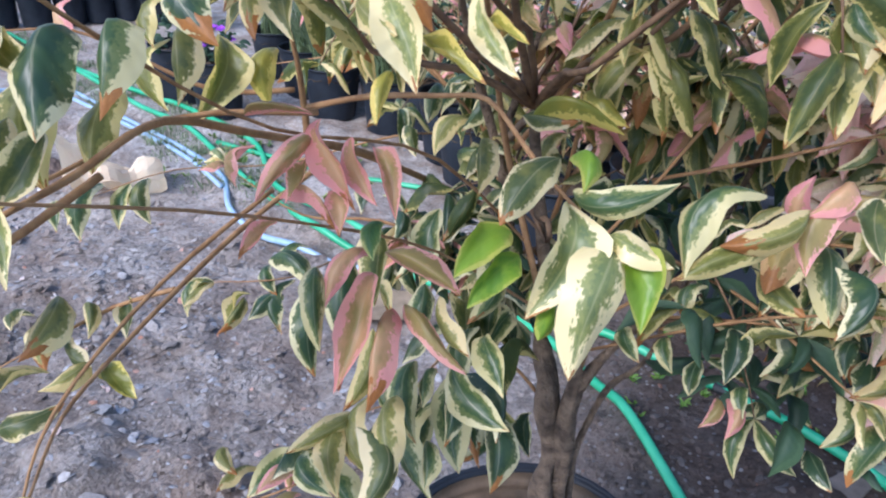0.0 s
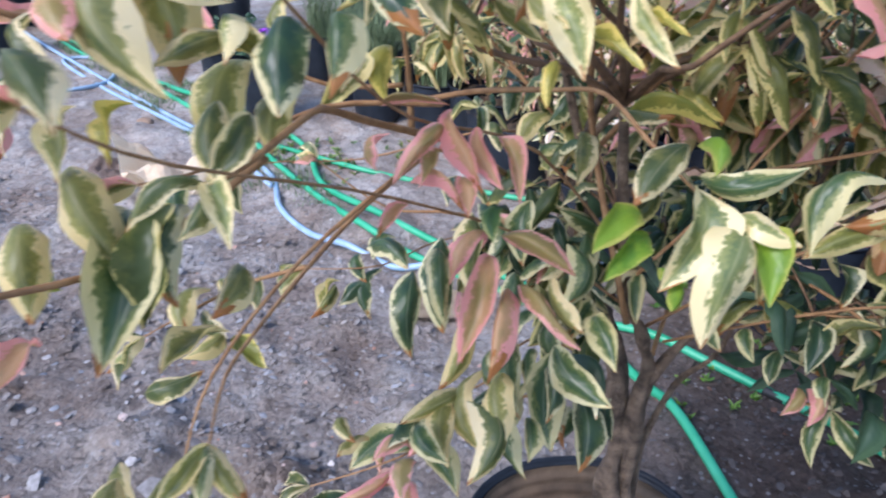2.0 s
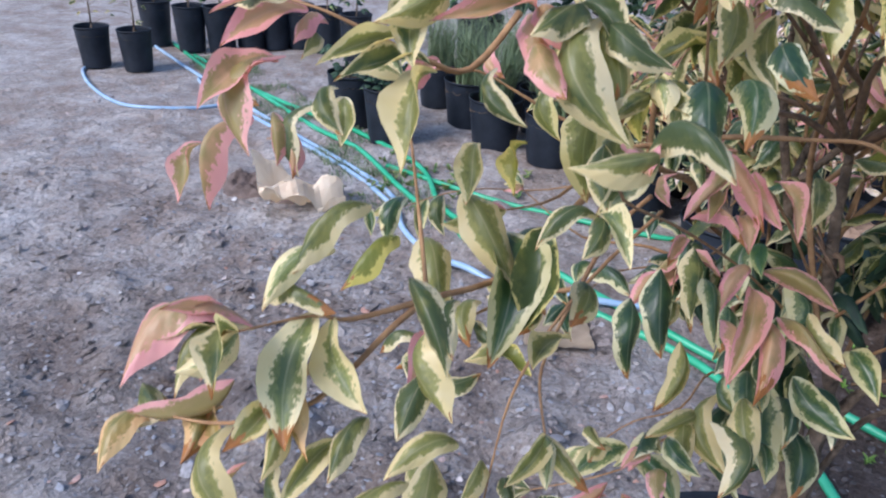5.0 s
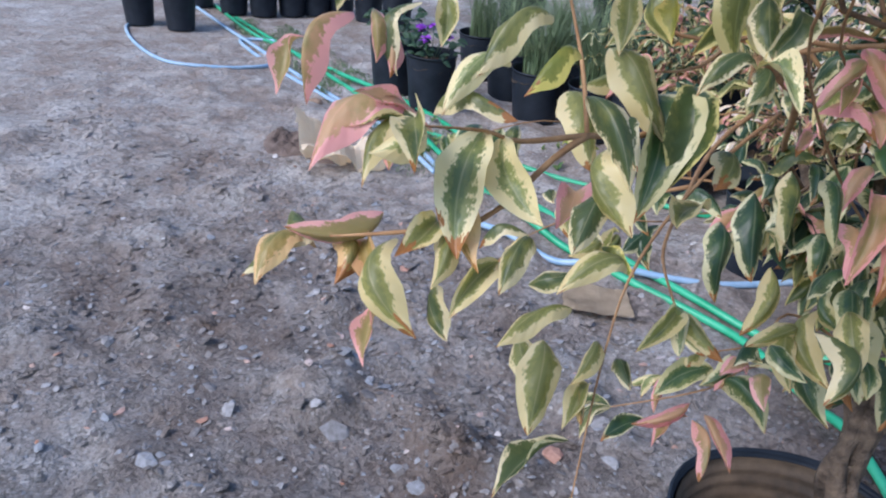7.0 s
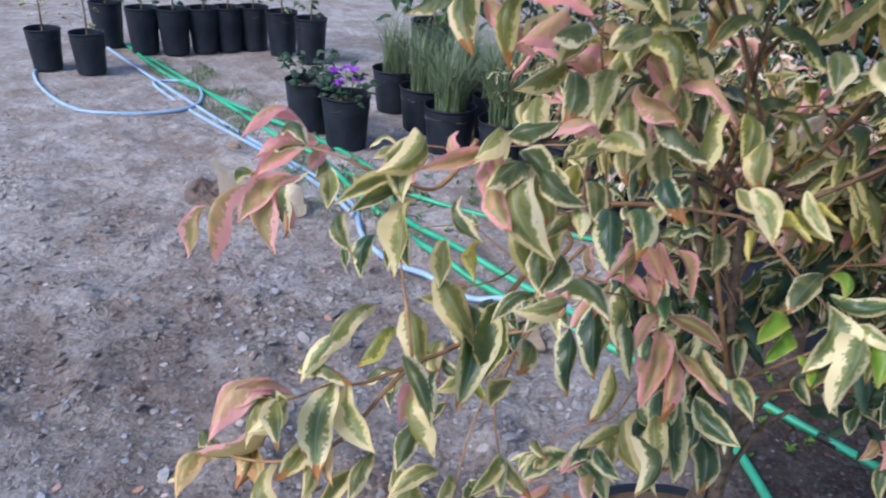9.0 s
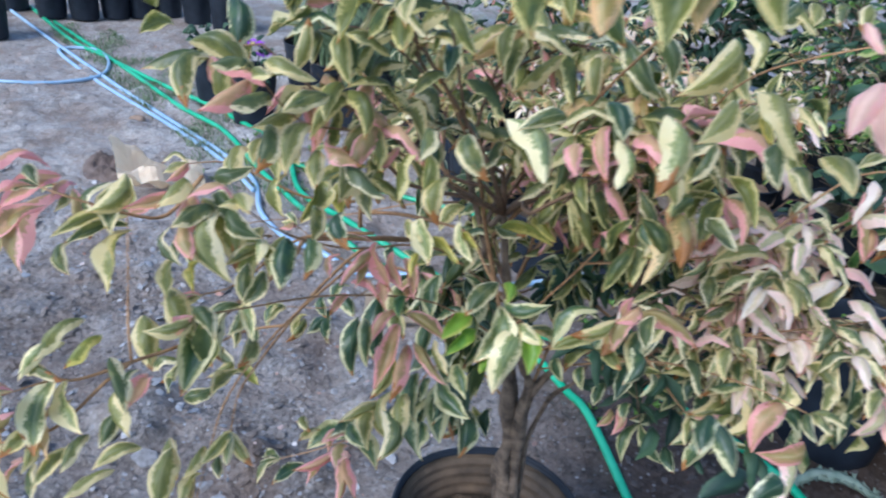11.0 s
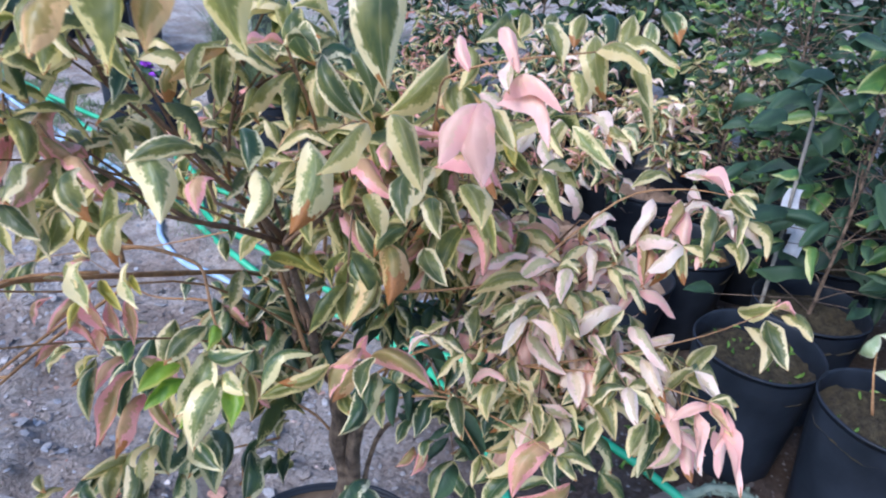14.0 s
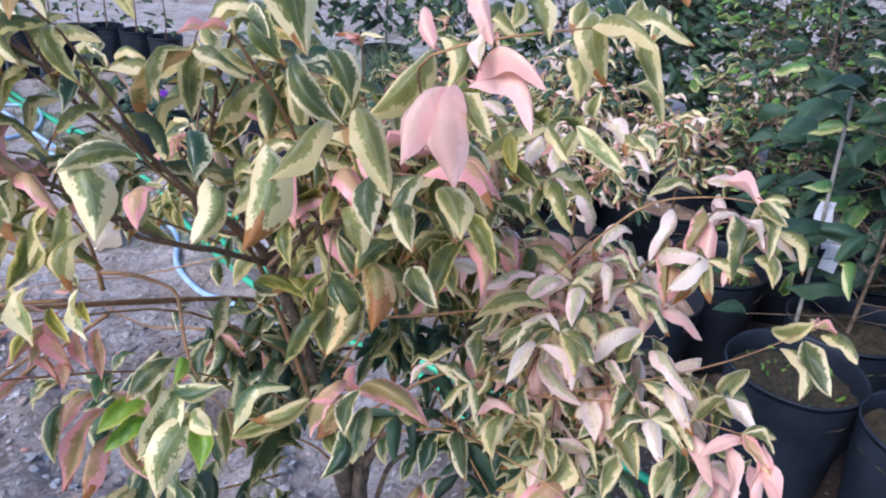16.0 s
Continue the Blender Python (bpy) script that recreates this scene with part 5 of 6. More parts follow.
spray([
    ("V", (0.858, 0.956, 1.032), (0.875, 0.908, 1.004), 0.037),
    ("V", (0.880, 0.955, 1.047), (0.903, 0.904, 1.018), 0.032),
    ("V", (0.895, 0.955, 1.059), (0.922, 0.917, 1.055), 0.032),
    ("V", (0.848, 0.969, 1.050), (0.879, 0.948, 1.079), 0.026),
    ("V", (0.803, 0.944, 0.979), (0.816, 0.906, 0.965), 0.032),
    ("V", (0.828, 0.949, 1.001), (0.794, 0.915, 0.967), 0.026),
])  # far right spray
spray([
    ("V", (0.197, 0.634, 0.911), (0.210, 0.584, 0.887), 0.033),
    ("V", (0.219, 0.657, 0.925), (0.229, 0.610, 0.904), 0.032),
    ("D", (0.169, 0.613, 0.904), (0.195, 0.588, 0.898), 0.029),
    ("P", (0.170, 0.593, 0.885), (0.172, 0.559, 0.883), 0.036),
    ("D", (0.254, 0.684, 0.939), (0.298, 0.652, 0.921), 0.029),
    ("V", (0.000, 0.508, 0.916), (0.027, 0.475, 0.901), 0.036),
])  # low left twelve
spray([
    ("D", (0.503, 0.467, 1.150), (0.494, 0.433, 1.142), 0.029),
    ("D", (0.490, 0.463, 1.144), (0.518, 0.427, 1.136), 0.027),
    ("K", (0.532, 0.442, 1.125), (0.499, 0.412, 1.121), 0.024),
    ("D", (0.555, 0.441, 1.126), (0.530, 0.413, 1.124), 0.024),
])  # bottom right
spray([
    ("D", (0.571, 0.845, 0.852), (0.556, 0.805, 0.825), 0.045),
    ("D", (0.593, 0.858, 0.884), (0.586, 0.815, 0.855), 0.045),
    ("D", (0.605, 0.821, 0.841), (0.577, 0.780, 0.809), 0.051),
    ("K", (0.592, 0.799, 0.806), (0.600, 0.774, 0.815), 0.028),
    ("D", (0.554, 0.817, 0.806), (0.566, 0.779, 0.801), 0.040),
    ("D", (0.564, 0.885, 0.908), (0.557, 0.854, 0.892), 0.028),
    ("D", (0.590, 0.889, 0.935), (0.583, 0.856, 0.914), 0.028),
    ("D", (0.459, 0.876, 0.843), (0.449, 0.842, 0.828), 0.028),
    ("D", (0.492, 0.918, 0.925), (0.498, 0.879, 0.900), 0.040),
    ("D", (0.535, 0.906, 0.927), (0.525, 0.873, 0.903), 0.040),
])  # right dark more
spray([
    ("D", (0.244, 0.832, 0.947), (0.245, 0.792, 0.905), 0.043),
    ("D", (0.205, 0.848, 0.978), (0.208, 0.811, 0.934), 0.037),
    ("D", (0.199, 0.825, 0.913), (0.203, 0.788, 0.882), 0.037),
    ("D", (0.274, 0.770, 0.827), (0.285, 0.719, 0.788), 0.037),
    ("D", (0.200, 0.779, 0.820), (0.203, 0.735, 0.788), 0.031),
    ("D", (0.253, 0.806, 0.889), (0.254, 0.768, 0.859), 0.037),
])  # trunk side
spray([
    ("P", (0.730, 0.907, 1.207), (0.717, 0.874, 1.173), 0.024),
    ("R", (0.701, 0.911, 1.200), (0.686, 0.875, 1.159), 0.024),
    ("V", (0.759, 0.899, 1.207), (0.761, 0.855, 1.159), 0.026),
    ("S", (0.741, 0.913, 1.229), (0.782, 0.875, 1.222), 0.021),
    ("V", (0.776, 0.895, 1.212), (0.790, 0.858, 1.186), 0.021),
    ("S", (0.741, 0.900, 1.196), (0.742, 0.861, 1.160), 0.024),
    ("P", (0.697, 0.906, 1.185), (0.706, 0.853, 1.125), 0.021),
    ("V", (0.716, 0.917, 1.224), (0.675, 0.901, 1.215), 0.021),
    ("R", (0.759, 0.909, 1.234), (0.723, 0.899, 1.239), 0.018),
    ("R", (0.665, 0.907, 1.171), (0.638, 0.885, 1.161), 0.032),
    ("V", (0.784, 0.878, 1.175), (0.797, 0.845, 1.164), 0.024),
    ("V", (0.733, 0.893, 1.174), (0.713, 0.853, 1.126), 0.024),
], 0.70)  # right bunch
spray([
    ("S", (0.771, 0.883, 1.178), (0.756, 0.854, 1.154), 0.021),
], 0.70)  # right bunch
spray([
    ("V", (0.592, 1.163, 1.195), (0.575, 1.131, 1.161), 0.042),
    ("R", (0.622, 1.167, 1.206), (0.658, 1.137, 1.179), 0.034),
    ("V", (0.647, 1.163, 1.194), (0.683, 1.139, 1.190), 0.034),
    ("V", (0.574, 1.166, 1.208), (0.556, 1.136, 1.182), 0.034),
    ("C", (0.634, 1.158, 1.177), (0.663, 1.127, 1.150), 0.039),
    ("R", (0.546, 1.157, 1.182), (0.530, 1.123, 1.149), 0.031),
    ("V", (0.608, 1.170, 1.219), (0.615, 1.159, 1.255), 0.026),
    ("R", (0.672, 1.161, 1.190), (0.692, 1.130, 1.162), 0.029),
    ("R", (0.564, 1.154, 1.169), (0.588, 1.121, 1.133), 0.029),
], 0.80)  # right bunch behind
spray([
    ("R", (0.521, 1.041, 1.036), (0.473, 1.010, 1.035), 0.031),
    ("R", (0.561, 1.043, 1.033), (0.600, 1.026, 1.040), 0.031),
    ("R", (0.501, 1.030, 1.021), (0.447, 0.993, 1.013), 0.034),
    ("R", (0.628, 1.053, 1.049), (0.627, 1.014, 1.017), 0.031),
    ("R", (0.549, 1.030, 1.011), (0.509, 0.995, 0.997), 0.031),
    ("V", (0.465, 1.041, 1.053), (0.437, 1.019, 1.067), 0.031),
    ("S", (0.698, 1.045, 1.039), (0.691, 1.010, 1.014), 0.023),
    ("V", (0.668, 1.022, 0.994), (0.658, 0.985, 0.970), 0.031),
    ("R", (0.623, 1.020, 0.987), (0.665, 0.986, 0.971), 0.032),
    ("R", (0.683, 1.023, 0.996), (0.702, 0.983, 0.971), 0.031),
    ("V", (0.722, 1.012, 0.984), (0.719, 0.975, 0.962), 0.031),
], 0.72)  # right white three
spray([
    ("S", (0.676, 0.935, 1.005), (0.672, 0.880, 0.958), 0.047),
    ("S", (0.506, 0.907, 0.972), (0.539, 0.859, 0.936), 0.038),
    ("S", (0.570, 0.937, 1.008), (0.591, 0.900, 0.986), 0.028),
    ("R", (0.613, 0.911, 0.966), (0.617, 0.855, 0.923), 0.035),
    ("R", (0.704, 0.933, 1.004), (0.711, 0.882, 0.966), 0.031),
    ("V", (0.599, 0.859, 0.897), (0.567, 0.812, 0.877), 0.034),
    ("S", (0.611, 0.838, 0.873), (0.578, 0.796, 0.859), 0.037),
    ("R", (0.770, 0.932, 1.018), (0.736, 0.912, 1.016), 0.024),
    ("R", (0.768, 0.913, 0.989), (0.775, 0.878, 0.975), 0.024),
    ("V", (0.799, 0.882, 0.953), (0.822, 0.853, 0.956), 0.032),
    ("S", (0.804, 0.857, 0.923), (0.811, 0.809, 0.900), 0.032),
    ("S", (0.833, 0.860, 0.936), (0.839, 0.812, 0.913), 0.028),
], 0.66)  # right white four
spray([
    ("V", (0.590, 0.771, 1.413), (0.586, 0.747, 1.392), 0.029),
    ("D", (0.608, 0.772, 1.414), (0.618, 0.747, 1.387), 0.029),
    ("V", (0.630, 0.772, 1.417), (0.631, 0.747, 1.388), 0.029),
    ("C", (0.643, 0.771, 1.414), (0.639, 0.748, 1.393), 0.020),
    ("V", (0.527, 0.763, 1.407), (0.506, 0.736, 1.387), 0.025),
    ("V", (0.519, 0.760, 1.398), (0.546, 0.742, 1.386), 0.025),
    ("V", (0.538, 0.765, 1.408), (0.539, 0.742, 1.392), 0.025),
    ("V", (0.563, 0.768, 1.410), (0.563, 0.746, 1.396), 0.029),
    ("V", (0.477, 0.746, 1.368), (0.438, 0.702, 1.323), 0.029),
    ("V", (0.485, 0.750, 1.378), (0.497, 0.725, 1.348), 0.033),
    ("V", (0.495, 0.746, 1.347), (0.505, 0.719, 1.322), 0.021),
    ("E", (0.361, 0.711, 1.397), (0.382, 0.691, 1.361), 0.024),
])  # top near right
spray([
    ("V", (0.382, 0.713, 1.361), (0.426, 0.696, 1.318), 0.024),
    ("V", (0.403, 0.722, 1.364), (0.429, 0.701, 1.331), 0.022),
])  # top near right
# dark leaves among these last sprays paint the shade at the right
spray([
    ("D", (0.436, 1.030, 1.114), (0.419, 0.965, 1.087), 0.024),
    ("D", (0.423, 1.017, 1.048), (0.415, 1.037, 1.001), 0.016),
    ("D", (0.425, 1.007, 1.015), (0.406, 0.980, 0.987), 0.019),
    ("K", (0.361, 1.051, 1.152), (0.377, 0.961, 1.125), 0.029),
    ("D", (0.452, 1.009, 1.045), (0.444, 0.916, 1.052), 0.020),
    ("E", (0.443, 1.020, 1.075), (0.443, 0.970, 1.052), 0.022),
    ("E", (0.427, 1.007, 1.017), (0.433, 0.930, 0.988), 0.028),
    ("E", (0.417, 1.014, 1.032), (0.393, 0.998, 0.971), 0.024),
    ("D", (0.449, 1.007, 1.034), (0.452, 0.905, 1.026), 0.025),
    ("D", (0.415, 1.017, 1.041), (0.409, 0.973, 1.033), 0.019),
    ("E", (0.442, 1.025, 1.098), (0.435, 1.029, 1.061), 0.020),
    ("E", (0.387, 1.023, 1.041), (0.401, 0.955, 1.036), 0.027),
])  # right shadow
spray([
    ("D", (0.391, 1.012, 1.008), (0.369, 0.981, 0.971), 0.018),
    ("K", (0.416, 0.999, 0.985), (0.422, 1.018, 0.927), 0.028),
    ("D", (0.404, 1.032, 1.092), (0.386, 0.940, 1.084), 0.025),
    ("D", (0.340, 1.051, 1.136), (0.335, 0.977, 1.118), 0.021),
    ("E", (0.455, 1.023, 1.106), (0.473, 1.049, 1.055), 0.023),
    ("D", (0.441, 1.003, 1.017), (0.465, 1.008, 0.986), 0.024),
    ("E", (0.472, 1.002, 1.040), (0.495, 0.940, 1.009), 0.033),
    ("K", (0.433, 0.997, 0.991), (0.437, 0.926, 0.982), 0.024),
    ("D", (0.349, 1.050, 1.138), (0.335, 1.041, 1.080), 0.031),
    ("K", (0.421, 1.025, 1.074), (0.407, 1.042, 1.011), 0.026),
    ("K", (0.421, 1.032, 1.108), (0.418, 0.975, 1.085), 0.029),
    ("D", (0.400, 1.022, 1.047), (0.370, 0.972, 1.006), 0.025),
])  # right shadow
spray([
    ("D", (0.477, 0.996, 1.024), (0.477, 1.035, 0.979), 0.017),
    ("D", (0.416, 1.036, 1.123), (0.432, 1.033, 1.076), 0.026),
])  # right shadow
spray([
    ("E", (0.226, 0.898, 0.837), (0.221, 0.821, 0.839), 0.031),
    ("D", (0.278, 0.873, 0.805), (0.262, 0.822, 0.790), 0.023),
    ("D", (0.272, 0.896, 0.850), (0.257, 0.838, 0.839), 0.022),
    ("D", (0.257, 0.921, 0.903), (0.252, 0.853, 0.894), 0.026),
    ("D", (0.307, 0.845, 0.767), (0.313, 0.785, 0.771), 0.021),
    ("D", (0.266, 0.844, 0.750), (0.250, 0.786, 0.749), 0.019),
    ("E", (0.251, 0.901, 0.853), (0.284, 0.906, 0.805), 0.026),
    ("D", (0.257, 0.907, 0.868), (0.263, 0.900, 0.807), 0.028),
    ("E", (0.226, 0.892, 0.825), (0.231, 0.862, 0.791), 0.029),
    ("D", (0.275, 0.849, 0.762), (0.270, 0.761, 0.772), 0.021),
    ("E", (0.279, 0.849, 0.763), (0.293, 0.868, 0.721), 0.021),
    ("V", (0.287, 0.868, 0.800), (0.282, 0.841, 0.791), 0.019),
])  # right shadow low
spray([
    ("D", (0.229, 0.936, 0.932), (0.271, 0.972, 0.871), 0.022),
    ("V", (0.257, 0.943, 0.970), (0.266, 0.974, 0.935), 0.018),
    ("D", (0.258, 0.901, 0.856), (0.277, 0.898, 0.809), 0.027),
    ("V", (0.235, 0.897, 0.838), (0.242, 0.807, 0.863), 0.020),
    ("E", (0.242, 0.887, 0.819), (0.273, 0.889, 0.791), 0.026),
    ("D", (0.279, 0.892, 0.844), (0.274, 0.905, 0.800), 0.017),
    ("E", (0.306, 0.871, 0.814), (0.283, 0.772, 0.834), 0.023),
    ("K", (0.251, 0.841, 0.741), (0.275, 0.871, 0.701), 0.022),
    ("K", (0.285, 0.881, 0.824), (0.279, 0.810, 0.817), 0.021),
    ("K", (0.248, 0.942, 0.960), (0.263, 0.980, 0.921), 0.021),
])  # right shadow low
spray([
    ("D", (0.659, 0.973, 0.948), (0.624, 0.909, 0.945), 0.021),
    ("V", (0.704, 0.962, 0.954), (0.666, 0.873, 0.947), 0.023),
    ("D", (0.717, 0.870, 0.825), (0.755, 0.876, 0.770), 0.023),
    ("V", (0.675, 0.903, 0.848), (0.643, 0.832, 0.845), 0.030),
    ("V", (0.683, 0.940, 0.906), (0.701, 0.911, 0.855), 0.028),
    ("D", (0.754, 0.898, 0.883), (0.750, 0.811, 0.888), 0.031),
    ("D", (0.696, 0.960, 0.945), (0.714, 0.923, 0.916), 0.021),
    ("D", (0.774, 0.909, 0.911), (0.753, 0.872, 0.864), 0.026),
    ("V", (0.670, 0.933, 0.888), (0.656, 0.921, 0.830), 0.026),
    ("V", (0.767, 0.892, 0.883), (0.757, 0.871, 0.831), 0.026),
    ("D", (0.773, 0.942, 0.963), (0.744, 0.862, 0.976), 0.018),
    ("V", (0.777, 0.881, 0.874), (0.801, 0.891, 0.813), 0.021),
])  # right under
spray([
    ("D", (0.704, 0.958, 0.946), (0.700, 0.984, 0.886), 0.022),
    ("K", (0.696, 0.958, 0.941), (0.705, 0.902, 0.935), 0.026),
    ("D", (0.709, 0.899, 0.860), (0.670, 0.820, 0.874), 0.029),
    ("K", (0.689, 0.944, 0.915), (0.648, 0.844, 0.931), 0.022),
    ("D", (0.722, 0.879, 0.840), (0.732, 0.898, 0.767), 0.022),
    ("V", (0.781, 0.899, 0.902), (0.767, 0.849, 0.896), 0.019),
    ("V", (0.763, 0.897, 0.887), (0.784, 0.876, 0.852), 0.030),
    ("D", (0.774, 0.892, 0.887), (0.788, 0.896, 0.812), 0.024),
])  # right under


ROOTS = ((0.292, 1.03, 0.75), (0.250, 1.10, 0.80), (0.325, 0.95, 0.80), (0.425, 1.01, 0.79), (0.205, 1.18, 0.83), (0.29, 0.92, 0.95), (0.50, 1.05, 0.98), (0.15, 1.22, 1.02), (0.275, 0.89, 1.07), (0.55, 1.02, 0.95))
# fuller growth inside and on the far side of the crown: centre, reach, sprays, colours
# D and K colours darken the inner and low masses in place of shade
crown = Foliage(shrub, simple("brown_twig", (0.10, 0.062, 0.04), (0.24, 0.145, 0.08), 90, 0.85, 0.4, 0.001))
for c, reach, count, kinds in (
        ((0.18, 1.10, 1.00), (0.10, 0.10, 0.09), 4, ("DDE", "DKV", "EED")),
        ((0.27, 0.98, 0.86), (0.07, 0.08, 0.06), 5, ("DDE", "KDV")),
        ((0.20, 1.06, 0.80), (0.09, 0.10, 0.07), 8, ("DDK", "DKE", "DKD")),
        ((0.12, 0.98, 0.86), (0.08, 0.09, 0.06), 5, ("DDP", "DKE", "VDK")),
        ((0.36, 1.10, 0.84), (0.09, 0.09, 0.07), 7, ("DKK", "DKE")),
        ((0.60, 0.80, 0.93), (0.12, 0.10, 0.07), 6, ("VDR", "RDV", "DEV")),
        ((0.60, 0.95, 1.09), (0.14, 0.12, 0.06), 16, ("RCS", "SRC", "RRS")),
        ((0.56, 0.90, 0.99), (0.12, 0.10, 0.06), 8, ("RCV", "VVR")),
        ((0.30, 1.05, 1.10), (0.19, 0.13, 0.13), 8, ("EEDP", "EPEO", "EPVD", "EVE")),
        ((0.45, 0.95, 1.20), (0.16, 0.14, 0.10), 8, ("EOOP", "EVEE", "VEEP")),
        ((0.43, 0.70, 1.24), (0.10, 0.09, 0.08), 6, ("EVP", "EEV", "VOEP")),
        ((0.36, 0.80, 1.19), (0.10, 0.10, 0.07), 4, ("EVE", "EPV")),
        ((0.12, 1.04, 1.13), (0.17, 0.12, 0.10), 6, ("VVE", "VDEV", "VPVE")),
        ((0.15, 0.90, 1.21), (0.14, 0.10, 0.06), 3, ("VVE", "VVP")),
        ((0.25, 0.96, 0.96), (0.09, 0.09, 0.06), 3, ("DDE", "VVD")),
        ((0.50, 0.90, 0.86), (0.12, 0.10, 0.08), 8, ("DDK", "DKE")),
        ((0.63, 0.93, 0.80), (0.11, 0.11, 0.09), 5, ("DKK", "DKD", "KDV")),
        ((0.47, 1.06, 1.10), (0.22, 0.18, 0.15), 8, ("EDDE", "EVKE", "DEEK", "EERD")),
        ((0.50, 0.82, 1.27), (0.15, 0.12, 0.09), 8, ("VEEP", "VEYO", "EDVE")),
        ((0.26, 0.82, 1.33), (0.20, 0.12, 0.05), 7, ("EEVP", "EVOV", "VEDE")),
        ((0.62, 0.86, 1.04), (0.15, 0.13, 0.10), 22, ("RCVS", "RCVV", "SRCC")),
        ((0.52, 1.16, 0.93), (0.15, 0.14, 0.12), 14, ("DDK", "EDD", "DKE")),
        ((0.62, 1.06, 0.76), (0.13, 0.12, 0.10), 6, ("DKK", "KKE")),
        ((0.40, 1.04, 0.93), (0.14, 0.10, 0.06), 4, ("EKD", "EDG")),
        ((0.40, 1.00, 1.05), (0.13, 0.11, 0.09), 7, ("EEO", "DEE", "EPV")),
        ((0.10, 0.72, 1.22), (0.13, 0.10, 0.05), 4, ("VVE", "VVD", "VCV")),
        ((0.16, 0.64, 1.38), (0.18, 0.12, 0.06), 5, ("EED", "EVD", "EEO")),
        ((0.11, 0.60, 1.30), (0.17, 0.13, 0.06), 4, ("EVP", "EVD", "EEO")),
        ((0.74, 0.91, 1.18), (0.07, 0.06, 0.05), 3, ("RVS", "VRP")),
        ((0.74, 0.92, 0.96), (0.12, 0.10, 0.08), 10, ("RSD", "ERV", "DVR"))):
    # one limb from the fork into each mass, with the sprays rooted along it
    centre = Vector(c)
    fork = min((Vector(q) for q in ROOTS), key=lambda q: (q - centre).length)
    elbow = fork.lerp(centre, 0.5) + Vector((rng.uniform(-0.04, 0.04), rng.uniform(-0.04, 0.04), -0.02))
    crown.twig([fork, fork.lerp(elbow, 0.5) + Vector((rng.uniform(-0.015, 0.015), rng.uniform(-0.015, 0.015), 0.012)), elbow, elbow.lerp(centre, 0.6) + Vector((0.0, 0.0, 0.015)), centre], 0.0038, 0.0014)
    for k in range(count):
        d = Vector((rng.gauss(0, 1), rng.gauss(0, 1), rng.gauss(0, 1))).normalized() * rng.random() ** 0.4
        tip = Vector((c[0] + reach[0] * d.x, c[1] + reach[1] * d.y, c[2] + reach[2] * d.z))
        root = elbow.lerp(centre, rng.uniform(0.1, 1.0))
        mid = root.lerp(tip, 0.55) + Vector((0, 0, 0.03))
        crown.twig([root, mid, tip], 0.0018, 0.0006)
        twig_leaves(shrub, [root, mid, tip], rng.choice(kinds), rng, 0.046 if c[0] > 0.55 and c[2] > 0.9 else 0.053, 0.046, lean=0.75, joined=crown)
crown.done()


# ---- other potted plants ----
def small_shrub(x, y, r, h, soil, seed, height, spread, n, kinds, size, label, lean=(0, 0), ribs=0, group="variegated plants in pots"):
    g = random.Random(seed)
    th = tagged(new("potted_plant"), label, "potted plant", group)
    th.location = (x, y, 0)
    pot_parts(th, r, h, soil, seed, ribs)
    top = Vector((lean[0] * 0.4, lean[1] * 0.4, h + height * 0.55))
    part("stem", tube([(0.01, 0, h * 0.7), (0.0, 0.01, h + height * 0.25), top], 0.007, 0.004, 7, 4, 0.3, seed), BARK, th)
    for k in range(n):
        a = 2 * math.pi * (k + g.random()) / n
        root = Vector((0.0, 0.01, h + height * 0.25)).lerp(top, g.random())
        tip = Vector((lean[0] + spread * math.cos(a) * g.uniform(0.5, 1), lean[1] + spread * math.sin(a) * g.uniform(0.5, 1), h + height * g.uniform(0.3, 1.0)))
        mid = root.lerp(tip, 0.55) + Vector((0, 0, 0.06 * height + 0.02))
        part("branch", tube([root, mid, tip], 0.003, 0.001, 6, 3), TWIG, th)
        twig_leaves(th, [root, mid, tip], kinds, g, size, size * 0.62)
    mass = Foliage(th)
    for k in range(n):
        a = 2 * math.pi * g.random()
        tip = Vector((lean[0] + spread * math.cos(a) * g.uniform(0.2, 1), lean[1] + spread * math.sin(a) * g.uniform(0.2, 1), h + height * g.uniform(0.15, 0.95)))
        root = top.lerp(Vector((0, 0, h)), g.random())
        mid = root.lerp(tip, 0.55) + Vector((0, 0, 0.03))
        mass.twig([root, mid, tip], 0.0025, 0.001)
        twig_leaves(th, [root, mid, tip], kinds, g, size, size * 0.7, joined=mass)
    mass.done()
    return th


# D and K leaves mixed in paint the dim shade of the thicket
small_shrub(0.60, 2.60, 0.18, 0.36, SAND, 22, 0.42, 0.24, 10, "VRDKRP", 0.066, "potted shrub with cream-edged leaves in a ribbed pot", (0.1, 0.05), 7)
small_shrub(0.98, 3.10, 0.17, 0.36, SAND, 23, 0.45, 0.22, 9, "VRCPD", 0.072, "potted shrub with cream and pink leaves", ribs=7)
small_shrub(0.496, 3.30, 0.18, 0.36, SOIL, 24, 0.5, 0.28, 13, "VDKRPD", 0.062, "potted shrub with cream-edged green leaves", ribs=7)
small_shrub(-0.25, 3.35, 0.16, 0.30, SOIL, 25, 0.45, 0.26, 12, "VKDPD", 0.062, "low potted shrub with cream-edged green leaves")
small_shrub(0.55, 3.75, 0.17, 0.34, SOIL, 26, 0.6, 0.30, 13, "VDKRK", 0.068, "potted shrub with cream-edged green leaves", ribs=7)
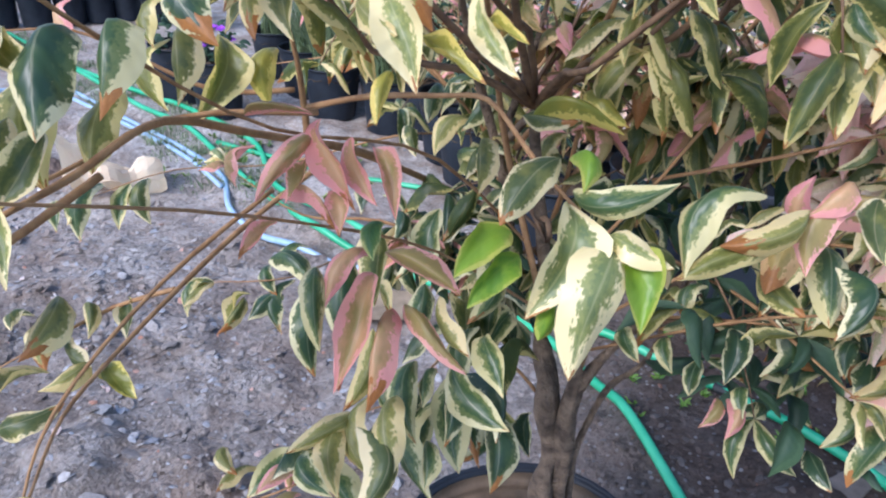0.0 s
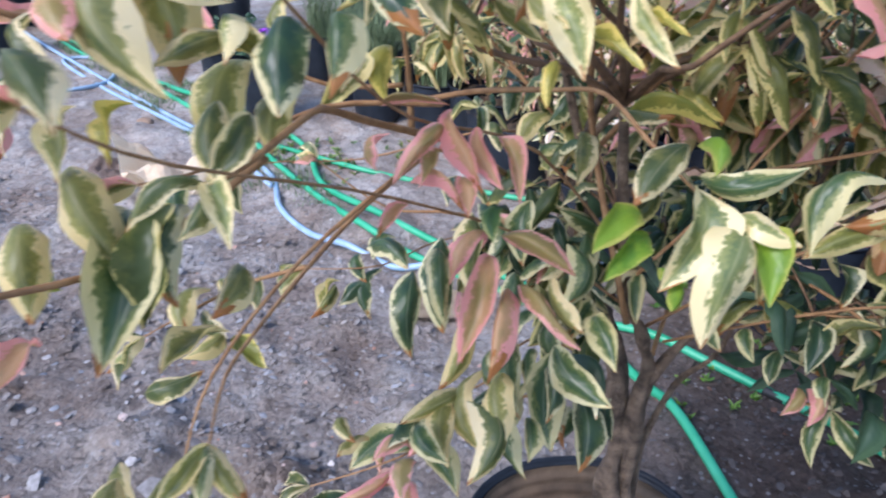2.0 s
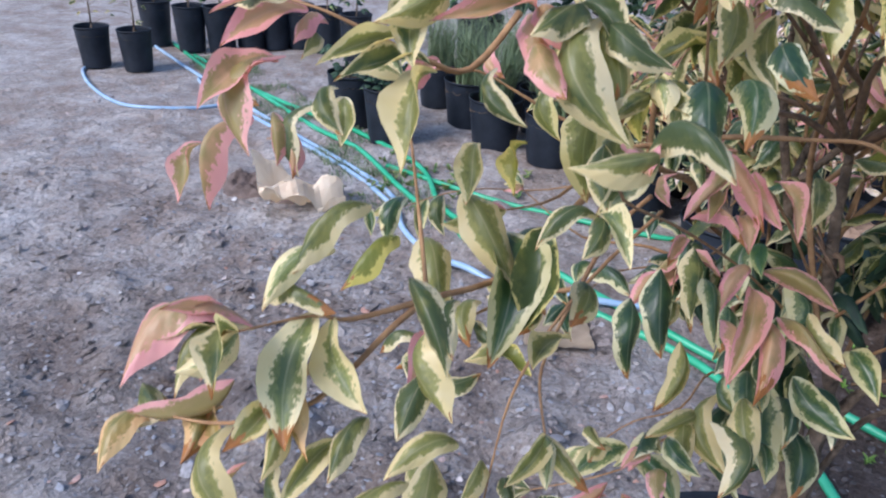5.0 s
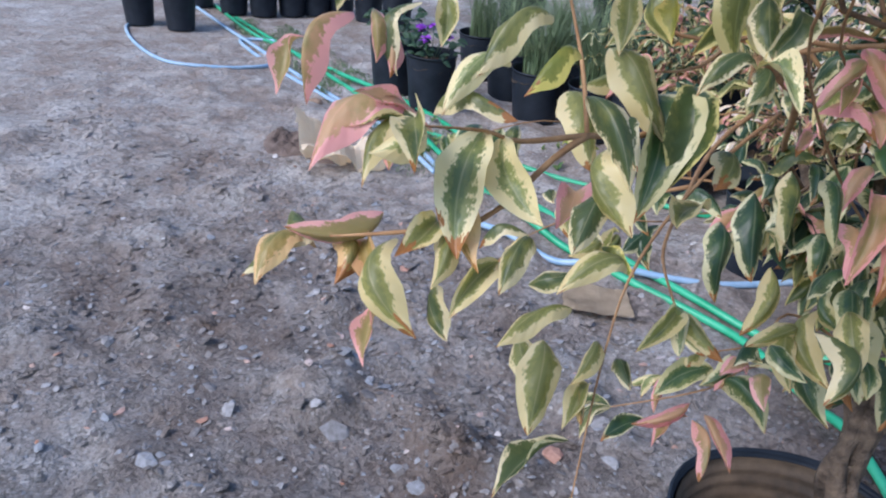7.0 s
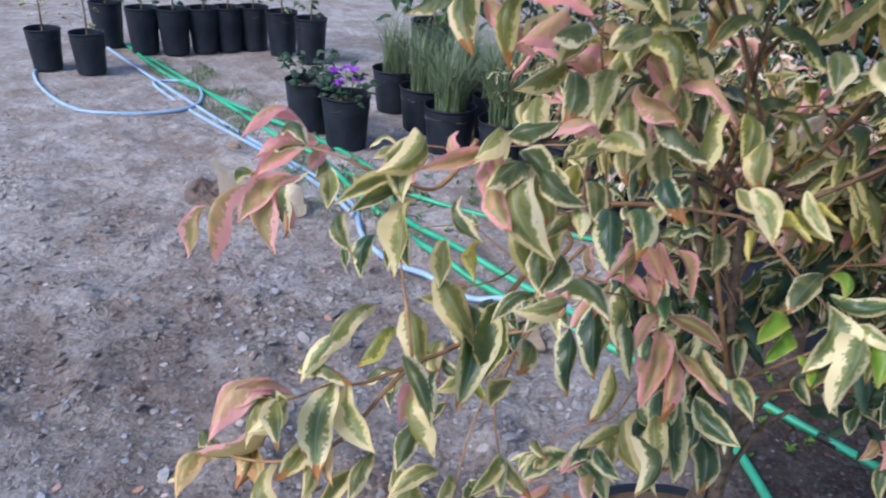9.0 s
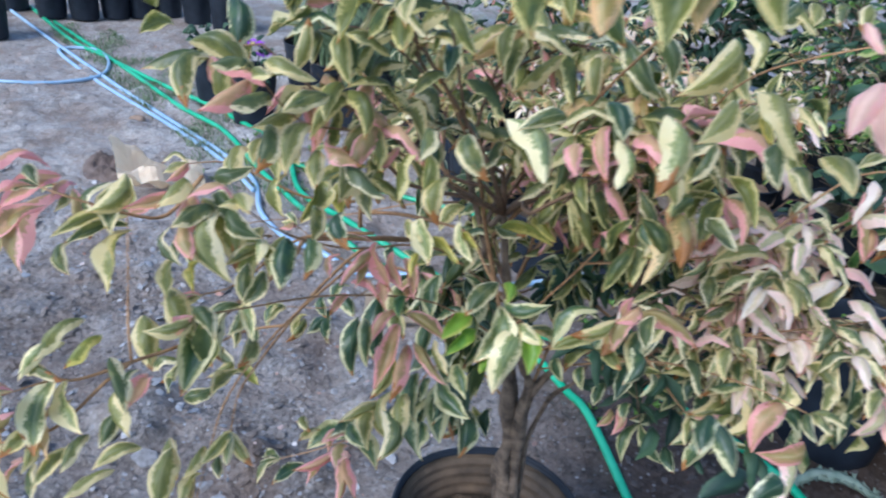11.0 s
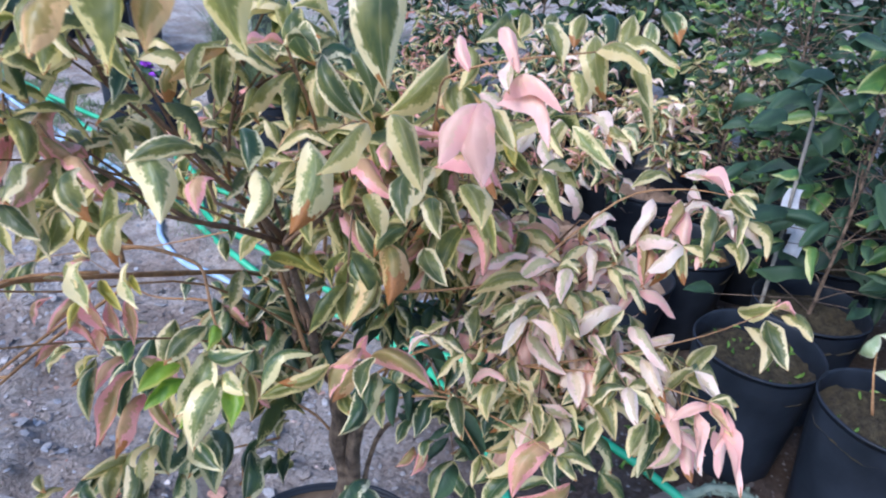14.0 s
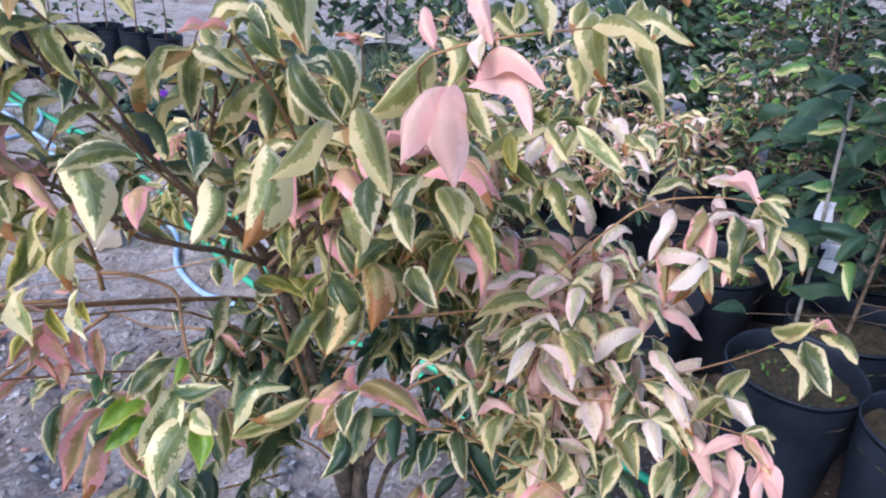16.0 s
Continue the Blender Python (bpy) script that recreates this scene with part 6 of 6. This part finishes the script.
small_shrub(-0.1, 4.0, 0.17, 0.34, SOIL, 27, 0.6, 0.30, 13, "VDKPK", 0.068, "potted shrub with cream-edged green leaves")
small_shrub(1.3, 3.6, 0.17, 0.34, SOIL, 28, 0.6, 0.28, 11, "VDRKD", 0.068, "potted shrub with cream and pink leaves")


for x, y, s, k in ((-0.12, 3.12, 202, "VDKP"), (0.22, 3.10, 203, "VRKDP"), (0.05, 3.55, 204, "VKDP"), (-0.4, 3.6, 205, "VKD"), (0.35, 2.95, 206, "VRDKP"), (0.8, 3.55, 207, "VDKR"), (0.24, 2.62, 208, "VRKDP")):
    small_shrub(x, y, 0.15, 0.27, SOIL, s, 0.46, 0.28, 13, k, 0.060, "low potted shrub with cream-edged green leaves")


def bare_pot(x, y, r, h, soil, seed, label, weeds=0):
    g = random.Random(seed)
    th = tagged(new("nursery_pot"), label, "plant pot", "black nursery pots")
    th.location = (x, y, 0)
    pot_parts(th, r, h, soil, seed)
    for k in range(weeds):
        a, q = g.uniform(0, 6.3), r * 0.8 * g.random() ** 0.5
        b = Vector((q * math.cos(a), q * math.sin(a), h * 0.92))
        add_leaf(th, "L", b, b + Vector((g.uniform(-0.02, 0.02), g.uniform(-0.02, 0.02), 0.015)), 0.008, g)
    return th


bare_pot(1.23, 1.955, 0.174, 0.40, MOSS, 31, "black nursery pot filled with mossy soil", 25)
pale = bare_pot(1.515, 1.76, 0.172, 0.40, MOSS, 32, "black nursery pot with weeds and a pale-leaved seedling", 25)
part("stem", tube([(-0.01, 0.04, 0.34), (-0.04, 0.07, 0.46), (-0.055, 0.09, 0.56)], 0.004, 0.002, 7, 4, 0.2, 7), TWIG, pale)
for b, t, w in (((-0.055, 0.09, 0.56), (-0.085, 0.09, 0.495), 0.050), ((-0.055, 0.09, 0.56), (-0.005, 0.05, 0.53), 0.045), ((-0.04, 0.07, 0.46), (0.02, 0.01, 0.43), 0.045)):
    add_leaf(pale, "W", b, t, w, random.Random(78))
bare_pot(1.095, 2.595, 0.185, 0.37, MOSS, 34, "black nursery pot with small green weeds in its soil", 70)
bare_pot(0.872, 2.31, 0.158, 0.36, SAND, 33, "black nursery pot filled with sandy soil", 4)


def sapling(x, y, r, h, seed, height, kinds, size, n, label, group="green saplings in pots", start=0.15, droop=0.25, reach=0.14, dense=0, slim=(0.30, 0.44)):
    """A tall young tree in a pot: one upright stem with large leaves on short stalks."""
    g = random.Random(seed)
    th = tagged(new("potted_sapling"), label, "potted plant", group)
    th.location = (x, y, 0)
    pot_parts(th, r, h, MOSS, seed)
    top = Vector((g.uniform(-0.06, 0.06), g.uniform(-0.06, 0.06), h + height))
    stem = [Vector((0, 0, h * 0.7)), Vector((0.01, 0.0, h + height * 0.4)), top]
    part("stem", tube(stem, 0.007, 0.003, 7, 5, 0.2, seed), BARK, th)
    mass = Foliage(th, BARK) if dense else None
    for k in range(n):
        u = start + (1 - start) * (k + g.random()) / n
        q = stem[0].lerp(top, u)
        a = 2.4 * k + g.uniform(-0.4, 0.4)
        out = Vector((math.cos(a), math.sin(a), g.uniform(0.0, 0.5)))
        b = q + out * g.uniform(0.02, reach)
        part("branch", tube([q, q.lerp(b, 0.5) + Vector((0, 0, 0.01)), b], 0.002, 0.001, 5, 2), BARK, th)
        z = size * g.uniform(0.6, 1.2)
        for e in range(g.choice((1, 2, 3))):
            way = (out + Vector((g.uniform(-0.8, 0.8), g.uniform(-0.8, 0.8), -droop - g.uniform(-0.3, 0.6)))).normalized()
            add_leaf(th, g.choice(kinds), b, b + way * z, z * g.uniform(*slim), g, (0, -0.4, 0.9))
    for k in range(dense):
        u = start + (1.05 - start) * g.random()
        a, q = g.uniform(0, 6.3), (reach + 0.16) * g.random() ** 0.6
        b = stem[0].lerp(top, u) + Vector((q * math.cos(a), q * math.sin(a), 0.1 * g.uniform(-1, 1)))
        way = Vector((math.cos(a) + g.uniform(-0.8, 0.8), math.sin(a) + g.uniform(-0.8, 0.8), g.uniform(-0.8, 0.4))).normalized()
        z = size * g.uniform(0.6, 1.2)
        mass.leaf(g.choice(kinds), b, b + way * z, z * g.uniform(*slim), g, (0, -0.4, 0.9))
        if k % 3 == 0:
            mass.twig([stem[0].lerp(top, max(0.0, u - 0.1)), b], 0.002, 0.001)
    if mass:
        mass.done()
    return th


for x, y, s in ((1.45, 2.28, 41), (1.84, 2.10, 42), (1.60, 2.68, 43), (2.05, 2.5, 44)):
    sapling(x, y, 0.175, 0.38, s, 0.70, "KKKKKKKG", 0.15, 16, "young tree with broad dark green leaves in a black pot", reach=0.2, dense=60)
for x, y, s in ((1.40, 3.0, 51), (1.85, 3.1, 52), (1.3, 3.45, 53)):
    sapling(x, y, 0.16, 0.36, s, 0.85, "LKKGK", 0.055, 44, "bushy potted citrus with small fresh green leaves", reach=0.18, dense=260)
for x, y, s in ((1.65, 3.9, 61), (2.3, 3.6, 62), (2.5, 3.0, 63), (0.9, 4.3, 64), (2.1, 4.3, 65), (1.4, 4.5, 66), (2.8, 4.0, 67), (0.35, 4.7, 68), (2.9, 3.3, 69), (-0.3, 5.1, 55), (0.9, 5.1, 56), (-0.9, 5.3, 57), (-1.6, 5.3, 58)):
    sapling(x, y, 0.17, 0.38, s, 1.2, "KKKKKKKG", 0.13, 26, "tall young tree with dense dark green leaves in a black pot", reach=0.24, dense=330)


# stake with white paper tags tied to the nearest sapling
stake = tagged(new("plant_stake"), "thin grey stake with white paper tags tied on", "stake")
stake.location = (1.335, 2.36, 0)
part("rod", tube([(0.0, 0.0, 0.0), (-0.025, -0.05, 0.45), (-0.065, -0.06, 1.04)], 0.007, 0.005, 8, 4, 0.2, 3), STAKE, stake)


def tag_mesh(w, h, bend):
    bm = bmesh.new()
    rows = []
    for i in range(5):
        v = i / 4
        rows.append([bm.verts.new(((u - 0.5) * w, bend * math.sin(v * 2.4 + u), -v * h)) for u in (0, 0.5, 1)])
    for a, b in zip(rows, rows[1:]):
        for k in range(2):
            bm.faces.new((a[k], a[k + 1], b[k + 1], b[k]))
    bmesh.ops.solidify(bm, geom=bm.faces[:], thickness=0.001)
    return bm


for x, z, w, h, b, rz in ((-0.035, 0.74, 0.05, 0.06, 0.015, 10), (-0.01, 0.66, 0.03, 0.06, 0.012, 40), (0.02, 0.62, 0.045, 0.09, 0.006, -20)):
    part("paper_tag", tag_mesh(w, h, b), TAG, stake, "white paper tag", pose(x, -0.055, z, -8, 6, rz))


# ---- far pots, flowers and grass on the other side ----
for x, y, s in ((-3.93, 4.0, 71), (-3.62, 4.06, 72)):
    sapling(x, y, 0.112, 0.27, s, 0.5, "VVD", 0.05, 16, "small young plant in a black nursery pot", group="pots at the path's far end")
for k, (x, y) in enumerate(((-3.70, 4.72), (-3.50, 4.82), (-3.35, 4.98), (-3.22, 5.12), (-3.08, 5.25), (-4.05, 4.75), (-2.8, 5.2), (-2.5, 5.1))):
    sapling(x, y, 0.12, 0.33, 80 + k, 0.6, "KKG", 0.07, 20, "leafy young plant in a black nursery pot", group="pots at the path's far end")


def tuft(th, x, y, z, n, length, g, material=GRASS):
    bm = bmesh.new()
    for k in range(n):
        a, tilt = g.uniform(0, 6.3), g.uniform(0.15, 1.0)
        b = Vector((x + g.uniform(-0.07, 0.07), y + g.uniform(-0.07, 0.07), z))
        w, ll = g.uniform(0.002, 0.004), length * g.uniform(0.6, 1.1)
        side = Vector((-math.sin(a), math.cos(a), 0)) * w
        out = Vector((math.cos(a), math.sin(a), 0))
        prev = None
        for i in range(5):
            u = i / 4
            c = b + out * ll * tilt * u * u + Vector((0, 0, ll * (u - 0.35 * tilt * u * u)))
            q = (bm.verts.new(c - side * (1 - u * 0.9)), bm.verts.new(c + side * (1 - u * 0.9)))
            if prev:
                bm.faces.new((prev[0], prev[1], q[1], q[0]))
            prev = q
    part("grass_blades", bm, material, th)


def grass_pot(x, y, s):
    g = random.Random(s)
    th = tagged(new("potted_grass"), "narrow-leaved grassy plant in a black nursery pot", "potted plant", "grassy plants in pots")
    th.location = (x, y, 0)
    pot_parts(th, 0.14, 0.26, SOIL, s)
    tuft(th, 0, 0, 0.24, 240, 0.44, g)
    return th


for k, (x, y) in enumerate(((-0.95, 3.72), (-0.62, 3.62), (-0.78, 4.05), (-0.42, 3.95), (-1.2, 4.0), (-0.6, 4.4), (-1.05, 4.4), (-1.5, 4.3), (-0.2, 4.5))):
    grass_pot(x, y, 90 + k)


def flower_pot(x, y, s, blooms):
    g = random.Random(s)
    th = tagged(new("potted_flower"), "purple-flowered leafy plant in a black nursery pot", "potted plant", "flowering plants in pots")
    th.location = (x, y, 0)
    pot_parts(th, 0.13, 0.30, SOIL, s)
    for k in range(46):
        a, q = g.uniform(0, 6.3), 0.13 * g.random() ** 0.5
        b = Vector((q * math.cos(a), q * math.sin(a), 0.28 + 0.16 * g.random()))
        way = Vector((math.cos(a), math.sin(a), g.uniform(-0.3, 0.6))).normalized()
        add_leaf(th, "K", b, b + way * 0.06, 0.035, g, (0, -0.4, 0.9))
    for k in range(blooms):
        a, q = g.uniform(0, 6.3), 0.11 * g.random() ** 0.5
        c = Vector((q * math.cos(a), q * math.sin(a), 0.37 + 0.10 * g.random()))
        part("flower_stem", tube([(c.x * 0.3, c.y * 0.3, 0.28), (c.x * 0.7, c.y * 0.7, 0.34), c], 0.002, 0.0015, 5, 2), LEAF["K"], th)
        bm = bmesh.new()
        for e in range(7):
            rot = Matrix.Translation(c) @ Euler((g.uniform(-0.4, 0.4), g.uniform(-0.4, 0.4), e * 0.9)).to_matrix().to_4x4() @ Matrix.Scale(0.03, 4)
            leaf_bm(bm, rot, 0.42, 0.12, 0.3, 0.2)
        part("blossom", bm, PURPLE, th, "purple blossom")
    return th


flower_pot(-1.46, 3.50, 101, 9)
flower_pot(-1.76, 3.66, 102, 0)


# ---- litter on the ground ----
def crumpled(name, w, d, h, material, seed, label, category, m, fold=1.0):
    """A creased sheet with raised corners and folds, of real thickness."""
    bm = bmesh.new()
    n = 14
    rows = []
    for j in range(n + 1):
        row = []
        for i in range(n + 1):
            u, v = i / n - 0.5, j / n - 0.5
            p = Vector((u * 2.2 + seed, v * 2.2, seed))
            z = h * (0.02 + 1.7 * abs(noise.noise(p * 0.8)) * fold + 0.28 * noise.noise(p * 2.3) + 1.3 * (u * u + v * v) * (1 + 2.0 * noise.noise(p * 0.6)))
            e = 0.12 * noise.noise(p * 2.1 + Vector((9, 0, 0)))
            row.append(bm.verts.new((w * (u + e * abs(u)), d * (v + e * abs(v)), z if z > 0.006 else 0.006 + 0.15 * (z - 0.006))))
        rows.append(row)
    for a, b in zip(rows, rows[1:]):
        for k in range(n):
            bm.faces.new((a[k], a[k + 1], b[k + 1], b[k]))
    bmesh.ops.solidify(bm, geom=bm.faces[:], thickness=0.0015)
    me = finish(bm, name, False)
    ob = part(name, me, material)
    ob.matrix_basis = m
    return tagged(ob, label, category)


crumpled("crumpled_paper", 0.34, 0.24, 0.14, PAPER, 2.3, "crumpled pale brown paper with standing folds lying on the earth", "litter", pose(-1.42, 2.56, 0.004, 0, 0, 44), 1.1)


def heap(name, x, y, r, h, material, seed, label):
    """A low uneven mound of crumbled soil that runs out into the ground."""
    bm = disc(1.0, 0.0, 0.0, seed, 22, 54)
    for v in bm.verts:
        q = math.hypot(v.co.x, v.co.y)
        w = Vector((v.co.x * 2.6 + seed, v.co.y * 2.6, seed))
        lump = 0.75 + 0.7 * noise.noise(w) + 0.45 * noise.noise(w * 3.1) + 0.25 * noise.noise(w * 8)
        reach = 1 + 0.35 * noise.noise(Vector((v.co.x * 1.4, v.co.y * 1.4, seed + 3)))
        px, py = x + r * reach * v.co.x, y + 0.7 * r * reach * v.co.y
        v.co = (px, py, ground_height(px, py) + h * max(0.0, 1 - q * q) * max(0.1, lump) - 0.012 * q ** 3)
    return tagged(part(name, bm, material), label, "soil", kind="structure")


heap("earth_heap", -1.66, 2.66, 0.24, 0.060, DARK_EARTH, 6.1, "low heap of dark crumbled soil beside crumpled paper")
stone = bmesh.new()
bmesh.ops.create_icosphere(stone, subdivisions=3, radius=1)
for v in stone.verts:
    v.co *= 1 + 0.18 * noise.noise(v.co * 1.3) + 0.06 * noise.noise(v.co * 4)
    v.co = (v.co.x * 0.042, v.co.y * 0.032, v.co.z * 0.022)
tagged(part("stone", stone, SAND, None, "", pose(-1.98, 3.22, ground_height(-1.98, 3.22) + 0.012, 0, 0, 20)), "rounded pale brown stone beside the hoses", "stone")
crumpled("cardboard_scrap", 0.21, 0.16, 0.012, CARD, 4.4, "flat scrap of weathered brown cardboard on the earth", "litter", pose(-0.19, 2.07, 0.012, 0, 0, 20), 0.9)


def weeds(name, count, box, kind, size, seed, label):
    """Small seedlings in the earth, as one mesh."""
    g = random.Random(seed)
    bm = bmesh.new()
    for k in range(count):
        x, y = g.uniform(box[0], box[1]), g.uniform(box[2], box[3])
        if noise.noise(Vector((x * 4, y * 4, seed))) < 0:
            continue
        z = ground_height(x, y)
        for e in range(g.randrange(3, 7)):
            a = g.uniform(0, 6.3)
            q = size * g.uniform(0.6, 1.3)
            b = Vector((x, y, z + 0.002))
            leaf_bm(bm, leaf_pose(b, b + Vector((math.cos(a) * q, math.sin(a) * q, q * g.uniform(0.3, 1.2))), q * 0.5, (0, 0, 1), g), 0.5, 0.1, 0.3)
    return tagged(part(name, bm, LEAF[kind]), label, "weeds", kind="stuff")


weeds("weeds", 110, (0.45, 1.15, 1.75, 2.45), "L", 0.016, 5, "tiny green seedlings growing in bare earth")
weeds("weeds", 200, (-1.4, -0.6, 2.7, 3.3), "G", 0.022, 7, "sparse grass and weeds beside the hoses")


def grass_patch(count, box, length, seed, label):
    """Short thin blades in loose clumps, as one mesh."""
    g = random.Random(seed)
    bm = bmesh.new()
    while count:
        x, y = g.uniform(box[0], box[1]), g.uniform(box[2], box[3])
        if abs(y - (box[3] + (box[2] - box[3]) * (x - box[0]) / (box[1] - box[0]))) > box[4] or noise.noise(Vector((x * 3.5, y * 3.5, seed))) < g.uniform(-0.3, 0.3):
            continue
        count -= 1
        a, ll, w = g.uniform(0, 6.3), length * g.uniform(0.4, 1.2), g.uniform(0.0012, 0.003)
        out, side = Vector((math.cos(a), math.sin(a), 0)), Vector((-math.sin(a), math.cos(a), 0)) * w
        b = Vector((x, y, ground_height(x, y) - 0.003))
        tilt = g.uniform(0.2, 1.0)
        m, t = b + out * ll * 0.3 * tilt + Vector((0, 0, 0.6 * ll)), b + out * ll * tilt + Vector((0, 0, ll * (1 - 0.4 * tilt)))
        q = [bm.verts.new(p) for p in (b - side, b + side, m + side * 0.7, m - side * 0.7, t)]
        bm.faces.new(q[:4])
        bm.faces.new((q[3], q[2], q[4]))
    tagged(part("grass", bm, GRASS), label, "grass", kind="stuff")


grass_patch(4200, (-3.5, -1.2, 3.0, 4.65, 0.24), 0.036, 3, "sparse short grass growing along the hoses")
grass_patch(700, (-1.5, -0.7, 2.55, 3.1, 0.25), 0.035, 9, "thin grass between the hoses and the paper")


def stone_slab(name, pts, h, seed, label):
    """A rough flat stone with a broken outline."""
    bm = bmesh.new()
    low = [bm.verts.new((x, y, -0.01)) for x, y in pts]
    mid = [bm.verts.new((x, y, h * 0.8)) for x, y in pts]
    cx, cy = sum(p[0] for p in pts) / len(pts), sum(p[1] for p in pts) / len(pts)
    top = [bm.verts.new((cx + (x - cx) * 0.93, cy + (y - cy) * 0.93, h + 0.004 * math.sin(5 * x + seed))) for x, y in pts]
    n = len(pts)
    for a, b in ((low, mid), (mid, top)):
        for k in range(n):
            bm.faces.new((a[k], a[(k + 1) % n], b[(k + 1) % n], b[k]))
    bm.faces.new(top)
    return tagged(part(name, finish(bm, name, False), SLATE), label, "stone")


stone_slab("stone_slab", ((0.97, 1.56), (1.02, 1.60), (1.08, 1.67), (1.16, 1.74), (1.12, 1.78), (1.04, 1.72), (0.97, 1.66), (0.93, 1.60)), 0.02, 1, "dark broken stone slab half sunk in the earth")

# a toothed succulent leaf fallen beside the pots
bm = bmesh.new()
spine = [(1.08, 1.70, 0.015), (1.17, 1.73, 0.05), (1.25, 1.73, 0.055), (1.33, 1.70, 0.035), (1.40, 1.66, 0.02)]
tube(spine, 0.020, 0.008, 8, 6, 0.5, 4, bm)
g = random.Random(9)
for i in range(34):
    u = i / 34 * 3.999
    k = int(u)
    p = Vector(spine[k]).lerp(Vector(spine[k + 1]), u - k)
    for sgn in (-1, 1):
        leaf_bm(bm, leaf_pose(p, p + Vector((g.uniform(-0.01, 0.02), sgn * 0.026, g.uniform(0.0, 0.02))), 0.012, (0, 0, 1), g), 0.5, 0.05, 0.2)
tagged(part("succulent_leaf", bm, simple("grey_green_succulent", (0.10, 0.15, 0.11), (0.22, 0.26, 0.20), 30, 0.8, 0.4)), "rough grey-green toothed leaf lying beside the pots", "plant litter")
